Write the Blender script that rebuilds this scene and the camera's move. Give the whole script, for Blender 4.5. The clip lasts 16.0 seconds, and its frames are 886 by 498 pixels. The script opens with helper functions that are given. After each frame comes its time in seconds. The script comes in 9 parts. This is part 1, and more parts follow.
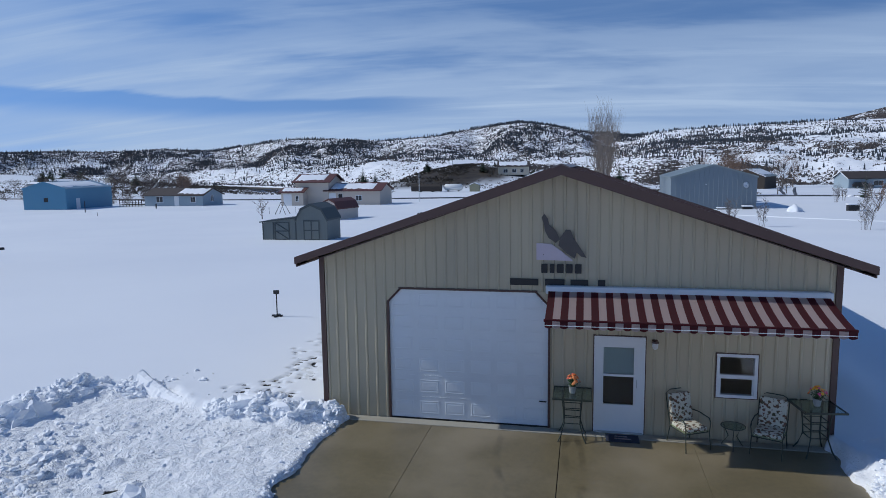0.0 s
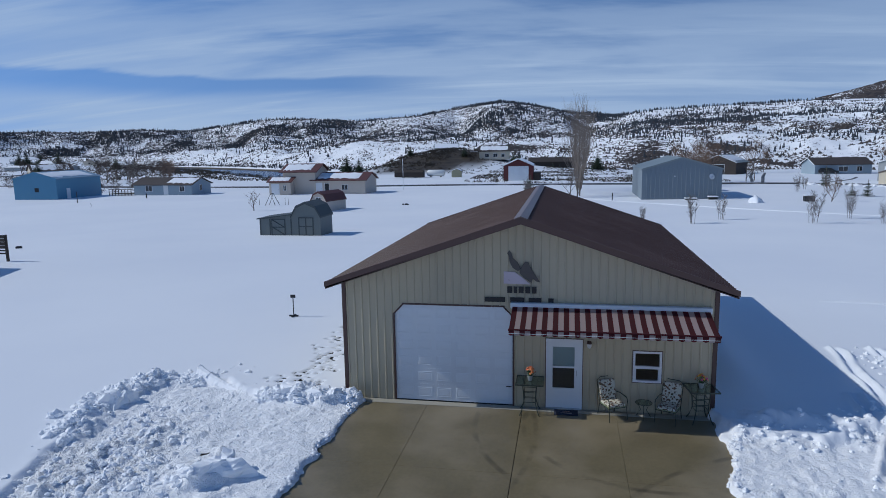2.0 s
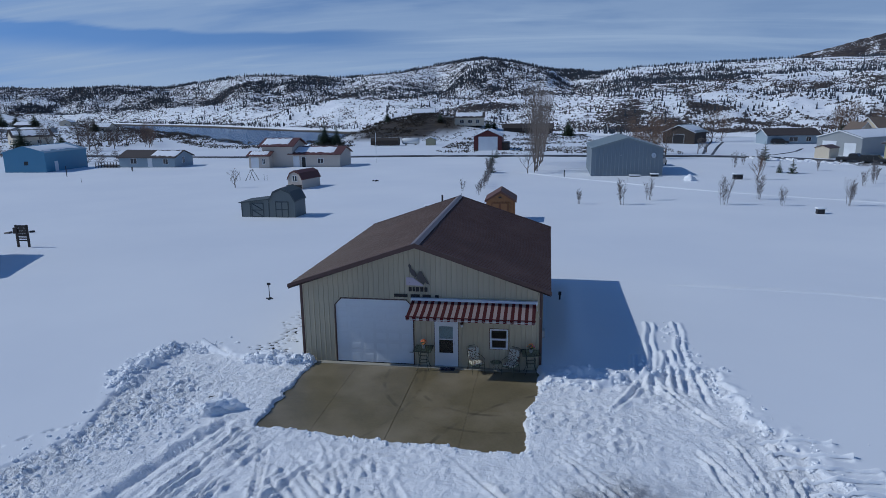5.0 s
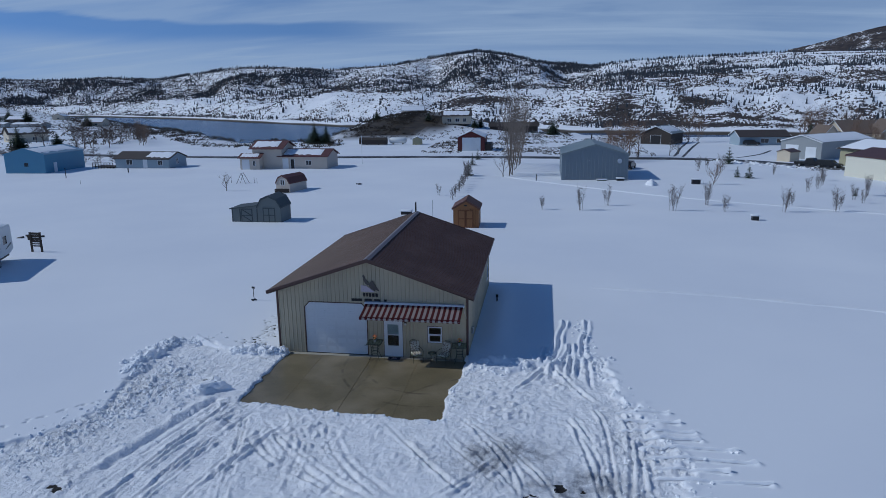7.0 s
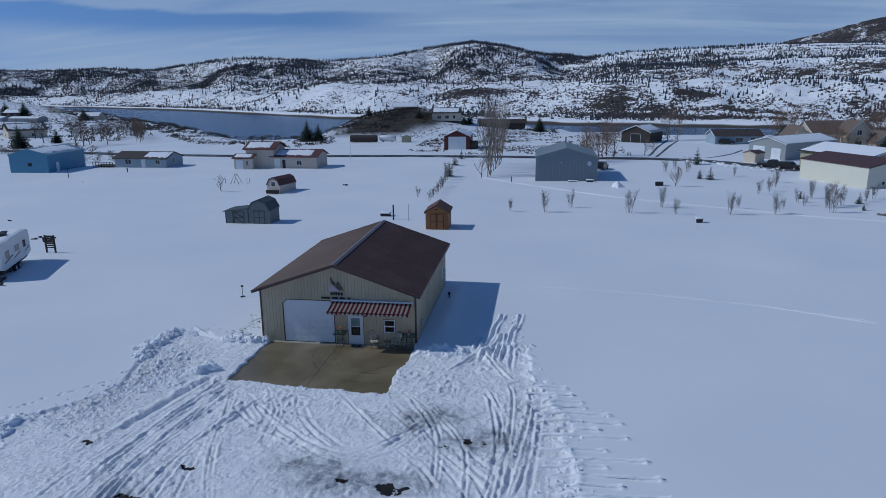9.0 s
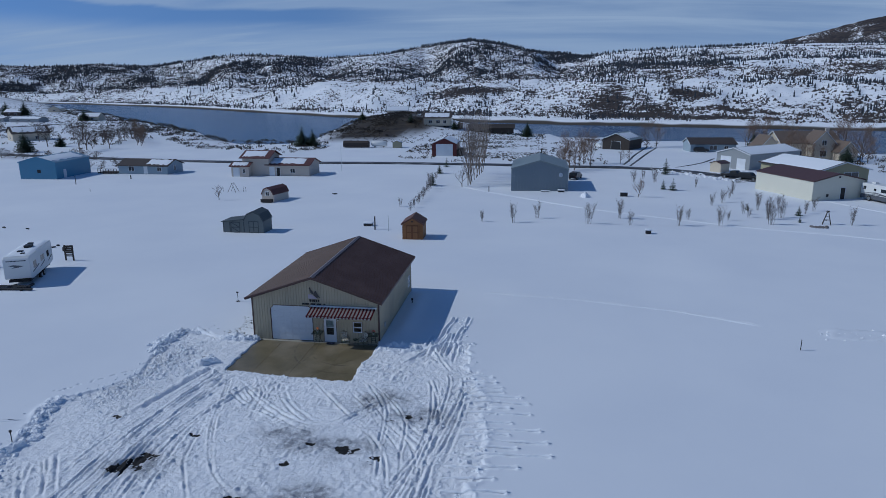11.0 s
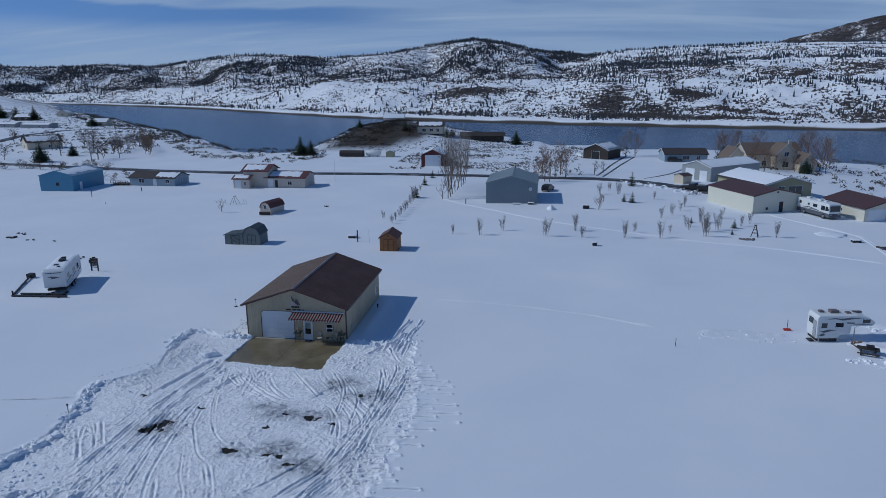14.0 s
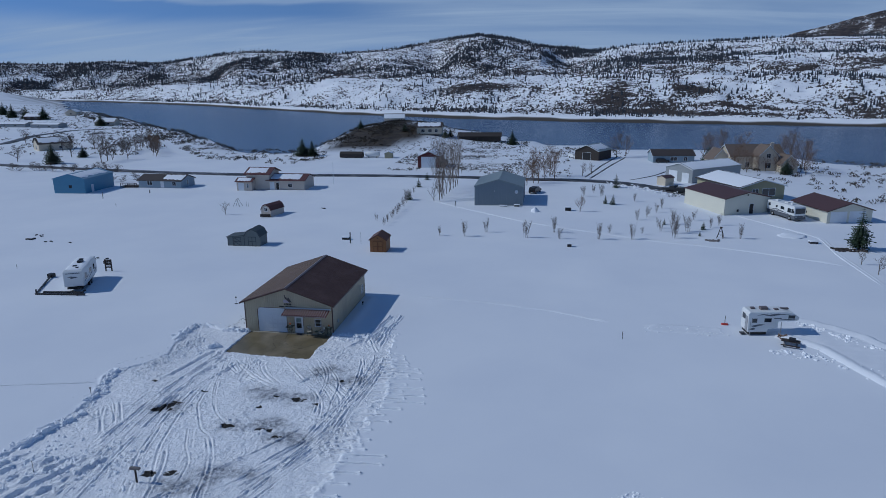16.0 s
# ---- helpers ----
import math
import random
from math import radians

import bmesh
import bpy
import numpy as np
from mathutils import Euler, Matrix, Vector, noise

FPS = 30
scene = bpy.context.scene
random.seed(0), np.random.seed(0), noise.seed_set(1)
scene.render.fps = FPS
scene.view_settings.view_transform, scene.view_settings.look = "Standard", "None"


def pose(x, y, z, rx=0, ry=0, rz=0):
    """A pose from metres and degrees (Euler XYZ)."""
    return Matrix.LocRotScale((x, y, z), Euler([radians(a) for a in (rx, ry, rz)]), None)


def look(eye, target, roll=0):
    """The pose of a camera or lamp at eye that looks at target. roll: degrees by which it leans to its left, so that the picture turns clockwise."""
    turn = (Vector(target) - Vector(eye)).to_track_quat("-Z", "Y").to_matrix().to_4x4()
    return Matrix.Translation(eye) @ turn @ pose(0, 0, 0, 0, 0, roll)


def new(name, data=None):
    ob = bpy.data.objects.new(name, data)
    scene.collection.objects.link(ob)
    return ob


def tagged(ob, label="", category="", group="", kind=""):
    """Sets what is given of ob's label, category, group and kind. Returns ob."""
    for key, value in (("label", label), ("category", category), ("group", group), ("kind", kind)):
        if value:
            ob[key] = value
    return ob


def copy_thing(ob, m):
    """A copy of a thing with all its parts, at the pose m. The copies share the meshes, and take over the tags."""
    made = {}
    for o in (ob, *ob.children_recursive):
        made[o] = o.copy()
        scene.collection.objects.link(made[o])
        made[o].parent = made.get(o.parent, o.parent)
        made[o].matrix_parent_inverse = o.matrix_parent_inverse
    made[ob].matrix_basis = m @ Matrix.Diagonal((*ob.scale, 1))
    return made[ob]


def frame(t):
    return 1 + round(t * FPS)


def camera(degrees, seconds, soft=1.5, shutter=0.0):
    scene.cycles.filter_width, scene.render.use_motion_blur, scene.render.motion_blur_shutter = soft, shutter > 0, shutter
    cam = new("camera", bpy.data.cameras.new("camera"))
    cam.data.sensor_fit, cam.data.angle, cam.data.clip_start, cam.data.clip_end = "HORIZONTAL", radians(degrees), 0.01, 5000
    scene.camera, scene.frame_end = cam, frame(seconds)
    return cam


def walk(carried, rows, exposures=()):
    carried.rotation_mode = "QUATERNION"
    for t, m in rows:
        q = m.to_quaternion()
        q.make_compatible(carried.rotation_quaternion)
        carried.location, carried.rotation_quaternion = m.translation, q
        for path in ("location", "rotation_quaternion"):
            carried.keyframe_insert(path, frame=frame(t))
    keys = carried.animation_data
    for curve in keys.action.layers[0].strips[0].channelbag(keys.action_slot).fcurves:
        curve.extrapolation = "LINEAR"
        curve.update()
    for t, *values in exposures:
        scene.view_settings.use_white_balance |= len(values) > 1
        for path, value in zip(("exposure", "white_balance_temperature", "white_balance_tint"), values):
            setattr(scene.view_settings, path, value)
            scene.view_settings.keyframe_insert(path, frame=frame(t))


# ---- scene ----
cam = camera(67.9, 16.0, 0.4)
PATH = [
    (0, (5.764, -13.695, 5.594), (5.345, -11.755, 5.345), -0.80),
    (0.5, (5.870, -14.823, 5.996), (5.468, -12.885, 5.706), -0.90),
    (1, (5.981, -15.922, 6.429), (5.592, -13.982, 6.136), -0.80),
    (1.5, (6.154, -17.087, 6.956), (5.778, -15.145, 6.657), -0.80),
    (2, (6.498, -18.322, 7.515), (6.133, -16.380, 7.206), -0.91),
    (2.5, (6.950, -19.593, 8.111), (6.595, -17.653, 7.781), -0.81),
    (3, (7.488, -20.905, 8.698), (7.144, -18.966, 8.345), -0.71),
    (3.5, (8.162, -22.161, 9.277), (7.827, -20.224, 8.904), -0.61),
    (4, (8.987, -23.560, 9.902), (8.660, -21.627, 9.506), -0.81),
    (6.5, (13.374, -31.449, 13.283), (13.081, -29.525, 12.826), -0.52),
    (7, (14.270, -32.923, 13.887), (13.978, -30.998, 13.431), -0.62),
    (7.5, (15.215, -34.595, 14.566), (14.929, -32.669, 14.111), -0.42),
    (8, (16.180, -36.294, 15.268), (15.897, -34.368, 14.813), -0.43),
    (8.5, (17.160, -37.990, 15.950), (16.879, -36.066, 15.480), -0.53),
    (9, (18.192, -39.748, 16.644), (17.911, -37.827, 16.162), -0.53),
    (11.5, (23.739, -50.200, 21.170), (23.466, -48.280, 20.680), -0.25),
    (12, (24.880, -52.054, 21.876), (24.604, -50.134, 21.389), -0.45),
    (12.5, (25.999, -53.922, 22.668), (25.721, -52.002, 22.181), -0.46),
    (13, (27.120, -56.027, 23.602), (26.838, -54.108, 23.115), -0.48),
    (13.5, (28.260, -58.198, 24.565), (27.976, -56.279, 24.077), -0.40),
    (14, (29.457, -60.288, 25.517), (29.171, -58.371, 25.023), -0.42),
    (14.5, (30.627, -62.305, 26.421), (30.338, -60.391, 25.916), -0.34),
    (15, (31.740, -64.217, 27.259), (31.448, -62.306, 26.746), -0.36),
    (15.5, (32.880, -66.030, 27.956), (32.582, -64.120, 27.444), -0.38),
    (16, (34.107, -67.703, 28.511), (33.804, -65.792, 28.004), -0.60),
]
walk(cam, [(t, look(eye, target, roll)) for t, eye, target, roll in PATH],
     [(0, -0.50, 5300, 7), (4, -0.84, 5060, 6), (9, -1.02, 4960, 6), (16, -1.08, 4930, 6)])

# ---- world, sun ----
SUN = Vector((-1.0, -0.075, 0.80)).normalized()
world = bpy.data.worlds.new("winter_sky")
scene.world = world
world.use_nodes = True
wn, wl = world.node_tree.nodes, world.node_tree.links
wn.clear()


def wnode(kind, **inputs):
    n = wn.new(kind)
    for k, v in inputs.items():
        n.inputs[int(k[1:])].default_value = v
    return n


sky = wn.new("ShaderNodeTexSky")
sky.sky_type = "NISHITA"
sky.sun_disc = False
sky.sun_elevation = radians(38.7)
sky.sun_rotation = radians(-94.3)
sky.altitude = 400
sky.air_density, sky.dust_density, sky.ozone_density = 1.0, 0.0, 4.0
tc = wn.new("ShaderNodeTexCoord")
lift = wn.new("ShaderNodeVectorMath")
lift.operation = "ADD"
lift.inputs[1].default_value = (0, 0, 0.28)
wl.new(tc.outputs["Generated"], lift.inputs[0])
wl.new(lift.outputs[0], sky.inputs["Vector"])
sep = wn.new("ShaderNodeSeparateXYZ")
wl.new(tc.outputs["Generated"], sep.inputs[0])
zz = wnode("ShaderNodeMath", _1=0.16)
zz.operation = "ADD"
wl.new(sep.outputs[2], zz.inputs[0])
clouds = []
for axis in (0, 1):
    dv = wn.new("ShaderNodeMath")
    dv.operation = "DIVIDE"
    wl.new(sep.outputs[axis], dv.inputs[0])
    wl.new(zz.outputs[0], dv.inputs[1])
    clouds.append(dv)
flat = wn.new("ShaderNodeCombineXYZ")
wl.new(clouds[0].outputs[0], flat.inputs[0])
wl.new(clouds[1].outputs[0], flat.inputs[1])


def cirrus(turn, sx, sy, scale, detail, lo, hi, warp):
    mp = wn.new("ShaderNodeMapping")
    mp.inputs["Rotation"].default_value = (0, 0, radians(turn))
    mp.inputs["Scale"].default_value = (sx, sy, 1)
    wl.new(flat.outputs[0], mp.inputs[0])
    nz = wn.new("ShaderNodeTexNoise")
    nz.inputs["Scale"].default_value = scale
    nz.inputs["Detail"].default_value = detail
    nz.inputs["Roughness"].default_value = 0.55
    nz.inputs["Distortion"].default_value = warp
    wl.new(mp.outputs[0], nz.inputs["Vector"])
    mr = wn.new("ShaderNodeMapRange")
    mr.interpolation_type = "SMOOTHSTEP"
    mr.inputs[1].default_value, mr.inputs[2].default_value = lo, hi
    wl.new(nz.outputs["Fac"], mr.inputs[0])
    return mr


def math_node(op, a, b=None, c=None):
    n = wn.new("ShaderNodeMath")
    n.operation = op
    for k, v in enumerate((a, b, c)):
        if isinstance(v, (int, float)):
            n.inputs[k].default_value = v
        elif v is not None:
            wl.new(v, n.inputs[k])
    return n.outputs[0]


def rise(v, lo, hi, a=0.0, b=1.0):
    n = wn.new("ShaderNodeMapRange")
    n.interpolation_type = "SMOOTHSTEP"
    for k, x in enumerate((lo, hi, a, b)):
        n.inputs[k + 1].default_value = x
    wl.new(v, n.inputs[0])
    return n.outputs[0]


# a broad thin sheet of cirrus, torn open low on one side, thinning overhead
sheet = cirrus(14, 0.55, 1.5, 0.55, 6, 0.30, 0.70, 0.5).outputs[0]
wisps = cirrus(-32, 0.35, 2.2, 1.3, 9, 0.44, 0.74, 0.9).outputs[0]
up = math_node("MULTIPLY_ADD", math_node("SUBTRACT", sheet, 0.5), 0.016, sep.outputs[2])
hole = math_node("MULTIPLY", math_node("MULTIPLY", rise(up, 0.062, 0.092), rise(up, 0.100, 0.107, 1.0, 0.0)), rise(sep.outputs[0], -0.10, -0.34))
thinning = rise(math_node("MULTIPLY_ADD", math_node("SUBTRACT", sheet, 0.5), 0.16, sep.outputs[2]), 0.115, 0.23, 1.0, 0.10)
cover = math_node("MULTIPLY", math_node("MULTIPLY_ADD", sheet, 0.45, 0.42), thinning)
cover = math_node("MULTIPLY_ADD", wisps, 0.30, cover)
cover = math_node("MULTIPLY", cover, rise(sep.outputs[2], 0.28, 0.5, 1.0, 0.08))
cover = math_node("MAXIMUM", cover, rise(sep.outputs[2], -0.02, 0.10, 0.85, 0.0))
cover = math_node("MULTIPLY", cover, math_node("MULTIPLY_ADD", hole, -0.80, 1.0))
haze = math_node("MINIMUM", cover, 0.92)
mixer = wn.new("ShaderNodeMix")
mixer.data_type = "RGBA"
wl.new(haze, mixer.inputs[0])
wl.new(sky.outputs[0], mixer.inputs[6])
mixer.inputs[7].default_value = (4.5, 4.95, 5.6, 1)
bg = wn.new("ShaderNodeBackground")
bg.inputs[1].default_value = 0.15
wl.new(mixer.outputs[2], bg.inputs[0])
wo = wn.new("ShaderNodeOutputWorld")
wl.new(bg.outputs[0], wo.inputs[0])

sun_data = bpy.data.lights.new("sun", "SUN")
sun_data.energy, sun_data.angle, sun_data.color = 4.1, radians(0.53), (1.0, 0.87, 0.70)
sun = new("sun", sun_data)
sun.matrix_world = look(SUN * 300, (0, 0, 0))


# ---- materials ----
def material(name, color, rough=0.6, metal=0.0, vary=0.15, scale=2.0, bump=0.0, bump_scale=40.0, stain=None, stain_amount=0.0,
             stain_scale=0.8, stretch=(1, 1, 1), spec=0.5, piece=0.0):
    m = bpy.data.materials.new(name)
    m.use_nodes = True
    nt = m.node_tree
    n, l = nt.nodes, nt.links
    b = n["Principled BSDF"]
    b.inputs["Roughness"].default_value = rough
    b.inputs["Metallic"].default_value = metal
    b.inputs["Specular IOR Level"].default_value = spec
    geo = n.new("ShaderNodeTexCoord")
    mp = n.new("ShaderNodeMapping")
    mp.inputs["Scale"].default_value = stretch
    l.new(geo.outputs["Object"], mp.inputs[0])

    def noise_tex(s, detail):
        t = n.new("ShaderNodeTexNoise")
        t.inputs["Scale"].default_value, t.inputs["Detail"].default_value = s, detail
        l.new(mp.outputs[0], t.inputs["Vector"])
        return t

    def mixed(fac, a, bb, mode="MIX"):
        x = n.new("ShaderNodeMix")
        x.data_type, x.blend_type = "RGBA", mode
        for sock, v in ((0, fac), (6, a), (7, bb)):
            if isinstance(v, (int, float)):
                x.inputs[sock].default_value = v
            elif isinstance(v, tuple):
                x.inputs[sock].default_value = (*v, 1)
            else:
                l.new(v, x.inputs[sock])
        return x.outputs[2]

    big, small = noise_tex(scale, 5), noise_tex(scale * 11, 4)
    dark = tuple(c * (1 - vary) for c in color)
    light = tuple(min(1, c * (1 + vary)) for c in color)
    out = mixed(big.outputs["Fac"], dark, light)
    out = mixed(0.5, out, mixed(small.outputs["Fac"], dark, light))
    if stain:
        st = noise_tex(stain_scale, 6)
        ramp = n.new("ShaderNodeMapRange")
        ramp.inputs[1].default_value, ramp.inputs[2].default_value = 0.48, 0.68
        ramp.inputs[4].default_value = stain_amount
        l.new(st.outputs["Fac"], ramp.inputs[0])
        out = mixed(ramp.outputs[0], out, stain)
    if piece:
        info = n.new("ShaderNodeObjectInfo")
        hsv = n.new("ShaderNodeHueSaturation")
        mr = n.new("ShaderNodeMapRange")
        mr.inputs[3].default_value, mr.inputs[4].default_value = 1 - piece, 1 + piece
        l.new(info.outputs["Random"], mr.inputs[0])
        l.new(mr.outputs[0], hsv.inputs["Value"])
        l.new(out, hsv.inputs["Color"])
        out = hsv.outputs[0]
    l.new(out, b.inputs["Base Color"])
    rr = n.new("ShaderNodeMapRange")
    rr.inputs[3].default_value, rr.inputs[4].default_value = max(0.02, rough - 0.08), min(1, rough + 0.08)
    l.new(small.outputs["Fac"], rr.inputs[0])
    l.new(rr.outputs[0], b.inputs["Roughness"])
    if bump:
        bt = noise_tex(bump_scale, 4)
        bp = n.new("ShaderNodeBump")
        bp.inputs["Strength"].default_value, bp.inputs["Distance"].default_value = bump, 0.02
        l.new(bt.outputs["Fac"], bp.inputs["Height"])
        l.new(bp.outputs[0], b.inputs["Normal"])
    return m


def glass(name, tint=(0.9, 0.95, 0.95)):
    m = bpy.data.materials.new(name)
    m.use_nodes = True
    b = m.node_tree.nodes["Principled BSDF"]
    b.inputs["Base Color"].default_value = (*tint, 1)
    b.inputs["Roughness"].default_value = 0.02
    b.inputs["Transmission Weight"].default_value = 1.0
    b.inputs["IOR"].default_value = 1.45
    return m


M = {}
M["tan"] = material("tan_siding", (0.50, 0.44, 0.305), 0.42, 0.0, 0.06, 0.7, 0.05, 60, (0.30, 0.27, 0.21), 0.35, 0.6, (1, 1, 0.25))
M["roof"] = material("brown_roof_steel", (0.086, 0.052, 0.043), 0.5, 0.0, 0.14, 0.5, 0.04, 60, (0.15, 0.098, 0.082), 0.4, 0.5, spec=0.25)
M["brown"] = material("dark_brown_trim", (0.082, 0.044, 0.036), 0.45, 0.0, 0.15, 1.5, 0.04)
M["ridge"] = material("weathered_ridge_cap", (0.15, 0.12, 0.115), 0.4, 0.0, 0.2, 1.2, 0.05)
M["white"] = material("white_paint", (0.74, 0.76, 0.78), 0.45, 0.0, 0.04, 1.0, 0.04)
M["garage"] = material("white_garage_steel", (0.74, 0.77, 0.80), 0.38, 0.0, 0.05, 0.6, 0.05, 80, (0.58, 0.60, 0.63), 0.4, 0.5)
M["black"] = material("black_powder_coat", (0.022, 0.022, 0.024), 0.5, 0.2, 0.2, 3.0)
M["glass"] = glass("window_glass")
M["tinted"] = glass("smoked_glass", (0.35, 0.45, 0.42))
M["blind"] = material("pale_blind", (0.42, 0.50, 0.52), 0.7, 0, 0.05, 2, 0.05)
M["dim"] = material("dark_interior", (0.03, 0.03, 0.035), 0.9, 0, 0.2, 2)
M["concrete"] = material("wet_concrete", (0.165, 0.135, 0.074), 0.38, 0.0, 0.55, 0.9, 0.12, 70, (0.30, 0.25, 0.165), 0.6, 0.4, (1, 1, 1), 0.4)


def tyre_marks(m, circles):
    """Darkens thin arcs, each a circle in the plan: centre, radius, half width."""
    n, l = m.node_tree.nodes, m.node_tree.links
    base = n["Principled BSDF"].inputs["Base Color"]
    col = base.links[0].from_socket
    place, worn = n.new("ShaderNodeTexCoord"), n.new("ShaderNodeTexNoise")
    worn.inputs["Scale"].default_value, worn.inputs["Detail"].default_value = 1.1, 5.0
    l.new(place.outputs["Object"], worn.inputs["Vector"])
    fade = n.new("ShaderNodeMapRange")
    fade.inputs[1].default_value, fade.inputs[2].default_value, fade.inputs[4].default_value = 0.42, 0.62, 0.55
    l.new(worn.outputs["Fac"], fade.inputs[0])
    for cx, cy, radius, half in circles:
        far, off = n.new("ShaderNodeVectorMath"), n.new("ShaderNodeMath")
        far.operation, far.inputs[1].default_value = "DISTANCE", (cx, cy, 0)
        l.new(place.outputs["Object"], far.inputs[0])
        off.operation, off.inputs[1].default_value = "SUBTRACT", radius
        l.new(far.outputs["Value"], off.inputs[0])
        gap, edge, amount, mix = (n.new(k) for k in ("ShaderNodeMath", "ShaderNodeMapRange", "ShaderNodeMath", "ShaderNodeMix"))
        gap.operation = "ABSOLUTE"
        l.new(off.outputs[0], gap.inputs[0])
        for k, v in enumerate((half * 0.4, half, 1.0, 0.0)):
            edge.inputs[k + 1].default_value = v
        l.new(gap.outputs[0], edge.inputs[0])
        amount.operation = "MULTIPLY"
        l.new(edge.outputs[0], amount.inputs[0])
        l.new(fade.outputs[0], amount.inputs[1])
        mix.data_type = "RGBA"
        l.new(amount.outputs[0], mix.inputs[0])
        l.new(col, mix.inputs[6])
        mix.inputs[7].default_value = (0.045, 0.038, 0.024, 1)
        col = mix.outputs[2]
    l.new(col, base)


tyre_marks(M["concrete"], [(8.72, -1.12, 3.28, 0.10), (8.72, -1.12, 4.6, 0.10), (-3.0, -2.0, 8.8, 0.09), (14.0, -9.0, 7.4, 0.10)])
M["curb"] = material("dry_concrete", (0.36, 0.335, 0.27), 0.75, 0.0, 0.15, 1.4, 0.2, 60)
M["joint"] = material("dark_joint", (0.04, 0.035, 0.03), 0.9)
M["red_stripe"] = material("maroon_canvas", (0.072, 0.016, 0.021), 0.85, 0, 0.12, 2.0, 0.15, 120)
M["pale_stripe"] = material("cream_canvas", (0.43, 0.35, 0.345), 0.85, 0, 0.08, 2.0, 0.15, 120)
for canvas, tint in ((M["red_stripe"], (0.30, 0.06, 0.07, 1)), (M["pale_stripe"], (0.80, 0.68, 0.65, 1))):
    tree = canvas.node_tree
    glow, blend = tree.nodes.new("ShaderNodeBsdfTranslucent"), tree.nodes.new("ShaderNodeMixShader")
    glow.inputs["Color"].default_value = tint
    blend.inputs[0].default_value = 0.5
    tree.links.new(tree.nodes["Principled BSDF"].outputs[0], blend.inputs[1])
    tree.links.new(glow.outputs[0], blend.inputs[2])
    tree.links.new(blend.outputs[0], tree.nodes["Material Output"].inputs[0])
M["steel"] = material("galvanised_steel", (0.45, 0.47, 0.49), 0.4, 0.8, 0.15, 2.0)
M["asphalt"] = material("wet_asphalt", (0.035, 0.036, 0.040), 0.6, 0, 0.3, 0.4, 0.3, 20, (0.5, 0.5, 0.52), 0.35, 0.25)
M["bark"] = material("grey_bark", (0.16, 0.135, 0.115), 0.85, 0, 0.3, 3.0, 0.4, 20)
M["twig"] = material("pale_twigs", (0.175, 0.158, 0.150), 0.85, 0, 0.3, 1.0)
M["poplar_twig"] = material("poplar_twigs", (0.235, 0.195, 0.16), 0.85, 0, 0.25, 1.0)
M["red_twig"] = material("reddish_twigs", (0.19, 0.125, 0.085), 0.85, 0, 0.3, 1.0)
M["dark_twig"] = material("dark_twigs", (0.085, 0.065, 0.055), 0.85, 0, 0.3, 1.0)
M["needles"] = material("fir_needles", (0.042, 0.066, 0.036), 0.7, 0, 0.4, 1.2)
M["sage"] = material("sagebrush", (0.062, 0.053, 0.042), 0.9, 0, 0.4, 0.3)
# the blue haze over the far hills is mixed into this fir colour
M["hazed_needles"] = material("hazed_distant_firs", (0.045, 0.054, 0.068), 0.9, 0, 0.35, 0.01)
M["far_brush"] = material("distant_bushes", (0.075, 0.064, 0.060), 0.9, 0, 0.45, 0.02)
M["roof_snow"] = material("roof_snow", (0.84, 0.86, 0.89), 0.7, 0, 0.03, 0.6, 0.2, 8)
M["clod"] = material("snow_clods", (0.91, 0.92, 0.935), 0.75, 0, 0.05, 1.2, 0.8, 9)


# ---- shape helpers ----
def quadbox(bm, x0, y0, z0, x1, y1, z1, mtx=None):
    vs = [bm.verts.new((x, y, z)) for z in (z0, z1) for x, y in ((x0, y0), (x1, y0), (x1, y1), (x0, y1))]
    if mtx:
        for v in vs:
            v.co = mtx @ v.co
    for f in ((3, 2, 1, 0), (4, 5, 6, 7), (0, 1, 5, 4), (1, 2, 6, 5), (2, 3, 7, 6), (3, 0, 4, 7)):
        bm.faces.new([vs[i] for i in f])
    return vs


def rbox(x0, y0, z0, x1, y1, z1, r=0.01, seg=2, mtx=None):
    bm = bmesh.new()
    quadbox(bm, x0, y0, z0, x1, y1, z1)
    bmesh.ops.bevel(bm, geom=bm.edges[:], offset=r, segments=seg, affect="EDGES", profile=0.5)
    if mtx:
        bmesh.ops.transform(bm, matrix=mtx, verts=bm.verts[:])
    return bm


def boxes(*specs):
    bm = bmesh.new()
    for s in specs:
        quadbox(bm, *s)
    return bm


def tube(bm, pts, radii, sides=8, cap=True):
    """A tapered tube along points."""
    rings = []
    pts = [Vector(p) for p in pts]
    if not hasattr(radii, "__len__"):
        radii = [radii] * len(pts)
    for i, p in enumerate(pts):
        d = (pts[min(i + 1, len(pts) - 1)] - pts[max(i - 1, 0)]).normalized()
        ref = Vector((0, 0, 1)) if abs(d.z) < 0.92 else Vector((1, 0, 0))
        a = d.cross(ref).normalized()
        b = d.cross(a)
        rings.append([bm.verts.new(p + (a * math.cos(t) + b * math.sin(t)) * radii[i])
                      for t in (2 * math.pi * k / sides for k in range(sides))])
    for r0, r1 in zip(rings, rings[1:]):
        for k in range(sides):
            bm.faces.new((r0[k], r0[(k + 1) % sides], r1[(k + 1) % sides], r1[k]))
    if cap and sides > 2:
        bm.faces.new(rings[0])
        bm.faces.new(rings[-1][::-1])
    return bm


def tubes(lines, radius, sides=8):
    bm = bmesh.new()
    for pts in lines:
        tube(bm, pts, radius, sides)
    return bm


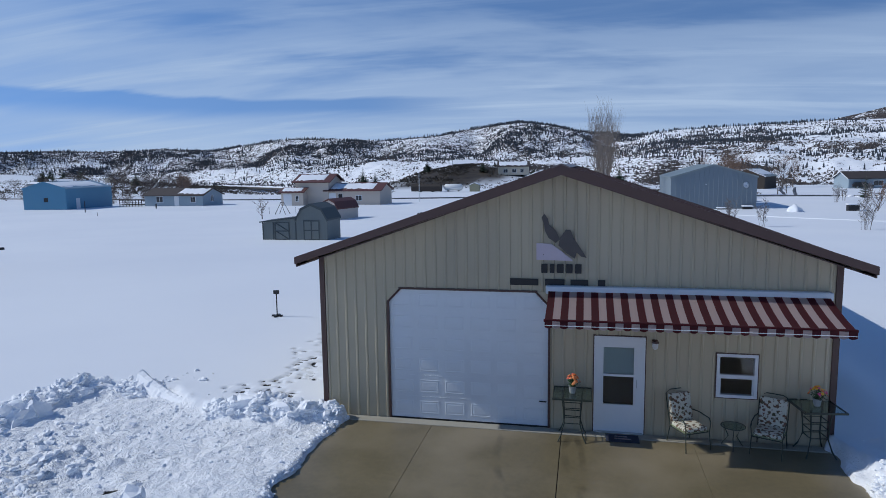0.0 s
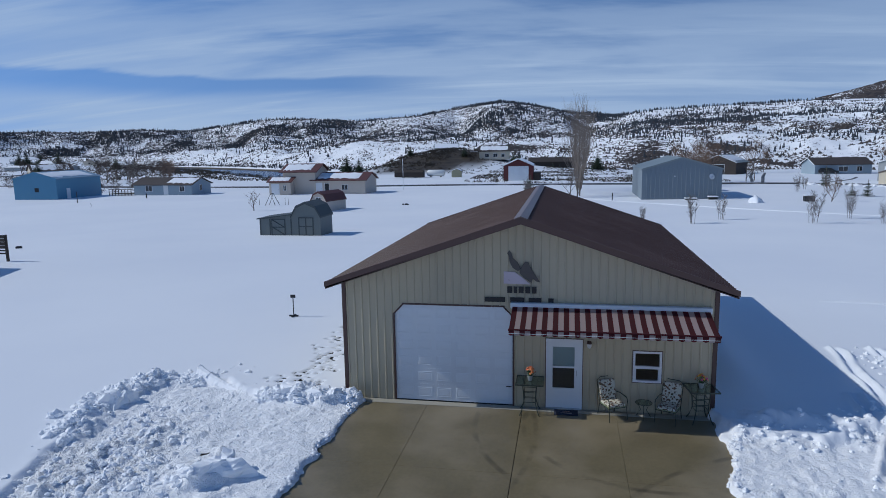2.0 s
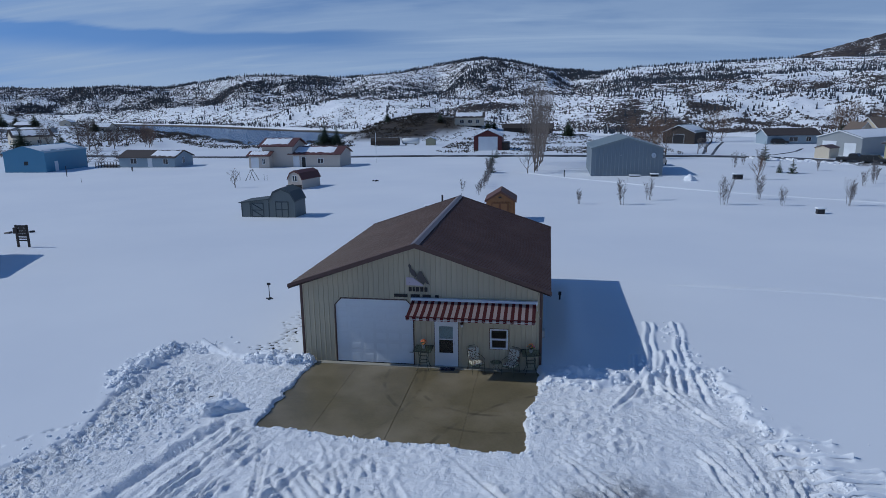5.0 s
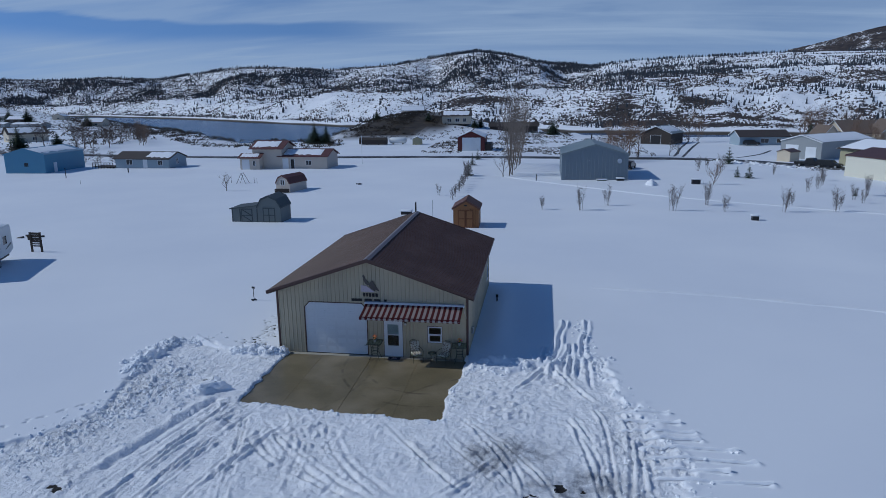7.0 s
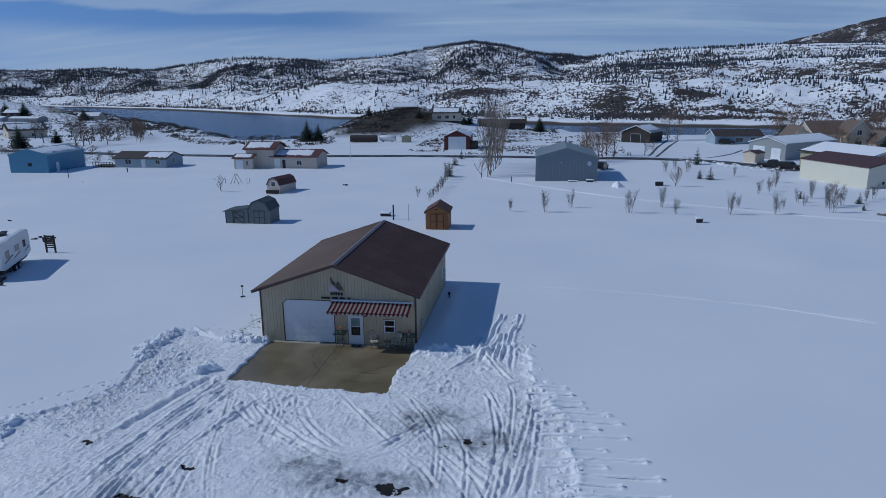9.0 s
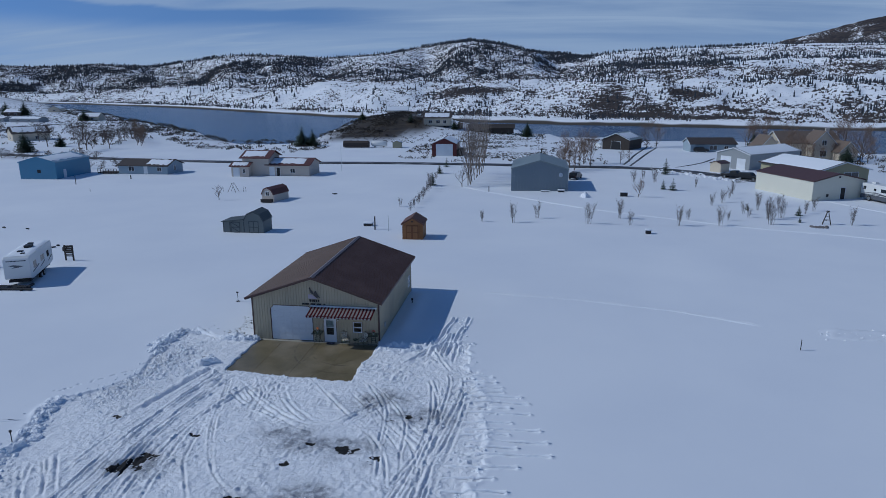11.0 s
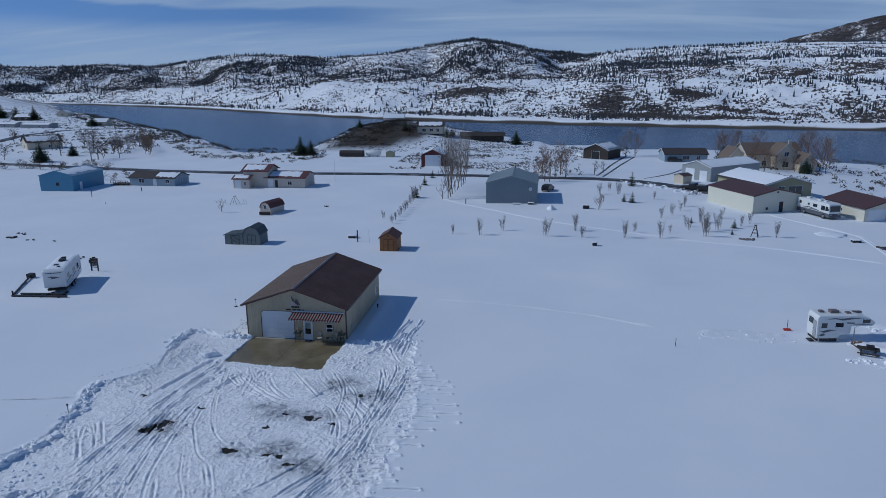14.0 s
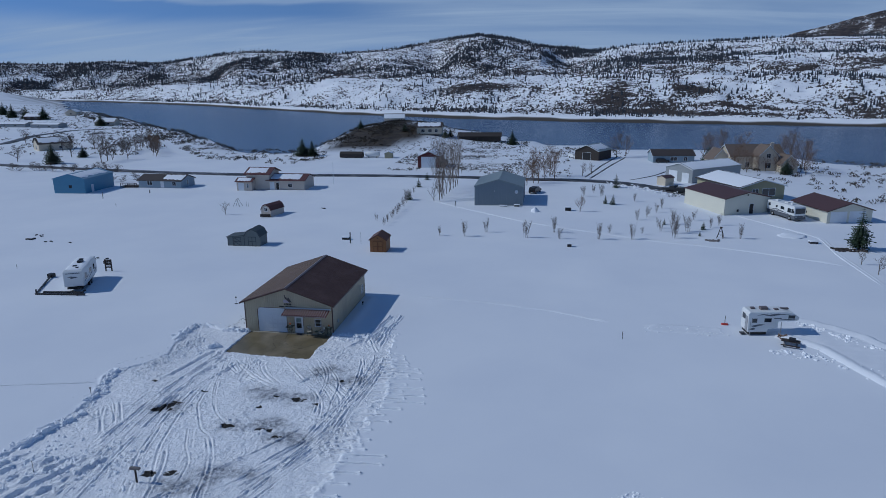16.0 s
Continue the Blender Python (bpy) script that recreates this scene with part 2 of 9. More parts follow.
def prism(bm, outline, a, b, axis="y"):
    """An outline in two axes pushed along the third, from a to b."""
    def at(u, v, w):
        return {"y": (u, w, v), "x": (w, u, v), "z": (u, v, w)}[axis]
    lo = [bm.verts.new(at(u, v, a)) for u, v in outline]
    hi = [bm.verts.new(at(u, v, b)) for u, v in outline]
    bm.faces.new(lo)
    bm.faces.new(hi[::-1])
    for i in range(len(lo)):
        j = (i + 1) % len(lo)
        bm.faces.new((lo[j], lo[i], hi[i], hi[j]))
    return bm


def lathe(profile, sides=20, cx=0, cy=0):
    bm = bmesh.new()
    rings = [[bm.verts.new((cx + r * math.cos(t), cy + r * math.sin(t), z)) for t in (2 * math.pi * k / sides for k in range(sides))]
             for r, z in profile]
    for r0, r1 in zip(rings, rings[1:]):
        for k in range(sides):
            bm.faces.new((r0[k], r0[(k + 1) % sides], r1[(k + 1) % sides], r1[k]))
    bm.faces.new(rings[0][::-1])
    bm.faces.new(rings[-1])
    return bm


def as_mesh(name, bm, mat, smooth=False):
    bmesh.ops.recalc_face_normals(bm, faces=bm.faces[:])
    me = bpy.data.meshes.new(name)
    bm.to_mesh(me)
    bm.free()
    me.materials.append(mat)
    if smooth:
        me.polygons.foreach_set("use_smooth", [True] * len(me.polygons))
    return me


def part(name, bm, mat, parent, label="", smooth=False):
    me = bm if isinstance(bm, bpy.types.Mesh) else as_mesh(name, bm, mat, smooth)
    ob = new(name, me)
    ob.parent = parent
    return tagged(ob, label)


def thing(name, label, category, m=None, group="", kind=""):
    ob = new(name)
    ob.empty_display_size = 0.3
    if m:
        ob.matrix_world = m
    return tagged(ob, label, category, group, kind)


def soup(name, verts, faces, mat, smooth=False):
    """A mesh from numpy arrays of corners and triangles or quads."""
    me = bpy.data.meshes.new(name)
    n = faces.shape[1]
    me.vertices.add(len(verts))
    me.vertices.foreach_set("co", np.ascontiguousarray(verts, dtype=np.float32).ravel())
    me.loops.add(faces.size)
    me.loops.foreach_set("vertex_index", np.ascontiguousarray(faces, dtype=np.int32).ravel())
    me.polygons.add(len(faces))
    me.polygons.foreach_set("loop_start", np.arange(0, faces.size, n, dtype=np.int32))
    me.polygons.foreach_set("use_smooth", np.full(len(faces), smooth))
    me.update(calc_edges=True)
    me.validate()
    me.materials.append(mat)
    return me


# ---- the lie of the land ----
TABLE = np.random.RandomState(7).rand(256, 256)


def value_noise(x, y):
    xi, yi = np.floor(x).astype(int), np.floor(y).astype(int)
    fx, fy = x - xi, y - yi
    fx, fy = fx * fx * (3 - 2 * fx), fy * fy * (3 - 2 * fy)
    a, b = TABLE[xi % 256, yi % 256], TABLE[(xi + 1) % 256, yi % 256]
    c, d = TABLE[xi % 256, (yi + 1) % 256], TABLE[(xi + 1) % 256, (yi + 1) % 256]
    return (a + (b - a) * fx) * (1 - fy) + (c + (d - c) * fx) * fy - 0.5


def fbm(x, y, octaves=4, gain=0.5):
    total, amp = 0, 1.0
    for k in range(octaves):
        total = total + amp * value_noise(x * 2 ** k + 17.3 * k, y * 2 ** k - 9.1 * k)
        amp *= gain
    return total


def step(a, b, v):
    t = np.clip((v - a) / (b - a), 0, 1)
    return t * t * (3 - 2 * t)


WATER = -62.0
EDGE_X = [-4000, -442, -272, -216, -102, -72, -60, -10, 25, 60, 100, 140, 300, 3000]
EDGE_Y = [4200, 584, 409, 353, 212, 205, 318, 332, 262, 232, 222, 196, 150, -150]


def terrace(x, y):
    """The height of the land on the near bank of the river."""
    z = 0.25 - 1.2 * step(10, 60, y) - 0.012 * np.maximum(0, np.minimum(y, 400) - 100)
    # the terrace leans a little, up to the east
    z = z + 0.0072 * np.clip(x - 5, -95, 75) * np.maximum(step(8, 50, y), step(28, 45, x) * step(-20, 5, y))
    hill = np.exp(-((x + 42) / 34) ** 2 - ((y - 274) / 44) ** 2)
    z = z + 9.5 * hill
    edge = np.interp(x, EDGE_X, EDGE_Y) + 9 * fbm(x / 30, y / 30, 3)
    over = np.maximum(0, y - edge)
    z = z - np.minimum(0.35 * over, 70)
    z = z - 0.035 * np.maximum(0, np.minimum(x, 300) - 95) * step(60, 130, y)
    return z


def land(x, y):
    x, y = np.asarray(x, float), np.asarray(y, float)
    return terrace(x, y) + 0.10 * fbm(x / 14, y / 14, 2) * step(2, 14, np.hypot(np.maximum(0, abs(x - 5) - 5), np.maximum(0, abs(y - 3) - 11)))


def gz(x, y):
    return float(land(x, y))


# ---- ground: one sheet of snow, ploughed before the building ----
LEFT_Y = [-60, -44, -36, -25.8, -23.7, -21.6, -18.7, -15.7, -13.5, -12, -10.6, -9, -8.1, -6.5, -4.6, -2.1, -1.0, 0.1, 0.6, 1.0]
LEFT_X = [2, 1, -8.6, -7.1, -6.7, -6.2, -6.5, -7.5, -8.4, -7.6, -6.2, -5.5, -5.1, -5.6, -6.1, -6.6, -6.7, -6.2, -5.2, -4.0]
RIGHT_Y = [-60, -44, -33, -24.5, -19.3, -14.5, -9, -6, -3, 0, 3, 6]
RIGHT_X = [8, 9, 18.6, 19.4, 19.6, 20.0, 19.8, 18.6, 17.9, 17.2, 16.9, 16.4]
TOP_X = [-12, -6.4, -5.0, -4.2, -3.2, -1.8, 0, 10.55, 10.8, 13.2, 14.6, 16, 17.2, 18.4, 40]
TOP_Y = [-1.0, 0.2, 0.2, 0.3, -0.5, -1.0, -0.5, -0.2, -1.6, -1.3, -0.4, 0.0, 0.2, -0.6, -1]
# centre lines of the wheel tracks: points, spread of the repeats, number of repeats
TRACKS = [
    ([(1.4, -7.5), (2.5, -10.9), (3.5, -14.3), (4.8, -17.2), (6.2, -19.4), (8.4, -21.2)], 0.1, 2),
    ([(2.0, -11), (2.9, -14.4), (3.7, -17.8), (4.6, -19.6), (6.2, -22.0), (7.7, -23.1)], 0.1, 2),
    ([(17.9, -5.5), (18.2, -7.6), (17.9, -12.4), (17.5, -16.5), (17.2, -20.1), (16.6, -23.3), (15.8, -25.2), (15.1, -27.3), (13, -33)], 0.9, 6),
    ([(15.4, -6.5), (16.2, -8.5), (16.7, -12.5), (16.7, -16.1), (16.3, -18.9), (15.7, -22.7), (14.9, -25.0), (13, -29)], 1.0, 5),
    ([(11, -8), (13, -10.5), (14.4, -12.8), (16.1, -15.2), (16.7, -18.0), (16.5, -21.0)], 0.8, 5),
    ([(1.1, -7.5), (0.3, -13.6), (0.3, -19.7), (0.6, -24.7), (0.9, -32)], 0.8, 6),
    ([(3.3, -8.3), (2.1, -13.3), (2.1, -18.6), (3.1, -23.6), (4.0, -26.5), (6.1, -31)], 0.7, 5),
    ([(-0.2, -6.9), (-1.3, -13.8), (-1.7, -19.1), (-1.5, -26)], 0.8, 4),
    ([(4.6, -24.9), (6.0, -27.6), (7, -32)], 0.3, 2),
    ([(4.9, -21.8), (6.4, -24.5), (8.0, -27.3), (9, -32)], 0.4, 2),
    ([(7.4, -23.0), (9.6, -27.1), (11, -32)], 0.4, 3),
    ([(-4.8, -19.5), (-3.1, -22), (-1.4, -24.2)], 0.3, 3),
    ([(-4.0, -18.4), (-2.6, -20.4), (-1.4, -22.2)], 0.3, 3),
    ([(2.7, -8.4), (4.9, -10.6), (7.7, -12.6), (9.8, -13.4), (11.4, -12.6), (13.4, -9.5)], 0.7, 4),
    ([(3.6, -7.4), (4.8, -9.6), (5.4, -13)], 0.6, 4),
    ([(5.6, -7.6), (7.0, -10.2), (9.4, -12.6)], 0.7, 4),
    ([(8.6, -8), (11, -11), (14, -15), (15, -19)], 0.9, 3),
    ([(11.4, -7), (12.8, -8.5), (14.5, -11.5), (15.2, -16)], 0.9, 3),
    ([(14, -21), (11.5, -25), (8.5, -29), (6, -34)], 1.0, 5),
    ([(17, -22), (15, -26.5), (11.5, -31), (9, -35)], 1.0, 5),
]
# ends of the thin drags over the crust
DRAGS = [(18.3, -5.6, 20.0), (18.3, -6.4, 20.3), (18.3, -7.2, 20.8), (18.9, -7.8, 20.9), (18.9, -8.5, 22.1), (19.0, -9.3, 22.6), (19.2, -10.0, 21.4), (19.2, -10.7, 22.7), (19.1, -11.9, 21.6), (19.1, -12.7, 23.3), (19.3, -13.3, 21.5), (19.5, -14.0, 23.7), (19.7, -14.7, 22.0), (19.7, -15.4, 23.9), (18.7, -16.7, 22.1),
         (18.8, -17.8, 20.9), (18.7, -19.0, 21.6), (18.7, -20.4, 20.4), (18.7, -22.0, 20.7), (18.3, -22.8, 20.3), (18.3, -23.4, 20.7), (18.4, -24.2, 22.5), (18.5, -25.3, 22.5), (18.3, -26.6, 21.2), (18.2, -28, 20.7), (18, -29.5, 20.4)]
SOIL = [(1.15, -18.5, 0.7, 0.7), (1.6, -17.9, 0.75, 0.45), (0.7, -19.2, 0.75, 0.5), (-2.8, -14.0, 0.5, 0.22), (2.9, -15.4, 0.45, 0.2), (8.2, -21.1, 0.6, 0.3), (11.4, -21.3, 0.7, 0.3), (12.8, -22.1, 0.5, 0.22), (9.3, -17.6, 0.3, 0.2), (10.2, -15.5, 0.3, 0.15),
        (12.4, -15.8, 0.65, 0.4), (14.1, -16.5, 0.5, 0.5), (15.6, -11.6, 0.6, 0.35), (14.2, -12.2, 0.3, 0.2), (5.5, -28.4, 0.6, 0.35), (6.9, -28.0, 0.7, 0.4), (-2.2, -4.4, 0.16, 0.12), (11.5, -31, 0.5, 0.3)]
GRIME = [(13.4, -9.9, 1.8, 0.9), (15.8, -11.4, 1.5, 0.8), (8.4, -14.4, 1.5, 0.5), (11.0, -15.4, 2.2, 0.6), (11.2, -20.2, 1.6, 0.7), (14.0, -22.2, 1.6, 0.6), (11.6, -28.0, 2.2, 0.7), (8.5, -29.5, 1.6, 0.8), (13.5, -16.3, 1.5, 0.8), (1.4, -18.6, 1.3, 0.8), (8.6, -21.3, 1.2, 0.6)]


def smooth_line(pts, gap=0.5):
    """Points along a curve through the given ones."""
    p = np.array([pts[0]] + list(pts) + [pts[-1]], float)
    out = []
    for k in range(1, len(p) - 2):
        n = max(2, int(np.hypot(*(p[k + 1] - p[k])) / gap))
        t = np.linspace(0, 1, n, endpoint=False)[:, None]
        a, b, c, d = p[k - 1], p[k], p[k + 1], p[k + 2]
        out.append(0.5 * (2 * b + (c - a) * t + (2 * a - 5 * b + 4 * c - d) * t ** 2 + (3 * b - a - 3 * c + d) * t ** 3))
    return np.concatenate(out + [p[-1:]])


def from_line(x, y, line, reach):
    """Distance of grid points from a line, and how far along it they lie; far points get a large distance."""
    near, run = np.full(x.shape, 99.0), np.zeros(x.shape)
    done = 0.0
    for (ax, ay), (bx, by) in zip(line, line[1:]):
        length = math.hypot(bx - ax, by - ay)
        m = (x > min(ax, bx) - reach) & (x < max(ax, bx) + reach) & (y > min(ay, by) - reach) & (y < max(ay, by) + reach)
        f = np.clip(((x[m] - ax) * (bx - ax) + (y[m] - ay) * (by - ay)) / max(1e-6, length ** 2), 0, 1)
        d = np.hypot(x[m] - ax - f * (bx - ax), y[m] - ay - f * (by - ay))
        better = d < near[m]
        near[m] = np.where(better, d, near[m])
        run[m] = np.where(better, done + f * length, run[m])
        done += length
    return near, run, done


def make_ground():
    fine = 0.066
    def axis(lo, hi, end_lo, end_hi):
        core = np.arange(lo, hi, fine)
        def out(start, end):
            v, s, r = [], fine, start
            while r < end:
                s = min(s * 1.095, 240)
                r += s
                v.append(r)
            return np.array(v)
        return np.concatenate([lo - out(0, lo - end_lo)[::-1], core, hi + out(0, end_hi - hi)])
    xs, ys = axis(-9.5, 24.5, -4900, 4900), axis(-33, 7.5, -4900, 4900)
    X, Y = np.meshgrid(xs, ys, indexing="ij")
    Z = land(X, Y)
    wob = 0.45 * fbm(X / 1.6, Y / 1.6, 3) + 0.30 * fbm(X / 0.4, Y / 0.4, 2)
    inside = np.minimum(np.minimum(X - np.interp(Y, LEFT_Y, LEFT_X), np.interp(Y, RIGHT_Y, RIGHT_X) - X),
                        np.interp(X, TOP_X, TOP_Y) - Y)
    inside = inside + wob * (0.5 + 1.3 * step(9, 16, X))
    inside = np.where((Y < -62) | (X < -16) | (X > 30), -5, inside)
    packed = step(-0.16, 0.16, inside)
    rnd = random.Random(11)
    core = (X > -10) & (X < 26) & (Y > -36) & (Y < 8)
    xc, yc = X[core], Y[core]
    # trampled floor: crumbs thrown about in patches between smoother stretches
    messy = np.clip(0.35 + 1.5 * fbm(X / 2.6 + 5, Y / 2.6, 3), 0, 1.3)
    messy = np.maximum(messy, 0.9 * np.exp(-((X + 4.0) / 2.2) ** 2 - ((Y + 5.5) / 2.6) ** 2))
    crumbs = np.clip(fbm(X / 0.26, Y / 0.26, 2, 0.6) - 0.06, 0, 1)
    grit = 0.05 * fbm(X / 0.8, Y / 0.8, 4, 0.6) + 0.030 * fbm(X / 0.19, Y / 0.19, 2, 0.7)
    floor = 0.11 + grit + (0.04 + 0.17 * messy) * crumbs + 0.07 * fbm(X / 4, Y / 4, 2)
    cut = np.zeros_like(xc)
    broken = np.clip(0.70 + 1.2 * fbm(xc / 1.2, yc / 1.2, 3), 0.15, 1.25)
    crumbly = np.clip(0.8 + 1.1 * fbm(xc / 0.22, yc / 0.22, 2, 0.6), 0, 1.7)
    for pts, spread, count in TRACKS:
        base = np.array(pts, float)
        for k in range(count):
            shift = np.array([rnd.uniform(-1, 1), rnd.uniform(-1, 1)]) * spread
            tilt = rnd.uniform(-0.07, 0.07) * spread
            mid = base.mean(0)
            base = np.array(pts, float) + np.array([[rnd.gauss(0, 0.10 * min(1, spread * 2)), rnd.gauss(0, 0.12)] for _ in pts])
            line = smooth_line((base - mid) @ np.array([[1, tilt], [-tilt, 1]]) + mid + shift)
            w, deep = rnd.uniform(0.058, 0.09), rnd.uniform(0.35, 1.2)
            d, run, total = from_line(xc, yc, line, 0.6)
            keep = step(0, 1.0, run) * (1 - step(total - 1.2, total, run)) * broken * deep * (d < 0.55)
            cut += (-0.090 * np.exp(-(d / w) ** 2) + 0.095 * crumbly * np.exp(-((d - w * 1.9) / (w * 0.7)) ** 2)) * keep
    cut = 0.11 * np.tanh(cut / 0.11)
    # narrow wheel marks that end in the shaded yard beside the building, and two tongues of thrown snow
    for x0, y0, lean, length in ((14.55, -1.5, 0.05, 3.3), (15.0, -1.5, 0.115, 7.9), (15.5, -1.5, 0.16, 4.0), (15.95, -2.0, 0.02, 4.2), (16.3, -1.5, 0.125, 8.0), (16.9, -2.5, -0.05, 3.4), (13.6, -3.0, 0.55, 3.0), (16.6, -4.0, -0.5, 3.2)):
        along = yc - y0
        d = np.abs(xc - x0 - lean * along - 0.05 * np.sin(along * 1.7 + x0))
        keep = step(-1.0, 0.8, along) * (1 - step(length - 0.25, length, along)) * np.clip(0.8 + 1.0 * fbm(xc / 0.5, yc / 0.9, 2), 0.3, 1.3)
        cut += (-0.13 * np.exp(-(d / 0.09) ** 2) + 0.13 * np.exp(-((d - 0.19) / 0.09) ** 2)) * keep
    for ax, ay, bx, by, hgt in ((-3.5, -0.2, -5.2, 0.5, 0.12), (-5.75, -0.5, -6.5, 0.1, 0.12)):
        d, run, total = from_line(xc, yc, smooth_line([(ax, ay), ((ax + bx) / 2 - 0.12, (ay + by) / 2), (bx, by)], 0.2), 0.8)
        cut += hgt * np.exp(-(d / 0.15) ** 4) * (0.25 + 0.75 * run / total) * (1 - step(total - 0.12, total, run)) * (d < 0.7)
    # straight ridges left by the blade near the road
    for k in range(7):
        x0 = -8.6 + 1.35 * k + rnd.uniform(-0.2, 0.2)
        d = np.abs(xc - x0 - 0.42 * (yc + 30.5))
        keep = (1 - step(-27.6 - 0.5 * (k % 3), -26.4, yc)) * np.clip(0.5 + 1.5 * fbm(xc / 0.5, yc / 0.9, 3), 0.15, 1.3)
        cut += (0.24 * np.exp(-(d / 0.17) ** 2) - 0.10 * np.exp(-((d - 0.36) / 0.16) ** 2)) * keep
    ruts = np.zeros_like(X)
    ruts[core] = cut
    # thin drags of rolled snow over the crust to the right
    drags = np.zeros_like(xc)
    for k, (x0, y0, x1) in enumerate(DRAGS):
        d = yc - y0 - 0.03 * (xc - x0) - 0.04 * np.sin(xc * 1.1 + k)
        on = step(x0 - 1.5, x0 + 0.4, xc) * (1 - step(x1 - 0.1, x1, xc)) * np.clip(0.8 + 1.2 * fbm(xc / 0.6 + k, yc * 0 + k, 2), 0.25, 1.3)
        drags += (0.04 * np.exp(-((d - 0.10) / 0.075) ** 2) - 0.05 * np.exp(-((d + 0.03) / 0.09) ** 2)) * on
        ye = y0 + 0.03 * (x1 - x0)
        drags += 0.08 * np.exp(-((xc - x1) ** 2 / 0.02 + (yc - ye) ** 2 / 0.012))
    sheet = np.zeros_like(X)
    sheet[core] = drags
    lump = np.clip(0.5 + 1.2 * fbm(X / 0.6, Y / 0.6, 3, 0.6), 0, 1.4)
    # rubble left by the blade: lumps of several sizes, thick on the heap beside the apron and along the edges
    rubble = np.exp(-((X + 4.3) / 1.7) ** 2 - ((Y + 5.6) / 3.6) ** 2) + 0.8 * np.exp(-((X + 5.2) / 2.0) ** 2 - ((Y + 11.0) / 2.4) ** 2)
    rubble = np.clip(rubble + 0.35 * step(0.05, 0.4, messy - 0.5) + 0.4 * np.exp(-((X - 17.6) / 1.6) ** 2) * step(-26, -22, Y) * (1 - step(-5, -3, Y)), 0, 1) * packed
    floor = floor + rubble * (0.20 * np.clip(fbm(X / 0.42 + 4, Y / 0.42, 3, 0.65) + 0.02, 0, 1) + 0.16 * np.clip(fbm(X / 0.15, Y / 0.15, 2, 0.6) - 0.05, 0, 1))
    heap_l = step(-5.0, -3.4, Y) * step(0.5, -0.3, Y) * step(-4.5, -6, X)
    blocks = np.exp(-((X + 7.5) / 1.2) ** 2 - ((Y + 14.4) / 2.6) ** 2) + np.exp(-((X + 6.2) / 1.2) ** 2 - ((Y + 23) / 3.4) ** 2)
    left_bank = np.exp(-((inside - 0.1) / 0.5) ** 2) * (X < 0) * (0.03 + 0.28 * heap_l + 0.30 * blocks)
    right_bank = np.exp(-(inside / 0.5) ** 2) * (X > 10) * 0.10
    Z = Z * (1 - packed) + floor * packed + ruts * np.maximum(packed, step(-1.2, -0.6, Y) * step(13, 14, X)) + sheet + (left_bank + right_bank) * lump
    Z += ruts * (1 - packed) * (X < -3) * (Y > -1)
    # loose snow against the front corners, and one large block
    Z += 0.40 * np.exp(-((X + 0.9) / 0.9) ** 2 - ((Y + 0.65) / 0.33) ** 2) * lump
    Z += 0.16 * np.exp(-((X + 2.1) / 0.8) ** 2 - ((Y + 0.75) / 0.25) ** 2) * lump
    Z += 0.36 * np.exp(-(np.abs((X + 1.35) * 0.86 + (Y + 5.75) * 0.5) / 0.5) ** 4 - (np.abs(-(X + 1.35) * 0.5 + (Y + 5.75) * 0.86) / 0.24) ** 4) * (0.6 + 0.4 * lump)
    Z += 0.42 * np.exp(-((X - 12.0) / 1.0) ** 2 - ((Y + 0.6) / 0.5) ** 2) * lump
    Z += 0.20 * np.exp(-((X - 14.0) / 0.9) ** 2 - ((Y + 0.7) / 0.45) ** 2) * lump
    # a low windrow from the corner of the apron with a furrow beside it
    d, run, total = from_line(xc, yc, smooth_line([(-0.8, -5.7), (-1.4, -7.5), (-1.8, -9.3), (-2.2, -11.2), (-2.7, -14)], 0.4), 1.0)
    row = np.zeros_like(X)
    row[core] = np.where(d < 0.9, 1, 0) * np.exp(-(d / 0.17) ** 2) * step(0, 0.5, run) * (1 - step(total - 0.6, total, run))
    Z += 0.09 * row * (0.4 + 0.6 * lump)
    d, run, total = from_line(xc, yc, smooth_line([(-0.4, -5.9), (-1.0, -7.6), (-1.4, -9.4), (-1.8, -11.3), (-2.1, -12.8)], 0.4), 1.0)
    row[core] = np.where(d < 0.9, 1, 0) * np.exp(-(d / 0.15) ** 2) * step(0, 0.5, run) * (1 - step(total - 0.6, total, run))
    Z -= 0.15 * row
    # a cut edge where the blade ran along the field
    edge_cut = X - np.interp(Y, LEFT_Y, LEFT_X)
    Z -= 0.06 * np.exp(-((edge_cut - 0.12) / 0.11) ** 2) * step(-8.6, -8.1, Y) * (1 - step(-4.9, -4.4, Y))
    # a drift along the shaded side
    Z += 0.24 * np.exp(-((X - 11.9) / 0.8) ** 2) * step(0, 3, Y) * (1 - step(11, 14, Y))
    # melt holes and old footprints along the sunny wall, and trails over the field
    holes = np.zeros_like(xc)
    for a, b, n, wide in (((-1.9, 5.2), (-1.2, 1.4), 30, 0.22), ((-2.5, 4.4), (-1.6, 1.0), 16, 0.16), ((-1.6, 1.2), (-2.2, -0.6), 16, 0.25), ((-1.2, 0.6), (-0.7, -0.1), 10, 0.18), ((-2.3, 6.8), (-1.9, 4.8), 14, 0.18), ((-2.6, 0.3), (-1.8, 1.6), 10, 0.2), ((-5.6, -7.3), (-9.3, -11.6), 16, 0.1)):
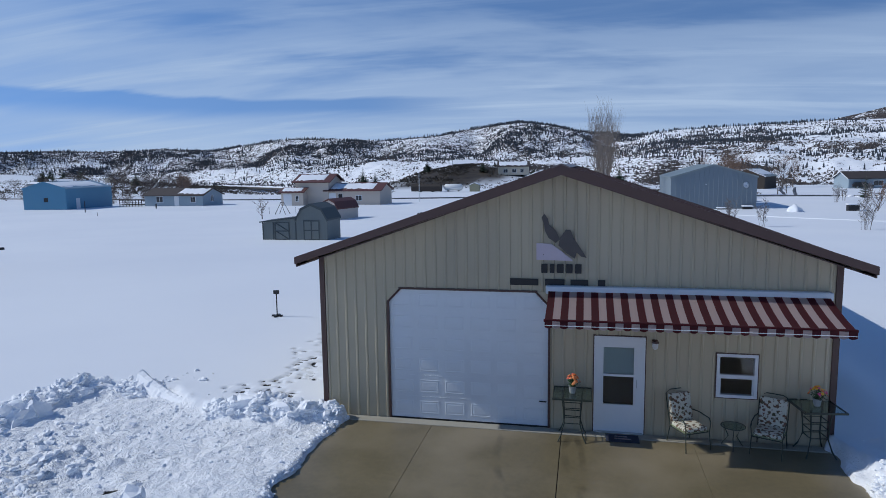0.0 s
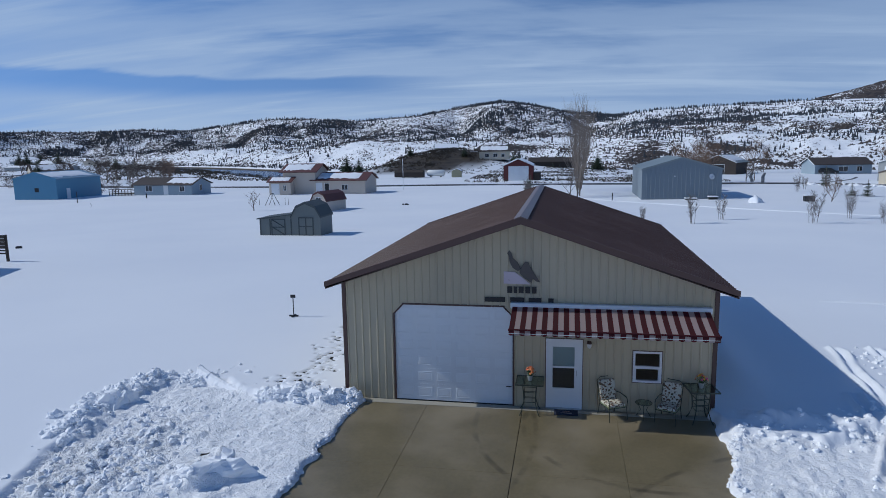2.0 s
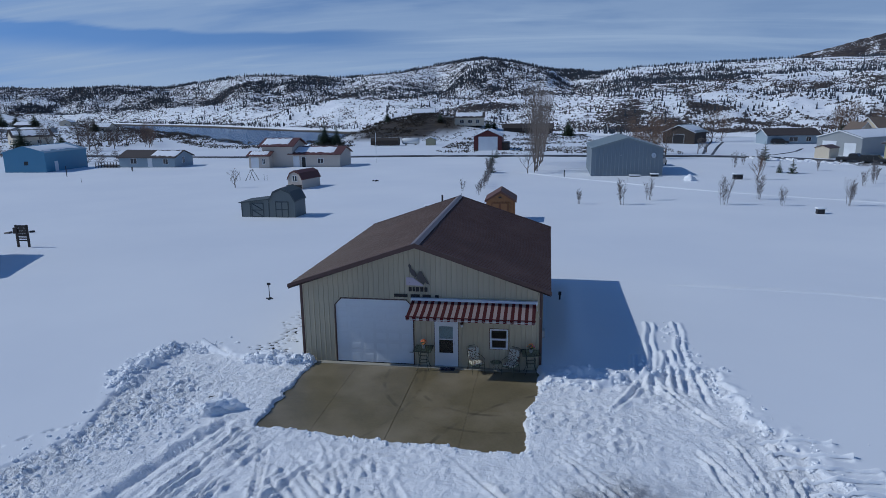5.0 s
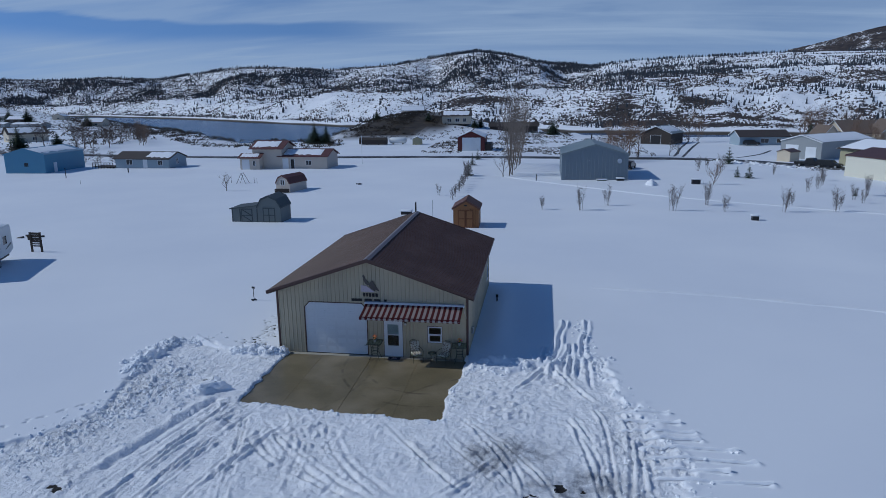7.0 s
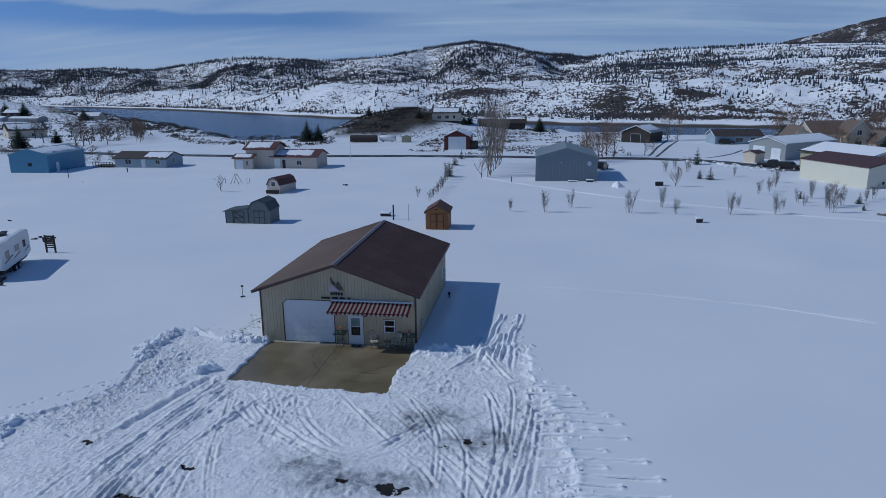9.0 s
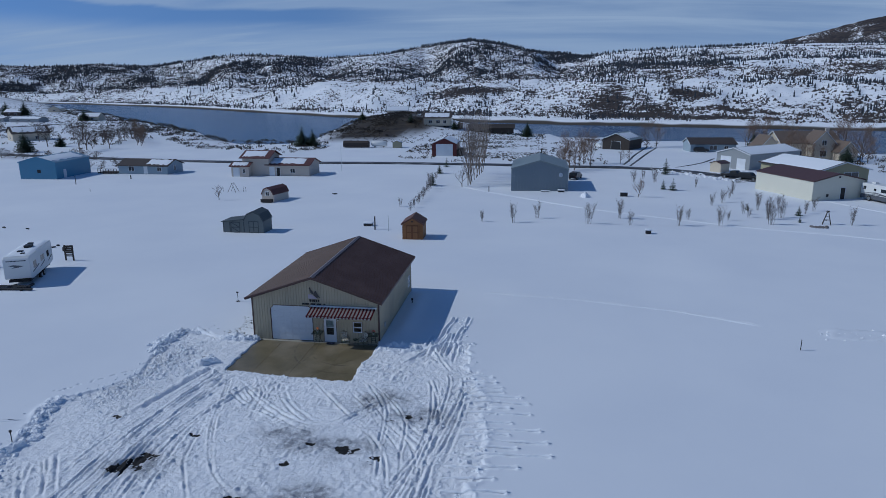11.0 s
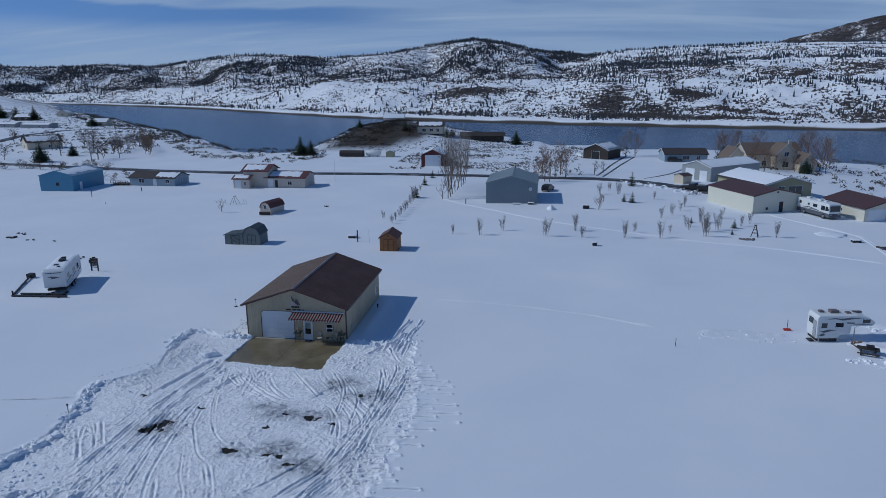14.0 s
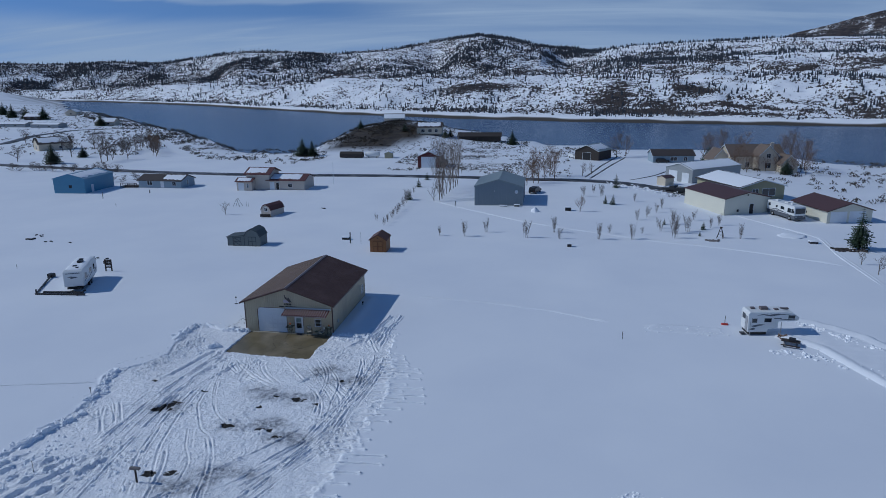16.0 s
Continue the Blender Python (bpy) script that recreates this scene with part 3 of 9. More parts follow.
        for k in range(n):
            f = (k + rnd.random()) / n
            px, py = a[0] + (b[0] - a[0]) * f + rnd.gauss(0, wide), a[1] + (b[1] - a[1]) * f + rnd.gauss(0, 0.1)
            m = (abs(xc - px) < 0.5) & (abs(yc - py) < 0.5)
            rx, ry = rnd.uniform(0.05, 0.11), rnd.uniform(0.05, 0.09)
            holes[m] = np.maximum(holes[m], np.exp(-(((xc[m] - px) / rx) ** 2 + ((yc[m] - py) / ry) ** 2) ** 1.5) * rnd.uniform(0.5, 1.0))
    prints = np.zeros_like(X)
    prints[core] = holes
    Z -= 0.13 * prints
    # the apron and the footprint of the building are clear
    ragged = 0.22 * fbm(X / 0.5, Y / 0.5, 3)
    right_side = 10.1 + 0.35 * step(-3.2, -0.5, Y) + 0.25 * step(-0.9, -2.2, Y) * step(-4.5, -2.2, Y)
    front_side = -6.35 - 0.085 * (X - 0.5)
    clear = np.minimum(np.minimum(X - 0.55, right_side - X), np.minimum(Y - front_side, 0.2 - Y)) + ragged
    house = np.minimum(np.minimum(X - 0.03, 10.53 - X), np.minimum(Y + 0.1, 13.2 - Y))
    gone = np.maximum(step(-0.10, 0.10, clear), step(-0.02, 0.05, house))
    Z = Z * (1 - gone) - 0.25 * gone
    bare, grime = np.zeros_like(X), np.zeros_like(X)
    torn = fbm(X / 0.6, Y / 0.6, 4, 0.75)
    for bx, by, rx, ry in SOIL:
        bare = np.maximum(bare, np.exp(-(((X - bx) / rx) ** 2 + ((Y - by) / ry) ** 2)))
    bare = step(0.30, 0.62, bare * (0.95 + 2.6 * torn))
    for bx, by, rx, ry in GRIME:
        grime = np.maximum(grime, np.exp(-(((X - bx) / (1.25 * rx)) ** 2 + ((Y - by) / (1.5 * ry)) ** 2)))
    grime = np.clip(1.7 * grime * (0.7 + 1.5 * fbm(X / 1.5, Y / 1.5, 3)), 0, 1)
    Z -= 0.05 * bare * packed
    bare = np.maximum(bare * packed, step(0.22, 0.45, prints) * (X > -2.9) * (Y > -1.0))
    hillside = np.exp(-((X + 46) / 24) ** 2 - ((Y - 250) / 46) ** 2)
    brown = step(0.30, 0.55, hillside + 0.35 * fbm(X / 9, Y / 9, 3)) * (Y > 190) * (Y < 420)
    over = Y - np.interp(X, EDGE_X, EDGE_Y)
    brown = np.maximum(brown, 0.75 * step(-6, 12, over) * step(0.0, 0.25, fbm(X / 7, Y / 7, 3) + 0.1) * (X < -60))
    nx, ny = X.shape
    idx = np.arange(nx * ny).reshape(nx, ny)
    faces = np.stack([idx[:-1, :-1], idx[1:, :-1], idx[1:, 1:], idx[:-1, 1:]], -1).reshape(-1, 4)
    me = soup("ground", np.stack([X, Y, Z], -1).reshape(-1, 3), faces, snow_material(), True)
    for name, field in (("bare", bare), ("packed", packed), ("brown", brown), ("grime", grime * packed), ("rubble", rubble), ("tread", packed * np.exp(-((X + 1.9) / 2.7) ** 2 - ((Y + 3.2) / 2.6) ** 2))):
        me.attributes.new(name, "FLOAT", "POINT").data.foreach_set("value", np.clip(field, 0, 1).astype(np.float32).ravel())
    tagged(new("ground", me), "snow-covered field, ploughed and rutted before the building", "snow field", kind="structure")


def snow_material():
    m = bpy.data.materials.new("snow")
    m.use_nodes = True
    n, l = m.node_tree.nodes, m.node_tree.links
    b = n["Principled BSDF"]
    b.inputs["Roughness"].default_value = 0.7
    b.inputs["Specular IOR Level"].default_value = 0.25
    tcd = n.new("ShaderNodeTexCoord")

    def tex(scale, detail=4, rough=0.5):
        t = n.new("ShaderNodeTexNoise")
        t.inputs["Scale"].default_value, t.inputs["Detail"].default_value, t.inputs["Roughness"].default_value = scale, detail, rough
        l.new(tcd.outputs["Object"], t.inputs["Vector"])
        return t.outputs["Fac"]

    def attr(name):
        a = n.new("ShaderNodeAttribute")
        a.attribute_name = name
        return a.outputs["Fac"]

    def mix(fac, a, bb):
        x = n.new("ShaderNodeMix")
        x.data_type = "RGBA"
        for sock, v in ((0, fac), (6, a), (7, bb)):
            if isinstance(v, tuple):
                x.inputs[sock].default_value = (*v, 1)
            elif isinstance(v, float):
                x.inputs[sock].default_value = v
            else:
                l.new(v, x.inputs[sock])
        return x.outputs[2]

    def ramp(v, lo, hi, to=1.0):
        r = n.new("ShaderNodeMapRange")
        r.inputs[1].default_value, r.inputs[2].default_value, r.inputs[4].default_value = lo, hi, to
        l.new(v, r.inputs[0])
        return r.outputs[0]

    def times(a, c):
        x = n.new("ShaderNodeMath")
        x.operation = "MULTIPLY"
        l.new(a, x.inputs[0])
        if isinstance(c, float):
            x.inputs[1].default_value = c
        else:
            l.new(c, x.inputs[1])
        return x.outputs[0]

    fresh = mix(ramp(tex(0.06, 5), 0.35, 0.65), (0.745, 0.77, 0.815), (0.80, 0.82, 0.85))
    trodden = mix(ramp(tex(1.3, 6, 0.6), 0.35, 0.65), (0.83, 0.84, 0.86), (0.93, 0.935, 0.945))
    col = mix(attr("packed"), fresh, trodden)
    col = mix(times(attr("grime"), ramp(tex(2.2, 6, 0.65), 0.30, 0.60, 0.85)), col, (0.19, 0.20, 0.23))
    soil = mix(tex(3.0, 6, 0.7), (0.008, 0.008, 0.008), (0.034, 0.031, 0.028))
    ragged = n.new("ShaderNodeMath")
    ragged.operation = "MULTIPLY_ADD"
    l.new(tex(5.5, 8, 0.8), ragged.inputs[0])
    ragged.inputs[1].default_value = 1.7
    l.new(attr("bare"), ragged.inputs[2])
    col = mix(times(ramp(ragged.outputs[0], 1.24, 1.50), ramp(attr("bare"), 0.10, 0.35)), col, soil)
    grass = mix(ramp(tex(0.25, 6, 0.65), 0.35, 0.65), (0.024, 0.019, 0.013), (0.075, 0.058, 0.037))
    col = mix(attr("brown"), col, grass)
    l.new(col, b.inputs["Base Color"])
    b1, b2 = n.new("ShaderNodeBump"), n.new("ShaderNodeBump")
    b1.inputs["Distance"].default_value = 0.09
    l.new(tex(5.5, 6, 0.65), b1.inputs["Height"])
    l.new(times(attr("packed"), 0.75), b1.inputs["Strength"])
    # broken crumbs: rounded cells of uneven height
    cells = n.new("ShaderNodeTexVoronoi")
    cells.feature = "SMOOTH_F1"
    cells.inputs["Scale"].default_value, cells.inputs["Smoothness"].default_value, cells.inputs["Detail"].default_value = 6.5, 0.25, 2.0
    warp = n.new("ShaderNodeVectorMath")
    warp.operation = "ADD"
    swirl = n.new("ShaderNodeTexNoise")
    swirl.inputs["Scale"].default_value, swirl.inputs["Detail"].default_value = 3.0, 3.0
    l.new(tcd.outputs["Object"], swirl.inputs["Vector"])
    l.new(tcd.outputs["Object"], warp.inputs[0])
    l.new(swirl.outputs["Color"], warp.inputs[1])
    l.new(warp.outputs[0], cells.inputs["Vector"])
    b4 = n.new("ShaderNodeBump")
    b4.invert = True
    b4.inputs["Distance"].default_value = 0.075
    l.new(cells.outputs["Distance"], b4.inputs["Height"])
    crumb = n.new("ShaderNodeMath")
    crumb.operation = "MULTIPLY_ADD"
    l.new(attr("packed"), crumb.inputs[0])
    crumb.inputs[1].default_value = 0.28
    l.new(times(attr("rubble"), 0.5), crumb.inputs[2])
    l.new(crumb.outputs[0], b4.inputs["Strength"])
    wave = n.new("ShaderNodeTexWave")
    wave.inputs["Scale"].default_value, wave.inputs["Distortion"].default_value, wave.inputs["Detail"].default_value, wave.inputs["Detail Scale"].default_value = 3.6, 5.0, 2.0, 0.35
    wmap = n.new("ShaderNodeMapping")
    wmap.inputs["Rotation"].default_value = (0, 0, radians(62))
    l.new(tcd.outputs["Object"], wmap.inputs[0])
    l.new(wmap.outputs[0], wave.inputs["Vector"])
    b3 = n.new("ShaderNodeBump")
    b3.inputs["Distance"].default_value = 0.03
    l.new(wave.outputs["Fac"], b3.inputs["Height"])
    l.new(times(times(attr("tread"), ramp(tex(0.55, 3), 0.46, 0.56)), 0.7), b3.inputs["Strength"])
    l.new(b3.outputs[0], b4.inputs["Normal"])
    l.new(b4.outputs[0], b1.inputs["Normal"])
    b2.inputs["Distance"].default_value = 0.03
    b2.inputs["Strength"].default_value = 0.18
    l.new(tex(1.4, 4), b2.inputs["Height"])
    l.new(b1.outputs[0], b2.inputs["Normal"])
    l.new(b2.outputs[0], b.inputs["Normal"])
    return m


make_ground()


# ---- river and far bank ----
def make_river():
    m = bpy.data.materials.new("river_water")
    m.use_nodes = True
    n, l = m.node_tree.nodes, m.node_tree.links
    b = n["Principled BSDF"]
    b.inputs["Base Color"].default_value = (0.030, 0.075, 0.170, 1)
    b.inputs["Roughness"].default_value = 0.24
    b.inputs["IOR"].default_value = 1.33
    tcd, nz, bp, mp = (n.new(k) for k in ("ShaderNodeTexCoord", "ShaderNodeTexNoise", "ShaderNodeBump", "ShaderNodeMapping"))
    mp.inputs["Scale"].default_value = (0.02, 0.05, 1)
    l.new(tcd.outputs["Object"], mp.inputs[0])
    l.new(mp.outputs[0], nz.inputs["Vector"])
    nz.inputs["Scale"].default_value, nz.inputs["Detail"].default_value = 1.0, 8
    bp.inputs["Strength"].default_value, bp.inputs["Distance"].default_value = 0.10, 0.6
    l.new(nz.outputs["Fac"], bp.inputs["Height"])
    l.new(bp.outputs[0], b.inputs["Normal"])
    bm = bmesh.new()
    bmesh.ops.create_grid(bm, x_segments=40, y_segments=40, size=1)
    bmesh.ops.transform(bm, matrix=Matrix.Translation((0, 2100, WATER)) @ Matrix.Diagonal((4500, 2150, 1, 1)), verts=bm.verts[:])
    tagged(new("water", as_mesh("water", bm, m)), "dark blue river water below the bank", "river", kind="structure")


make_river()
EYE = (25.0, -50.0)
SHORE_A, SHORE_R = [-75, -45, -38.4, -35, -30.6, -24.5, -17.3, -7.8, 2.1, 11, 19.4, 25.3, 65], [4150, 3900, 3500, 3090, 2650, 2100, 1700, 1466, 1351, 1320, 1322, 1350, 1500]
RIDGE_A = [-75, -50, -41.7, -38.2, -35.2, -31, -29.3, -25, -21.9, -17.4, -12.7, -9.9, -7.6, -5.7, -3.3, -0.6, 1.5, 3.5, 5.75, 10, 14.1, 18, 24, 40, 65]
RIDGE_E = [1.0, 1.1, 1.28, 1.25, 1.44, 1.30, 1.60, 2.20, 2.20, 2.03, 2.36, 2.88, 3.2, 3.42, 3.1, 2.5, 2.28, 2.05, 2.28, 2.50, 2.58, 2.64, 2.54, 2.3, 1.5]


def far_land(az, s):
    """Height and distance of the far bank at an azimuth, s running from the shore (0) to the skyline (1)."""
    rs = np.interp(az, SHORE_A, SHORE_R)
    rk = np.interp(az, [-75, -30, -26, 0, 5, 24, 40, 65], [4780, 4750, 4450, 4300, 3500, 3300, 3600, 4200])
    hk = 24 + rk * np.tan(np.radians(np.interp(az, RIDGE_A, RIDGE_E)))
    r = rs + (rk - rs) * s
    x, y = EYE[0] + r * np.sin(np.radians(az)), EYE[1] + r * np.cos(np.radians(az))
    mesa = step(1, 6, az)
    # a snowy bench above the shore, its front worn into shallow draws
    bench = np.interp(az, [-75, -45, -38, -31, -25, 65], [28, 28, 32, 48, 68, 68]) + 6 * fbm(az / 5, az * 0, 2)
    draws = 0.05 * fbm(x / 140, y / 420, 3)
    z = WATER + 8 * step(0, 0.02, s) + bench * step(0.03, 0.27, s + draws * step(0.03, 0.1, s)) ** 1.1
    # round knolls before the main ridge; one even slope on the mesa
    up = hk - WATER - 8 - bench
    knoll = np.clip(0.48 + 0.8 * fbm(az / 4.5 + 3, az * 0 + 11, 2), 0.12, 0.74)
    ridge = knoll * step(0.34, 0.66, s) + (1 - knoll) * step(0.58, 1.0, s)
    even = np.clip((s - 0.30) / 0.70, 0, 1)
    even = 0.10 * step(0.22, 0.34, s) + 0.90 * (0.75 * even + 0.25 * even * even * (3 - 2 * even))
    z = z + up * (ridge * (1 - mesa) + even * mesa)
    body = step(0.06, 0.25, s) * (1 - 0.90 * step(0.78, 0.985, s))
    z = z + body * (58 * fbm(x / 520, y / 520, 3) * (0.2 + 0.8 * s) * (1 - 0.6 * mesa) + 20 * fbm(x / 140, y / 140, 3) + 8 * fbm(x / 42, y / 42, 2))
    # nothing before the skyline stands above it
    sight = 24 + (hk - 24) * r / rk - 9 * (1 - step(0.93, 1.0, s))
    z = np.where(s < 1, np.minimum(z, sight), z)
    z = z - 130 * step(1.0, 1.3, s) + 4 * fbm(az * 1.3, az * 0 + 3, 2) * step(0.9, 1, s)
    return x, y, z


def hill_material():
    m = bpy.data.materials.new("snowy_hillside")
    m.use_nodes = True
    n, l = m.node_tree.nodes, m.node_tree.links
    b = n["Principled BSDF"]
    b.inputs["Roughness"].default_value = 0.85
    b.inputs["Specular IOR Level"].default_value = 0.1
    tcd, mp = n.new("ShaderNodeTexCoord"), n.new("ShaderNodeMapping")
    mp.inputs["Scale"].default_value = (1, 1, 3.2)
    l.new(tcd.outputs["Object"], mp.inputs[0])

    def tex(scale, detail, rough):
        t = n.new("ShaderNodeTexNoise")
        t.inputs["Scale"].default_value, t.inputs["Detail"].default_value, t.inputs["Roughness"].default_value = scale, detail, rough
        l.new(mp.outputs[0], t.inputs["Vector"])
        return t.outputs["Fac"]

    def ramp(v, lo, hi, to=1.0):
        r = n.new("ShaderNodeMapRange")
        r.inputs[1].default_value, r.inputs[2].default_value, r.inputs[4].default_value = lo, hi, to
        l.new(v, r.inputs[0])
        return r.outputs[0]

    def join(a, c, op):
        x = n.new("ShaderNodeMath")
        x.operation = op
        l.new(a, x.inputs[0])
        l.new(c, x.inputs[1])
        return x.outputs[0]

    att = n.new("ShaderNodeAttribute")
    att.attribute_name = "brush"
    limit = n.new("ShaderNodeMath")
    limit.operation = "MULTIPLY_ADD"
    limit.inputs[1].default_value, limit.inputs[2].default_value = 0.33, 0.0
    l.new(att.outputs["Fac"], limit.inputs[0])
    # tufts and clumps: fine specks gathered by a broader drift
    fine, drift = tex(0.085, 5, 0.72), tex(0.021, 3, 0.6)
    gather = n.new("ShaderNodeMath")
    gather.operation = "MULTIPLY_ADD"
    gather.inputs[1].default_value = 0.42
    l.new(drift, gather.inputs[0])
    l.new(fine, gather.inputs[2])
    cover = ramp(join(gather.outputs[0], limit.outputs[0], "ADD"), 0.905, 0.97)
    mixn = n.new("ShaderNodeMix")
    mixn.data_type = "RGBA"
    l.new(cover, mixn.inputs[0])
    snow_tone, brush_tone = n.new("ShaderNodeMix"), n.new("ShaderNodeMix")
    for node, fac, a, c in ((snow_tone, tex(0.012, 4, 0.6), (0.86, 0.875, 0.90, 1), (0.96, 0.965, 0.975, 1)), (brush_tone, tex(0.03, 4, 0.6), (0.034, 0.034, 0.040, 1), (0.088, 0.072, 0.064, 1))):
        node.data_type = "RGBA"
        l.new(ramp(fac, 0.35, 0.65), node.inputs[0])
        node.inputs[6].default_value, node.inputs[7].default_value = a, c
    l.new(snow_tone.outputs[2], mixn.inputs[6])
    l.new(brush_tone.outputs[2], mixn.inputs[7])
    mud = n.new("ShaderNodeAttribute")
    mud.attribute_name = "mud"
    bank = n.new("ShaderNodeMix")
    bank.data_type = "RGBA"
    l.new(mud.outputs["Fac"], bank.inputs[0])
    l.new(mixn.outputs[2], bank.inputs[6])
    bank.inputs[7].default_value = (0.085, 0.075, 0.062, 1)
    l.new(bank.outputs[2], b.inputs["Base Color"])
    return m


# dark thickets and woods of the far slopes: azimuth, way up, their spreads, amount
THICKETS = [(-7.1, 0.168, 2.2, 0.022, 0.9), (-3.6, 0.178, 2.0, 0.012, 0.7), (5.0, 0.115, 1.6, 0.022, 0.75), (6.2, 0.132, 0.7, 0.04, 0.6), (6.6, 0.072, 5.0, 0.012, 0.8), (12.2, 0.17, 0.9, 0.022, 0.8), (10.9, 0.150, 0.7, 0.022, 0.6),
            (13.3, 0.103, 2.2, 0.010, 0.5), (17.0, 0.105, 2.2, 0.012, 0.6), (14.5, 0.066, 3.5, 0.008, 0.7), (19.4, 0.376, 0.6, 0.02, 0.6), (24.0, 0.421, 1.2, 0.03, 0.5), (23.0, 0.153, 0.9, 0.02, 0.6), (24.2, 0.095, 1.4, 0.025, 0.7),
            (-32.4, 0.03, 1.2, 0.03, 0.6), (-23.7, 0.246, 1.0, 0.008, 0.4), (-0.7, 0.168, 0.5, 0.012, 0.6), (-11.9, 0.158, 0.5, 0.012, 0.5), (9.0, 0.10, 1.2, 0.02, 0.4)]
WOODS = [(-40.9, 0.47, 2.2, 0.07, 0.75), (-36.2, 0.82, 1.6, 0.06, 0.5), (-32.3, 0.61, 1.8, 0.08, 0.7), (-28.3, 0.70, 2.4, 0.16, 0.4), (-24.5, 0.80, 3.2, 0.12, 0.55), (-19.5, 0.77, 2.8, 0.14, 0.7), (-19.4, 0.53, 1.5, 0.07, 0.6),
         (-15.2, 0.76, 1.6, 0.10, 0.5), (-5.2, 0.97, 3.2, 0.05, 0.9), (0.6, 0.90, 2.6, 0.10, 0.75), (0.4, 0.57, 1.6, 0.08, 0.6), (2.4, 0.84, 1.2, 0.14, 0.6), (-1.2, 0.47, 0.8, 0.05, 0.35), (2.2, 0.41, 1.6, 0.05, 0.4), (-4.2, 0.36, 1.2, 0.02, 0.5), (-13.5, 0.345, 3.0, 0.012, 0.6), (-21.0, 0.345, 2.0, 0.012, 0.4)]


def woods(az, s, x, y):
    """How thick the firs stand, 0 to 1: close in the draws and on the crests, open on the sunny faces."""
    near = 1.1 * fbm(x / 330, y / 330, 4, 0.6) + 0.45 * fbm(x / 70, y / 70, 2) - 0.38 - 0.10 * (1 - step(-34, -24, az))
    near = near + 0.16 * step(0.9, 1.0, s)
    for a0, s0, aw, sw, amount in WOODS:
        near = near + 0.95 * amount * np.exp(-((az - a0) / aw) ** 2 - ((s - s0) / sw) ** 2)
    return step(-0.06, 0.30, near) * step(0.30, 0.37, s) * (1 - step(3.5, 6, az))


def scrub(az, s, x, y):
    """How much low brush the far slopes carry."""
    rough = fbm(x / 170, y / 170, 4, 0.6)
    mesa = step(2, 6, az)
    brush = np.interp(s, [0, 0.03, 0.05, 0.09, 0.20, 0.28, 0.34, 0.55, 1.0], [0, 0.05, 0.55, 0.44, 0.38, 0.40, 0.60, 0.62, 0.58]) * (1 - mesa)
    brush = brush + np.interp(s, [0, 0.03, 0.05, 0.10, 0.2, 0.35, 0.5, 0.8, 0.97, 1.0], [0, 0.05, 0.55, 0.50, 0.43, 0.48, 0.47, 0.40, 0.28, 0.22]) * mesa
    brush = brush * (1 + 0.6 * rough) + 0.34 * mesa * fbm(az / 3, s * 26, 3) * step(0.05, 0.1, s)
    for a0, s0, aw, sw, amount in THICKETS:
        ragged = ((az - a0) / aw) ** 2 + ((s - s0) / sw) ** 2 + 1.6 * rough
        brush = brush + 0.75 * amount * np.exp(-np.maximum(0, ragged))
    return brush + 0.2 * woods(az, s, x, y)


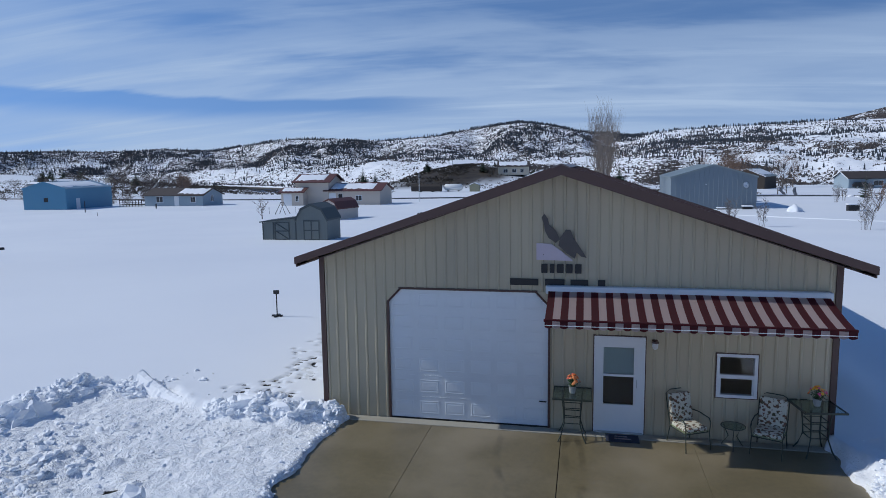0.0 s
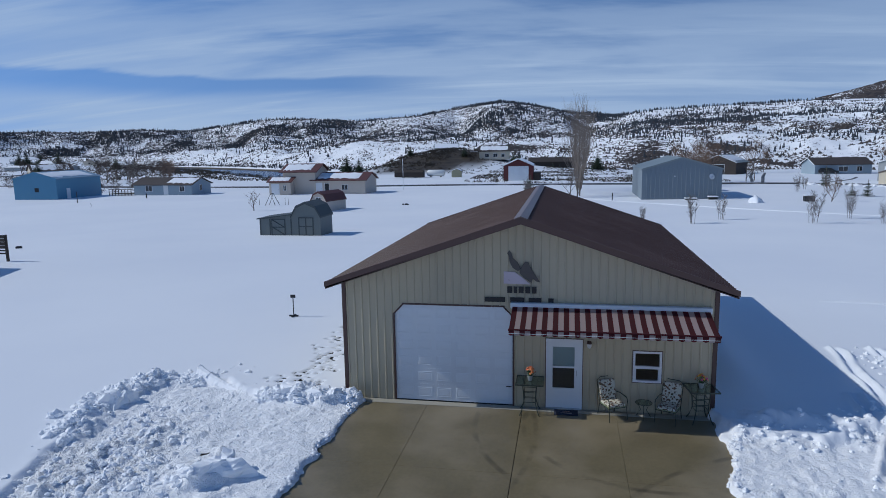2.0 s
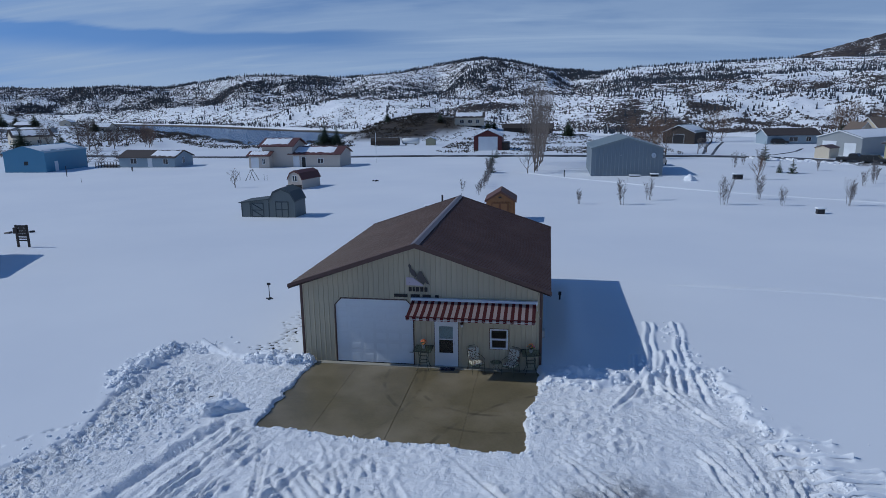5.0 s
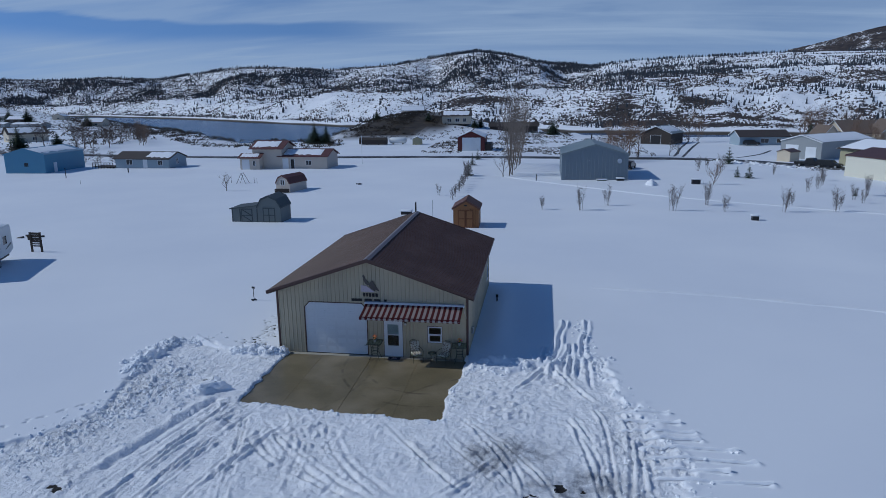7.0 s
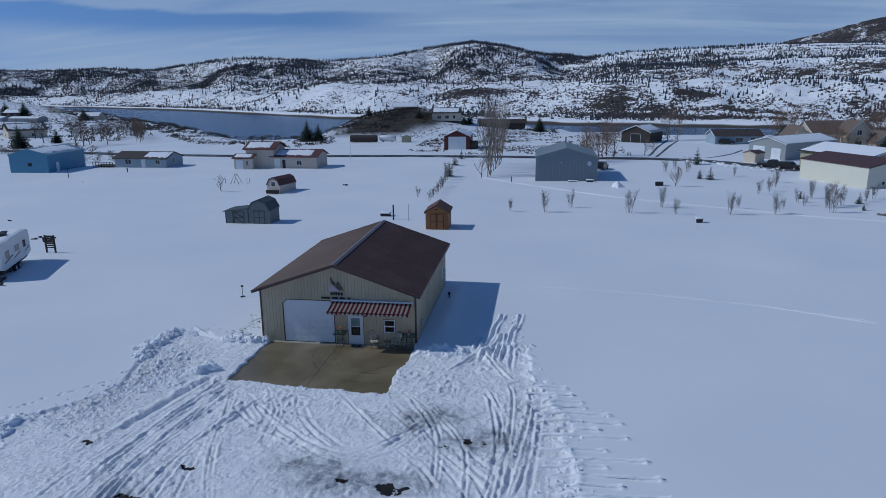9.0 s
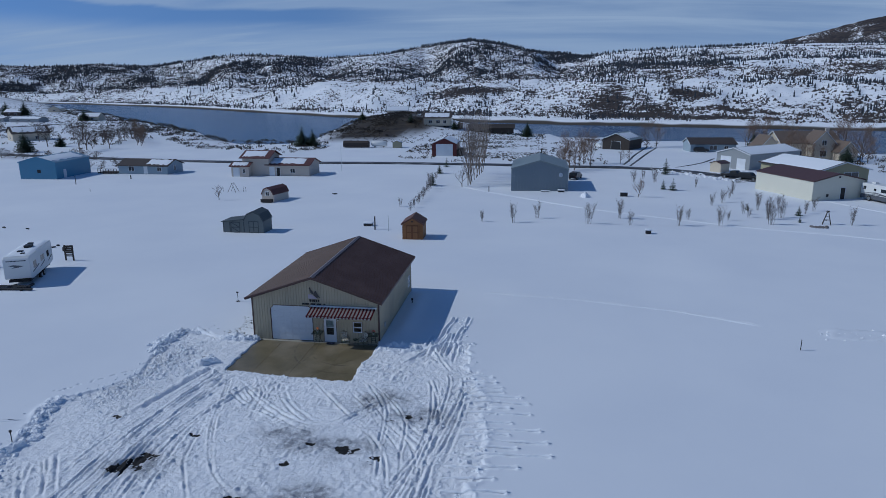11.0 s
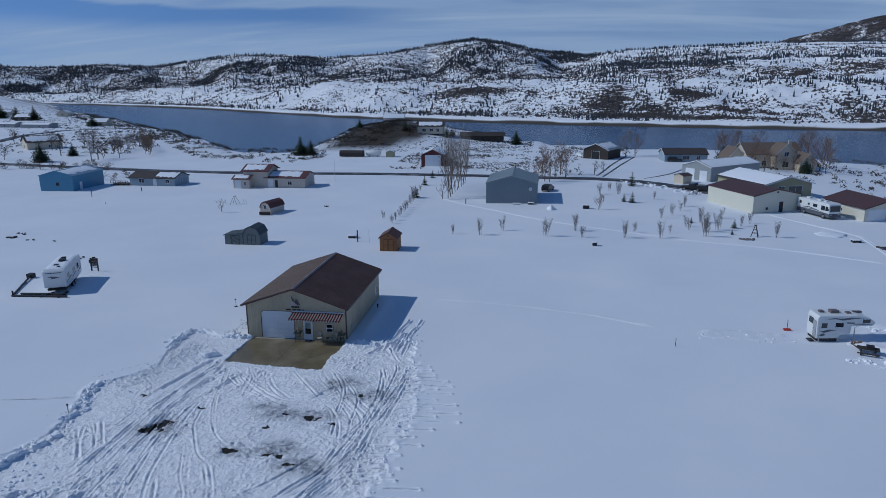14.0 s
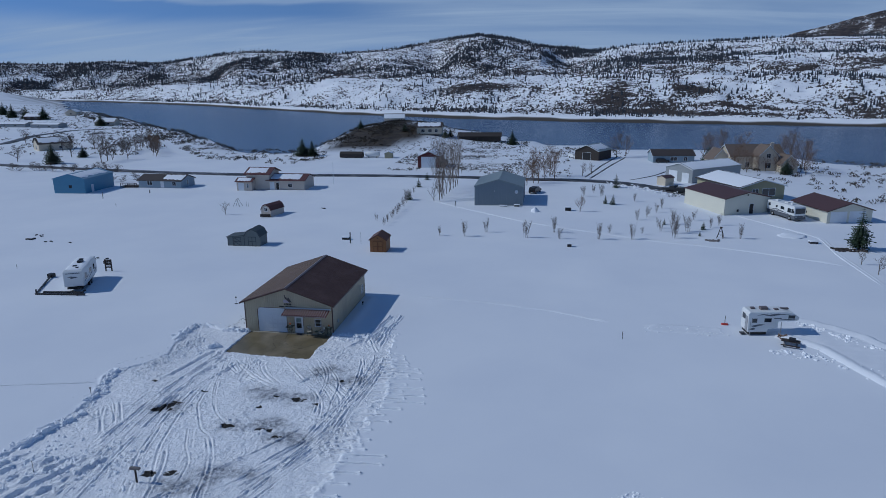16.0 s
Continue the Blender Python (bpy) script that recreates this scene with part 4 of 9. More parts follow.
def make_far_bank():
    az = np.arange(-75, 65, 0.15)
    s = np.concatenate([np.linspace(-0.02, 0.06, 41), np.linspace(0.066, 1.0, 190), np.linspace(1.01, 1.3, 12)])
    A, S = np.meshgrid(az, s, indexing="ij")
    X, Y, Z = far_land(A, S)
    Z = np.where(S < 0, WATER - 6, Z)
    idx = np.arange(A.size).reshape(A.shape)
    faces = np.stack([idx[:-1, :-1], idx[:-1, 1:], idx[1:, 1:], idx[1:, :-1]], -1).reshape(-1, 4)
    me = soup("hillside", np.stack([X, Y, Z], -1).reshape(-1, 3), faces[:, ::-1], hill_material(), True)
    brush = scrub(A, S, X, Y)
    me.attributes.new("brush", "FLOAT", "POINT").data.foreach_set("value", brush.astype(np.float32).ravel())
    wet = (1 - step(0.009, 0.013, S + 0.004 * fbm(A / 2, A * 0, 2)))
    me.attributes.new("mud", "FLOAT", "POINT").data.foreach_set("value", wet.astype(np.float32).ravel())
    tagged(new("backdrop", me), "snow-dusted hills across the river with dark brush", "hills", kind="structure")
    # the higher mountain behind
    az = np.arange(13, 60, 0.2)
    up = np.linspace(0, 1, 24)
    A, U = np.meshgrid(az, up, indexing="ij")
    el = np.interp(A, [13, 16.5, 18.2, 19.7, 21.4, 23.5, 26, 31, 40, 60], [1.2, 2.2, 2.9, 3.2, 3.65, 4.15, 4.6, 4.5, 3.2, 1.0])
    R = 4350 + 430 * U
    X, Y = EYE[0] + R * np.sin(np.radians(A)), EYE[1] + R * np.cos(np.radians(A))
    Z = 24 + 4780 * np.tan(np.radians(el)) * (0.35 + 0.65 * U ** 0.9) + 40 * fbm(X / 160, Y / 160, 4) * (1 - U) + 5 * fbm(A * 3, A * 0, 2)
    idx = np.arange(A.size).reshape(A.shape)
    faces = np.stack([idx[:-1, :-1], idx[:-1, 1:], idx[1:, 1:], idx[1:, :-1]], -1).reshape(-1, 4)
    me = soup("mountain", np.stack([X, Y, Z], -1).reshape(-1, 3), faces[:, ::-1], hill_material(), True)
    me.attributes.new("brush", "FLOAT", "POINT").data.foreach_set("value", (1.16 + 1.0 * fbm(X / 80, Y / 80, 4)).astype(np.float32).ravel())
    tagged(new("backdrop", me), "wooded mountain behind the far hills", "mountain", kind="structure")
    # firs: two stacked cones each, close in the woods, thin elsewhere
    rng = np.random.RandomState(3)
    n = 130000
    a, s = rng.uniform(-50, 32, n), rng.uniform(0.02, 1.0, n)
    x, y, z = far_land(a, s)
    clump = fbm(x / 200, y / 200, 4, 0.6) + 0.3 * fbm(x / 50, y / 50, 2)
    mesa = step(3, 7, a)
    want = 0.62 * woods(a, s, x, y)
    want = want + np.interp(s, [0, 0.03, 0.05, 0.08, 0.2, 0.33, 0.37, 1.0], [0.0, 0.10, 0.10, 0.016, 0.010, 0.012, 0.07, 0.08]) * (1 - mesa) * np.clip(1 + 4 * clump, 0, 3)
    want = want + np.interp(s, [0, 0.03, 0.1, 0.25, 0.35, 0.6, 0.8, 0.97, 0.978, 1.0], [0.0, 0.05, 0.03, 0.05, 0.13, 0.12, 0.05, 0.01, 0.35, 0.45]) * mesa * np.clip(1 + 6 * clump, 0, 3)
    keep = rng.rand(n) < want
    x, y, z, s, a = x[keep], y[keep], z[keep], s[keep], a[keep]
    h = rng.uniform(8, 19, len(x)) * (1 - 0.15 * step(3, 7, a)) * (1.0 - 0.25 * (s < 0.1))
    w = h * rng.uniform(0.16, 0.26, len(x))
    k = 5
    ang = np.arange(k) * 2 * np.pi / k
    verts, faces = [], []
    per = 2 * (k + 1)
    base = np.arange(len(x))[:, None] * per
    for tier, (lo, hi, sc) in enumerate(((0.0, 0.72, 1.0), (0.42, 1.0, 0.68))):
        ring = np.stack([x[:, None] + w[:, None] * sc * np.cos(ang), y[:, None] + w[:, None] * sc * np.sin(ang),
                         np.repeat((z - 0.8 + h * lo)[:, None], k, 1)], -1)
        tip = np.stack([x, y, z - 0.8 + h * hi], -1)[:, None]
        verts.append(np.concatenate([ring, tip], 1))
        for j in range(k):
            faces.append(np.concatenate([base + tier * (k + 1) + j, base + tier * (k + 1) + (j + 1) % k, base + tier * (k + 1) + k], 1))
    me = soup("far_firs", np.concatenate(verts, 1).reshape(-1, 3), np.concatenate(faces), M["hazed_needles"])
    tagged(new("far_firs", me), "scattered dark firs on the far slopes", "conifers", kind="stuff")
    # low bushes, one ragged cone each
    n = 230000
    a, s = rng.uniform(-48, 31, n), rng.uniform(0.025, 1.0, n)
    x, y, z = far_land(a, s)
    tuft = fbm(x / 26, y / 26, 3, 0.7)
    keep = rng.rand(n) < np.clip(1.25 * (scrub(a, s, x, y) - 0.30) * (1 + 3.0 * tuft), 0, 1)
    x, y, z = x[keep], y[keep], z[keep]
    h = rng.uniform(1.2, 4.2, len(x)) * (1 + 0.5 * (rng.rand(len(x)) < 0.12))
    w = h * rng.uniform(0.5, 1.1, len(x))
    k = 4
    turn = rng.uniform(0, 6.283, len(x))[:, None] + np.arange(k) * 2 * np.pi / k
    ring = np.stack([x[:, None] + w[:, None] * np.cos(turn), y[:, None] + w[:, None] * np.sin(turn), np.repeat((z - 0.6)[:, None], k, 1)], -1)
    tip = np.stack([x + 0.3 * w * np.cos(turn[:, 0]), y, z + h], -1)[:, None]
    base = np.arange(len(x))[:, None] * (k + 1)
    faces = [np.concatenate([base + j, base + (j + 1) % k, base + k], 1) for j in range(k)]
    me = soup("far_brush", np.concatenate([ring, tip], 1).reshape(-1, 3), np.concatenate(faces), M["far_brush"])
    tagged(new("far_brush", me), "low dark bushes dotted over the far snowy slopes", "brush", kind="stuff")


make_far_bank()


def make_road(name, pts, width, lift, mat, label):
    pts = [Vector((*p, 0)) for p in pts]
    dense = []
    for a, b in zip(pts, pts[1:]):
        k = max(2, int((b - a).length / 5))
        dense += [a.lerp(b, i / k) for i in range(k)]
    dense.append(pts[-1])
    for _ in range(3):
        dense = [dense[0]] + [(dense[i - 1] + dense[i] * 2 + dense[i + 1]) / 4 for i in range(1, len(dense) - 1)] + [dense[-1]]
    bm = bmesh.new()
    rows = []
    for i, p in enumerate(dense):
        d = (dense[min(i + 1, len(dense) - 1)] - dense[max(i - 1, 0)]).normalized()
        side = Vector((-d.y, d.x, 0))
        row = []
        for off, dz in ((-0.5, -0.25), (-0.46, 0.0), (0, 0.05), (0.46, 0.0), (0.5, -0.25)):
            q = p + side * width * off
            row.append(bm.verts.new((q.x, q.y, gz(q.x, q.y) + lift + dz)))
        rows.append(row)
    for r0, r1 in zip(rows, rows[1:]):
        for k in range(4):
            bm.faces.new((r0[k], r0[k + 1], r1[k + 1], r1[k]))
    tagged(new(name, as_mesh(name, bm, mat, True)), label, "road", kind="structure")


make_road("road", [(-330, 190), (-171, 153), (-113, 141), (-65, 133.5), (-20, 133), (8, 131), (32, 126.5), (50, 125), (60, 117), (66, 106), (72, 98), (84, 93.5)], 5.5, 0.12, M["asphalt"],
          "wet dark asphalt lane through the snow")
make_road("road", [(-420, 190), (-244, 235), (-276, 296), (-286, 347), (-250, 372)], 6.0, 0.12, M["asphalt"], "dark road bending through the far terrace")


def make_strip(name, pts, profile, mat, label, category, gap=2.0, jitter=0.0):
    """A long strip that lies on the land: offsets across it, each with a height."""
    rnd = random.Random(len(pts) * 7 + int(pts[0][0]))
    pts = [Vector((*p, 0)) for p in pts]
    dense = []
    for a, b in zip(pts, pts[1:]):
        k = max(2, int((b - a).length / gap))
        dense += [a.lerp(b, i / k) for i in range(k)]
    dense.append(pts[-1])
    for _ in range(6):
        dense = [dense[0]] + [(dense[i - 1] + dense[i] * 2 + dense[i + 1]) / 4 for i in range(1, len(dense) - 1)] + [dense[-1]]
    bm = bmesh.new()
    rows = []
    for i, p in enumerate(dense):
        d = (dense[min(i + 1, len(dense) - 1)] - dense[max(i - 1, 0)]).normalized()
        side = Vector((-d.y, d.x, 0))
        fade = min(1, i / 3, (len(dense) - 1 - i) / 3)
        rows.append([])
        for off, dz in profile:
            q = p + side * (off + (rnd.uniform(-jitter, jitter) if dz > -0.05 else 0))
            h = dz * fade + (rnd.uniform(-jitter, jitter) * 0.6 if dz > 0.03 else 0) if dz > 0 else dz
            rows[-1].append(bm.verts.new((q.x, q.y, gz(q.x, q.y) + h)))
    for r0, r1 in zip(rows, rows[1:]):
        for k in range(len(profile) - 1):
            bm.faces.new((r0[k], r0[k + 1], r1[k + 1], r1[k]))
    tagged(new(name, as_mesh(name, bm, mat, True)), label, category, kind="structure")


TREAD = [(-0.6, -0.12), (-0.42, 0.05), (-0.28, 0.10), (-0.12, 0.04), (0.12, 0.04), (0.28, 0.10), (0.42, 0.05), (0.6, -0.12)]
SNOW = bpy.data.materials["snow"]
make_strip("path", [(5.5, 91.6), (9.7, 86.5), (20.9, 75.2), (29.9, 66.7), (37.5, 61.7), (45.7, 57.0), (54.3, 51.2), (65.3, 46.9), (73.3, 41.4), (79.7, 36.4)], TREAD, SNOW, "trodden path through the snow", "path", 1.0, 0.05)
make_strip("path", [(73.5, 77.5), (80.5, 62.9), (83.6, 57.0), (81.3, 43.1), (79.8, 25.5)], TREAD, SNOW, "trodden path past the soil bed", "path", 1.0, 0.05)
make_strip("path", [(18.0, 13.8), (20.0, 13.5), (27.3, 12.5), (35.2, 10.4), (42.1, 6.7)], [(x * 0.6, z * 0.75) for x, z in TREAD], SNOW, "faint line of tracks across the field", "path", 0.5, 0.05)
make_strip("path", [(61.2, 7.2), (63.6, 5.6), (66.0, 3.0), (67.6, -1.7), (70, -8), (75, -20)], [(-4.0, -0.15), (-3.6, 0.30), (-3.1, 0.38), (-2.6, 0.06), (-2.1, 0.05), (-1.7, 0.10), (-1.2, 0.04), (-0.5, 0.09), (0, 0.05), (0.5, 0.10), (1.2, 0.04), (1.7, 0.10), (2.2, 0.05), (2.6, 0.08), (3.1, 0.34), (3.6, 0.26), (4.0, -0.15)],
           SNOW, "ploughed snow lane leading to the camper", "path", 0.35, 0.09)
make_strip("path", [(45.8, 5.6), (50, 5.3), (54.6, 5.0)], [(-1.3, -0.1), (-1.0, 0.12), (-0.6, 0.03), (-0.2, 0.1), (0.2, 0.03), (0.6, 0.1), (1.0, 0.12), (1.3, -0.1)], SNOW, "trampled snow beside the camper", "path", 0.3, 0.10)
make_strip("path", [(-17.1, -17.2), (-14.1, -16.5), (-10.9, -15.9), (-7.6, -15.1)], [(x * 0.25, z * 0.22) for x, z in TREAD], SNOW, "faint line of old footprints across the field", "path", 0.4, 0.07)
RUT = [(-0.45, -0.1), (-0.3, 0.05), (0.3, 0.05), (0.45, -0.1)]
make_strip("road", [(45.4, 131.7), (49, 146), (52.0, 159.2), (58, 181), (62, 196)], RUT, M["asphalt"], "dark wheel rut in a snowy driveway", "road", 2.0)
make_strip("road", [(46.9, 129.6), (51.4, 146), (55.0, 159.3), (60.5, 178), (64.2, 191)], RUT, M["asphalt"], "dark wheel rut in a snowy driveway", "road", 2.0)
make_strip("road", [(57, 126), (62, 131), (66.5, 137), (73, 150)], RUT, M["asphalt"], "dark wheel rut in a snowy driveway", "road", 2.0)


# ---- the steel building ----
W, L, WALL_TOP = 10.57, 13.45, 3.64
RIDGE_X, RIDGE_Z, EAVE_Z, EAVE_L, EAVE_R, ROOF_F, ROOF_B = 5.31, 5.585, 3.68, -0.33, 10.95, -0.60, 13.84
RIB = 0.2286
HOLES = [(1.55, 0.0, 5.07, 2.96), (6.03, 0.0, 6.99, 2.04), (8.42, 0.92, 9.15, 1.78)]


def gable_top(x):
    return WALL_TOP + (RIDGE_Z - 0.14 - WALL_TOP) * (1 - abs(x - RIDGE_X) / (RIDGE_X if x < RIDGE_X else W - RIDGE_X))


def ribbed(u0, u1, top, holes=(), thick=0.11):
    """A ribbed steel sheet with a wall behind it, in u, z, standing out towards -y."""
    bm = bmesh.new()
    pts = {u0: 0.0, u1: 0.0}
    k = 0
    while u0 + RIB * (k + 0.5) < u1 - 0.06:
        c = u0 + RIB * (k + 0.5)
        for du, dep in ((-0.034, 0), (-0.015, 0.024), (0.015, 0.024), (0.034, 0)):
            pts[c + du] = dep
        k += 1
    def depth_at(u):
        us = sorted(pts)
        return float(np.interp(u, us, [pts[v] for v in us]))
    extra = [e for h in holes for e in (h[0], h[2])] + ([RIDGE_X] if u0 < RIDGE_X < u1 and callable(top) else [])
    us = sorted([(u, d) for u, d in pts.items()] + [(e, depth_at(e)) for e in extra])
    height = top if callable(top) else (lambda u: top)
    def column(a, b, lo_a, hi_a, hi_b, da, db):
        bm.faces.new([bm.verts.new(v) for v in ((a, -da, lo_a), (b, -db, lo_a), (b, -db, hi_b), (a, -da, hi_a))])
    for (a, da), (b, db) in zip(us, us[1:]):
        if b - a < 1e-5:
            continue
        mid = (a + b) / 2
        cut = [h for h in holes if h[0] < mid < h[2]]
        lo = -0.12
        for h in sorted(cut, key=lambda q: q[1]):
            if h[1] > lo:
                column(a, b, lo, h[1], h[1], da, db)
                column(a, b, lo, h[1], h[1], -thick, -thick)
            lo = h[3]
        column(a, b, lo, height(a), height(b), da, db)
        column(a, b, lo, height(a), height(b), -thick, -thick)
    return bm


def make_building():
    t = thing("metal_building", "tan ribbed-steel building with a brown gable roof and white doors", "building")
    part("wall", ribbed(0, W, gable_top, HOLES), M["tan"], t, "tan ribbed front gable wall")
    back = ribbed(0, W, gable_top)
    bmesh.ops.transform(back, matrix=Matrix.Translation((0, L, 0)) @ Matrix.Diagonal((1, -1, 1, 1)), verts=back.verts[:])
    part("wall", back, M["tan"], t)
    side = ribbed(0.002, L - 0.002, WALL_TOP)
    bmesh.ops.transform(side, matrix=Matrix(((0, 1, 0, 0), (1, 0, 0, 0), (0, 0, 1, 0), (0, 0, 0, 1))), verts=side.verts[:])
    part("wall", side, M["tan"], t)
    side = ribbed(0.002, L - 0.002, WALL_TOP, [(11.75, 1.04, 12.65, 2.1)])
    bmesh.ops.transform(side, matrix=Matrix(((0, -1, 0, W), (1, 0, 0, 0), (0, 0, 1, 0), (0, 0, 0, 1))), verts=side.verts[:])
    part("wall", side, M["tan"], t)
    # roof slopes with standing ribs
    for xe in (EAVE_L, EAVE_R):
        bm = bmesh.new()
        run = math.hypot(xe - RIDGE_X, RIDGE_Z - EAVE_Z)
        dirv = Vector((xe - RIDGE_X, 0, EAVE_Z - RIDGE_Z)) / run
        nor = Vector((-dirv.z, 0, dirv.x)) if xe > RIDGE_X else Vector((dirv.z, 0, -dirv.x))
        nor = nor if nor.z > 0 else -nor
        prof = [(ROOF_F, 0.0)]
        y = ROOF_F + 0.15
        while y < ROOF_B - 0.1:
            prof += [(y - 0.034, 0), (y - 0.014, 0.024), (y + 0.014, 0.024), (y + 0.034, 0)]
            y += RIB
        prof.append((ROOF_B, 0.0))
        def row(off, flat_row=False):
            return [bm.verts.new(Vector((RIDGE_X, yy, RIDGE_Z)) + dirv * off + nor * (-0.11 if flat_row else d - 0.024)) for yy, d in prof]
        a, b, c, d = row(0), row(run), row(0, True), row(run, True)
        for i in range(len(prof) - 1):
            bm.faces.new((a[i], a[i + 1], b[i + 1], b[i]))
            bm.faces.new((c[i], d[i], d[i + 1], c[i + 1]))
            bm.faces.new((b[i], b[i + 1], d[i + 1], d[i]))
        part("roof", bm, M["roof"], t, "brown ribbed steel roof slope")
        # eave fascia and rake boards
        s = 1 if xe > RIDGE_X else -1
        part("fascia", rbox(min(xe, xe - s * 0.03), ROOF_F, EAVE_Z - 0.20, max(xe, xe - s * 0.03), ROOF_B, EAVE_Z - 0.03, 0.006), M["brown"], t)
        for y0 in (ROOF_F - 0.022, ROOF_B - 0.008):
            bm = bmesh.new()
            up, dn = 0.02, 0.19
            prism(bm, [(RIDGE_X, RIDGE_Z + up), (xe + s * 0.02, EAVE_Z + up - 0.005), (xe + s * 0.02, EAVE_Z - dn + 0.05), (RIDGE_X, RIDGE_Z - dn)], y0, y0 + 0.03)
            part("rake_trim", bm, M["brown"], t)
        bm = bmesh.new()
        prism(bm, [(RIDGE_X, RIDGE_Z - 0.16), (xe - s * 0.04, EAVE_Z - 0.17), (xe - s * 0.04, EAVE_Z - 0.19), (RIDGE_X, RIDGE_Z - 0.18)], ROOF_F + 0.01, 0.0)
        part("soffit", bm, M["brown"], t)
    bm = bmesh.new()
    prism(bm, [(RIDGE_X - 0.19, RIDGE_Z - 0.04), (RIDGE_X, RIDGE_Z + 0.035), (RIDGE_X + 0.19, RIDGE_Z - 0.04), (RIDGE_X + 0.17, RIDGE_Z - 0.06), (RIDGE_X, RIDGE_Z + 0.01), (RIDGE_X - 0.17, RIDGE_Z - 0.06)], ROOF_F - 0.03, ROOF_B + 0.03)
    part("ridge_cap", bm, M["ridge"], t, "weathered pale ridge cap")
    for x0, x1 in ((-0.035, 0.085), (W - 0.085, W + 0.035)):
        for y0, y1 in ((-0.035, 0.07), (L - 0.07, L + 0.035)):
            part("corner_trim", rbox(x0, y0, -0.1, x1, y1, WALL_TOP + 0.02, 0.006), M["brown"], t)
    part("floor_slab", boxes((0.15, 0.15, -0.2, W - 0.15, L - 0.15, 0.01)), M["curb"], t)
    # vehicle door
    g = part("garage_door", rbox(1.56, 0.02, 0.01, 5.06, 0.065, 2.95, 0.008), M["garage"], t, "white sectional garage door with raised panels")
    rows, cols = 6, 6
    rh = 2.92 / rows
    pm = as_mesh("panel", panel_shape(0.44, 0.30), M["garage"])
    for r in range(rows):
        part("section_rib", boxes((1.57, 0.017, 0.03 + r * rh - 0.005, 5.05, 0.0205, 0.03 + r * rh + 0.005)), M["garage"], g)
        for c in range(cols):
            p = part("panel", pm, None, g)
            p.location = (1.56 + 0.31 + c * 0.576, 0.019, 0.03 + r * rh + rh / 2)
    part("handle", rbox(4.86, -0.02, 0.56, 5.02, 0.015, 0.585, 0.008), M["black"], g, "black pull handle")
    part("bottom_seal", rbox(1.56, 0.0, -0.005, 5.06, 0.07, 0.03, 0.006), M["black"], g)
    for x, s in ((1.55, 1), (5.07, -1)):
        bm = bmesh.new()
        prism(bm, [(x, 2.66), (x + s * 0.29, 2.96), (x, 2.96)], -0.012, 0.012)
        part("corner_filler", bm, M["tan"], t)
        bm = bmesh.new()
        tube(bm, [(x, -0.02, 2.66), (x + s * 0.29, -0.02, 2.96)], 0.022, 4)
        part("door_trim", bm, M["brown"], t)
        part("door_trim", rbox(x - 0.022, -0.035, 0, x + 0.022, 0.02, 2.68, 0.005), M["brown"], t)
    part("door_trim", rbox(1.80, -0.035, 2.94, 4.82, 0.02, 2.985, 0.005), M["brown"], t)
    # entrance with a storm door
    d = part("door", storm_door(), M["white"], t, "white storm door with two glazed lights")
    part("door_frame", boxes((6.0, -0.04, 0, 6.07, 0.1, 2.07), (6.95, -0.04, 0, 7.02, 0.1, 2.07), (6.07, -0.04, 2.0, 6.95, 0.1, 2.07)), M["white"], d)
    part("frame_trim", boxes((5.980, -0.03, 0, 5.999, 0.0, 2.091), (7.021, -0.03, 0, 7.040, 0.0, 2.091), (5.999, -0.03, 2.072, 7.021, 0.0, 2.091)), M["brown"], d)
    part("pane", boxes((6.19, -0.012, 1.27, 6.80, -0.007, 1.84)), M["glass"], d)
    part("pane", boxes((6.19, -0.012, 0.62, 6.80, -0.007, 1.22)), M["glass"], d)
    part("blind", boxes((6.16, 0.03, 1.24, 6.84, 0.04, 1.9)), M["blind"], d, "pale closed blind")
    part("inner_panel", boxes((6.08, 0.05, 0.02, 6.94, 0.09, 2.0)), M["dim"], d)
    part("threshold", rbox(6.02, -0.10, 0.0, 7.0, 0.1, 0.035, 0.008), M["steel"], d)
    part("handle", tubes([[(6.86, -0.03, 1.0), (6.86, -0.07, 1.02), (6.86, -0.07, 1.14), (6.86, -0.03, 1.16)]], 0.009), M["steel"], d, "silver pull handle")
    w = part("window", boxes((8.40, -0.035, 0.90, 8.46, 0.08, 1.80), (9.11, -0.035, 0.90, 9.17, 0.08, 1.80), (8.46, -0.035, 1.74, 9.11, 0.08, 1.80),
                             (8.46, -0.035, 0.90, 9.11, 0.08, 0.96), (8.46, -0.03, 1.325, 9.11, 0.05, 1.375)), M["white"], t, "white vinyl single-hung window")
    part("window_trim", boxes((8.381, -0.03, 0.881, 8.399, 0.0, 1.819), (9.171, -0.03, 0.881, 9.189, 0.0, 1.819), (8.399, -0.03, 1.801, 9.171, 0.0, 1.819), (8.399, -0.03, 0.881, 9.171, 0.0, 0.899)), M["brown"], w)
    part("pane", boxes((8.46, 0.0, 1.375, 9.11, 0.006, 1.74)), M["glass"], w)
    part("pane", boxes((8.46, 0.015, 0.96, 9.11, 0.021, 1.325)), M["glass"], w)
    part("sash", boxes((8.46, -0.012, 1.29, 9.11, 0.04, 1.324), (8.46, -0.012, 0.96, 8.49, 0.04, 1.29), (9.08, -0.012, 0.96, 9.11, 0.04, 1.29)), M["white"], w)
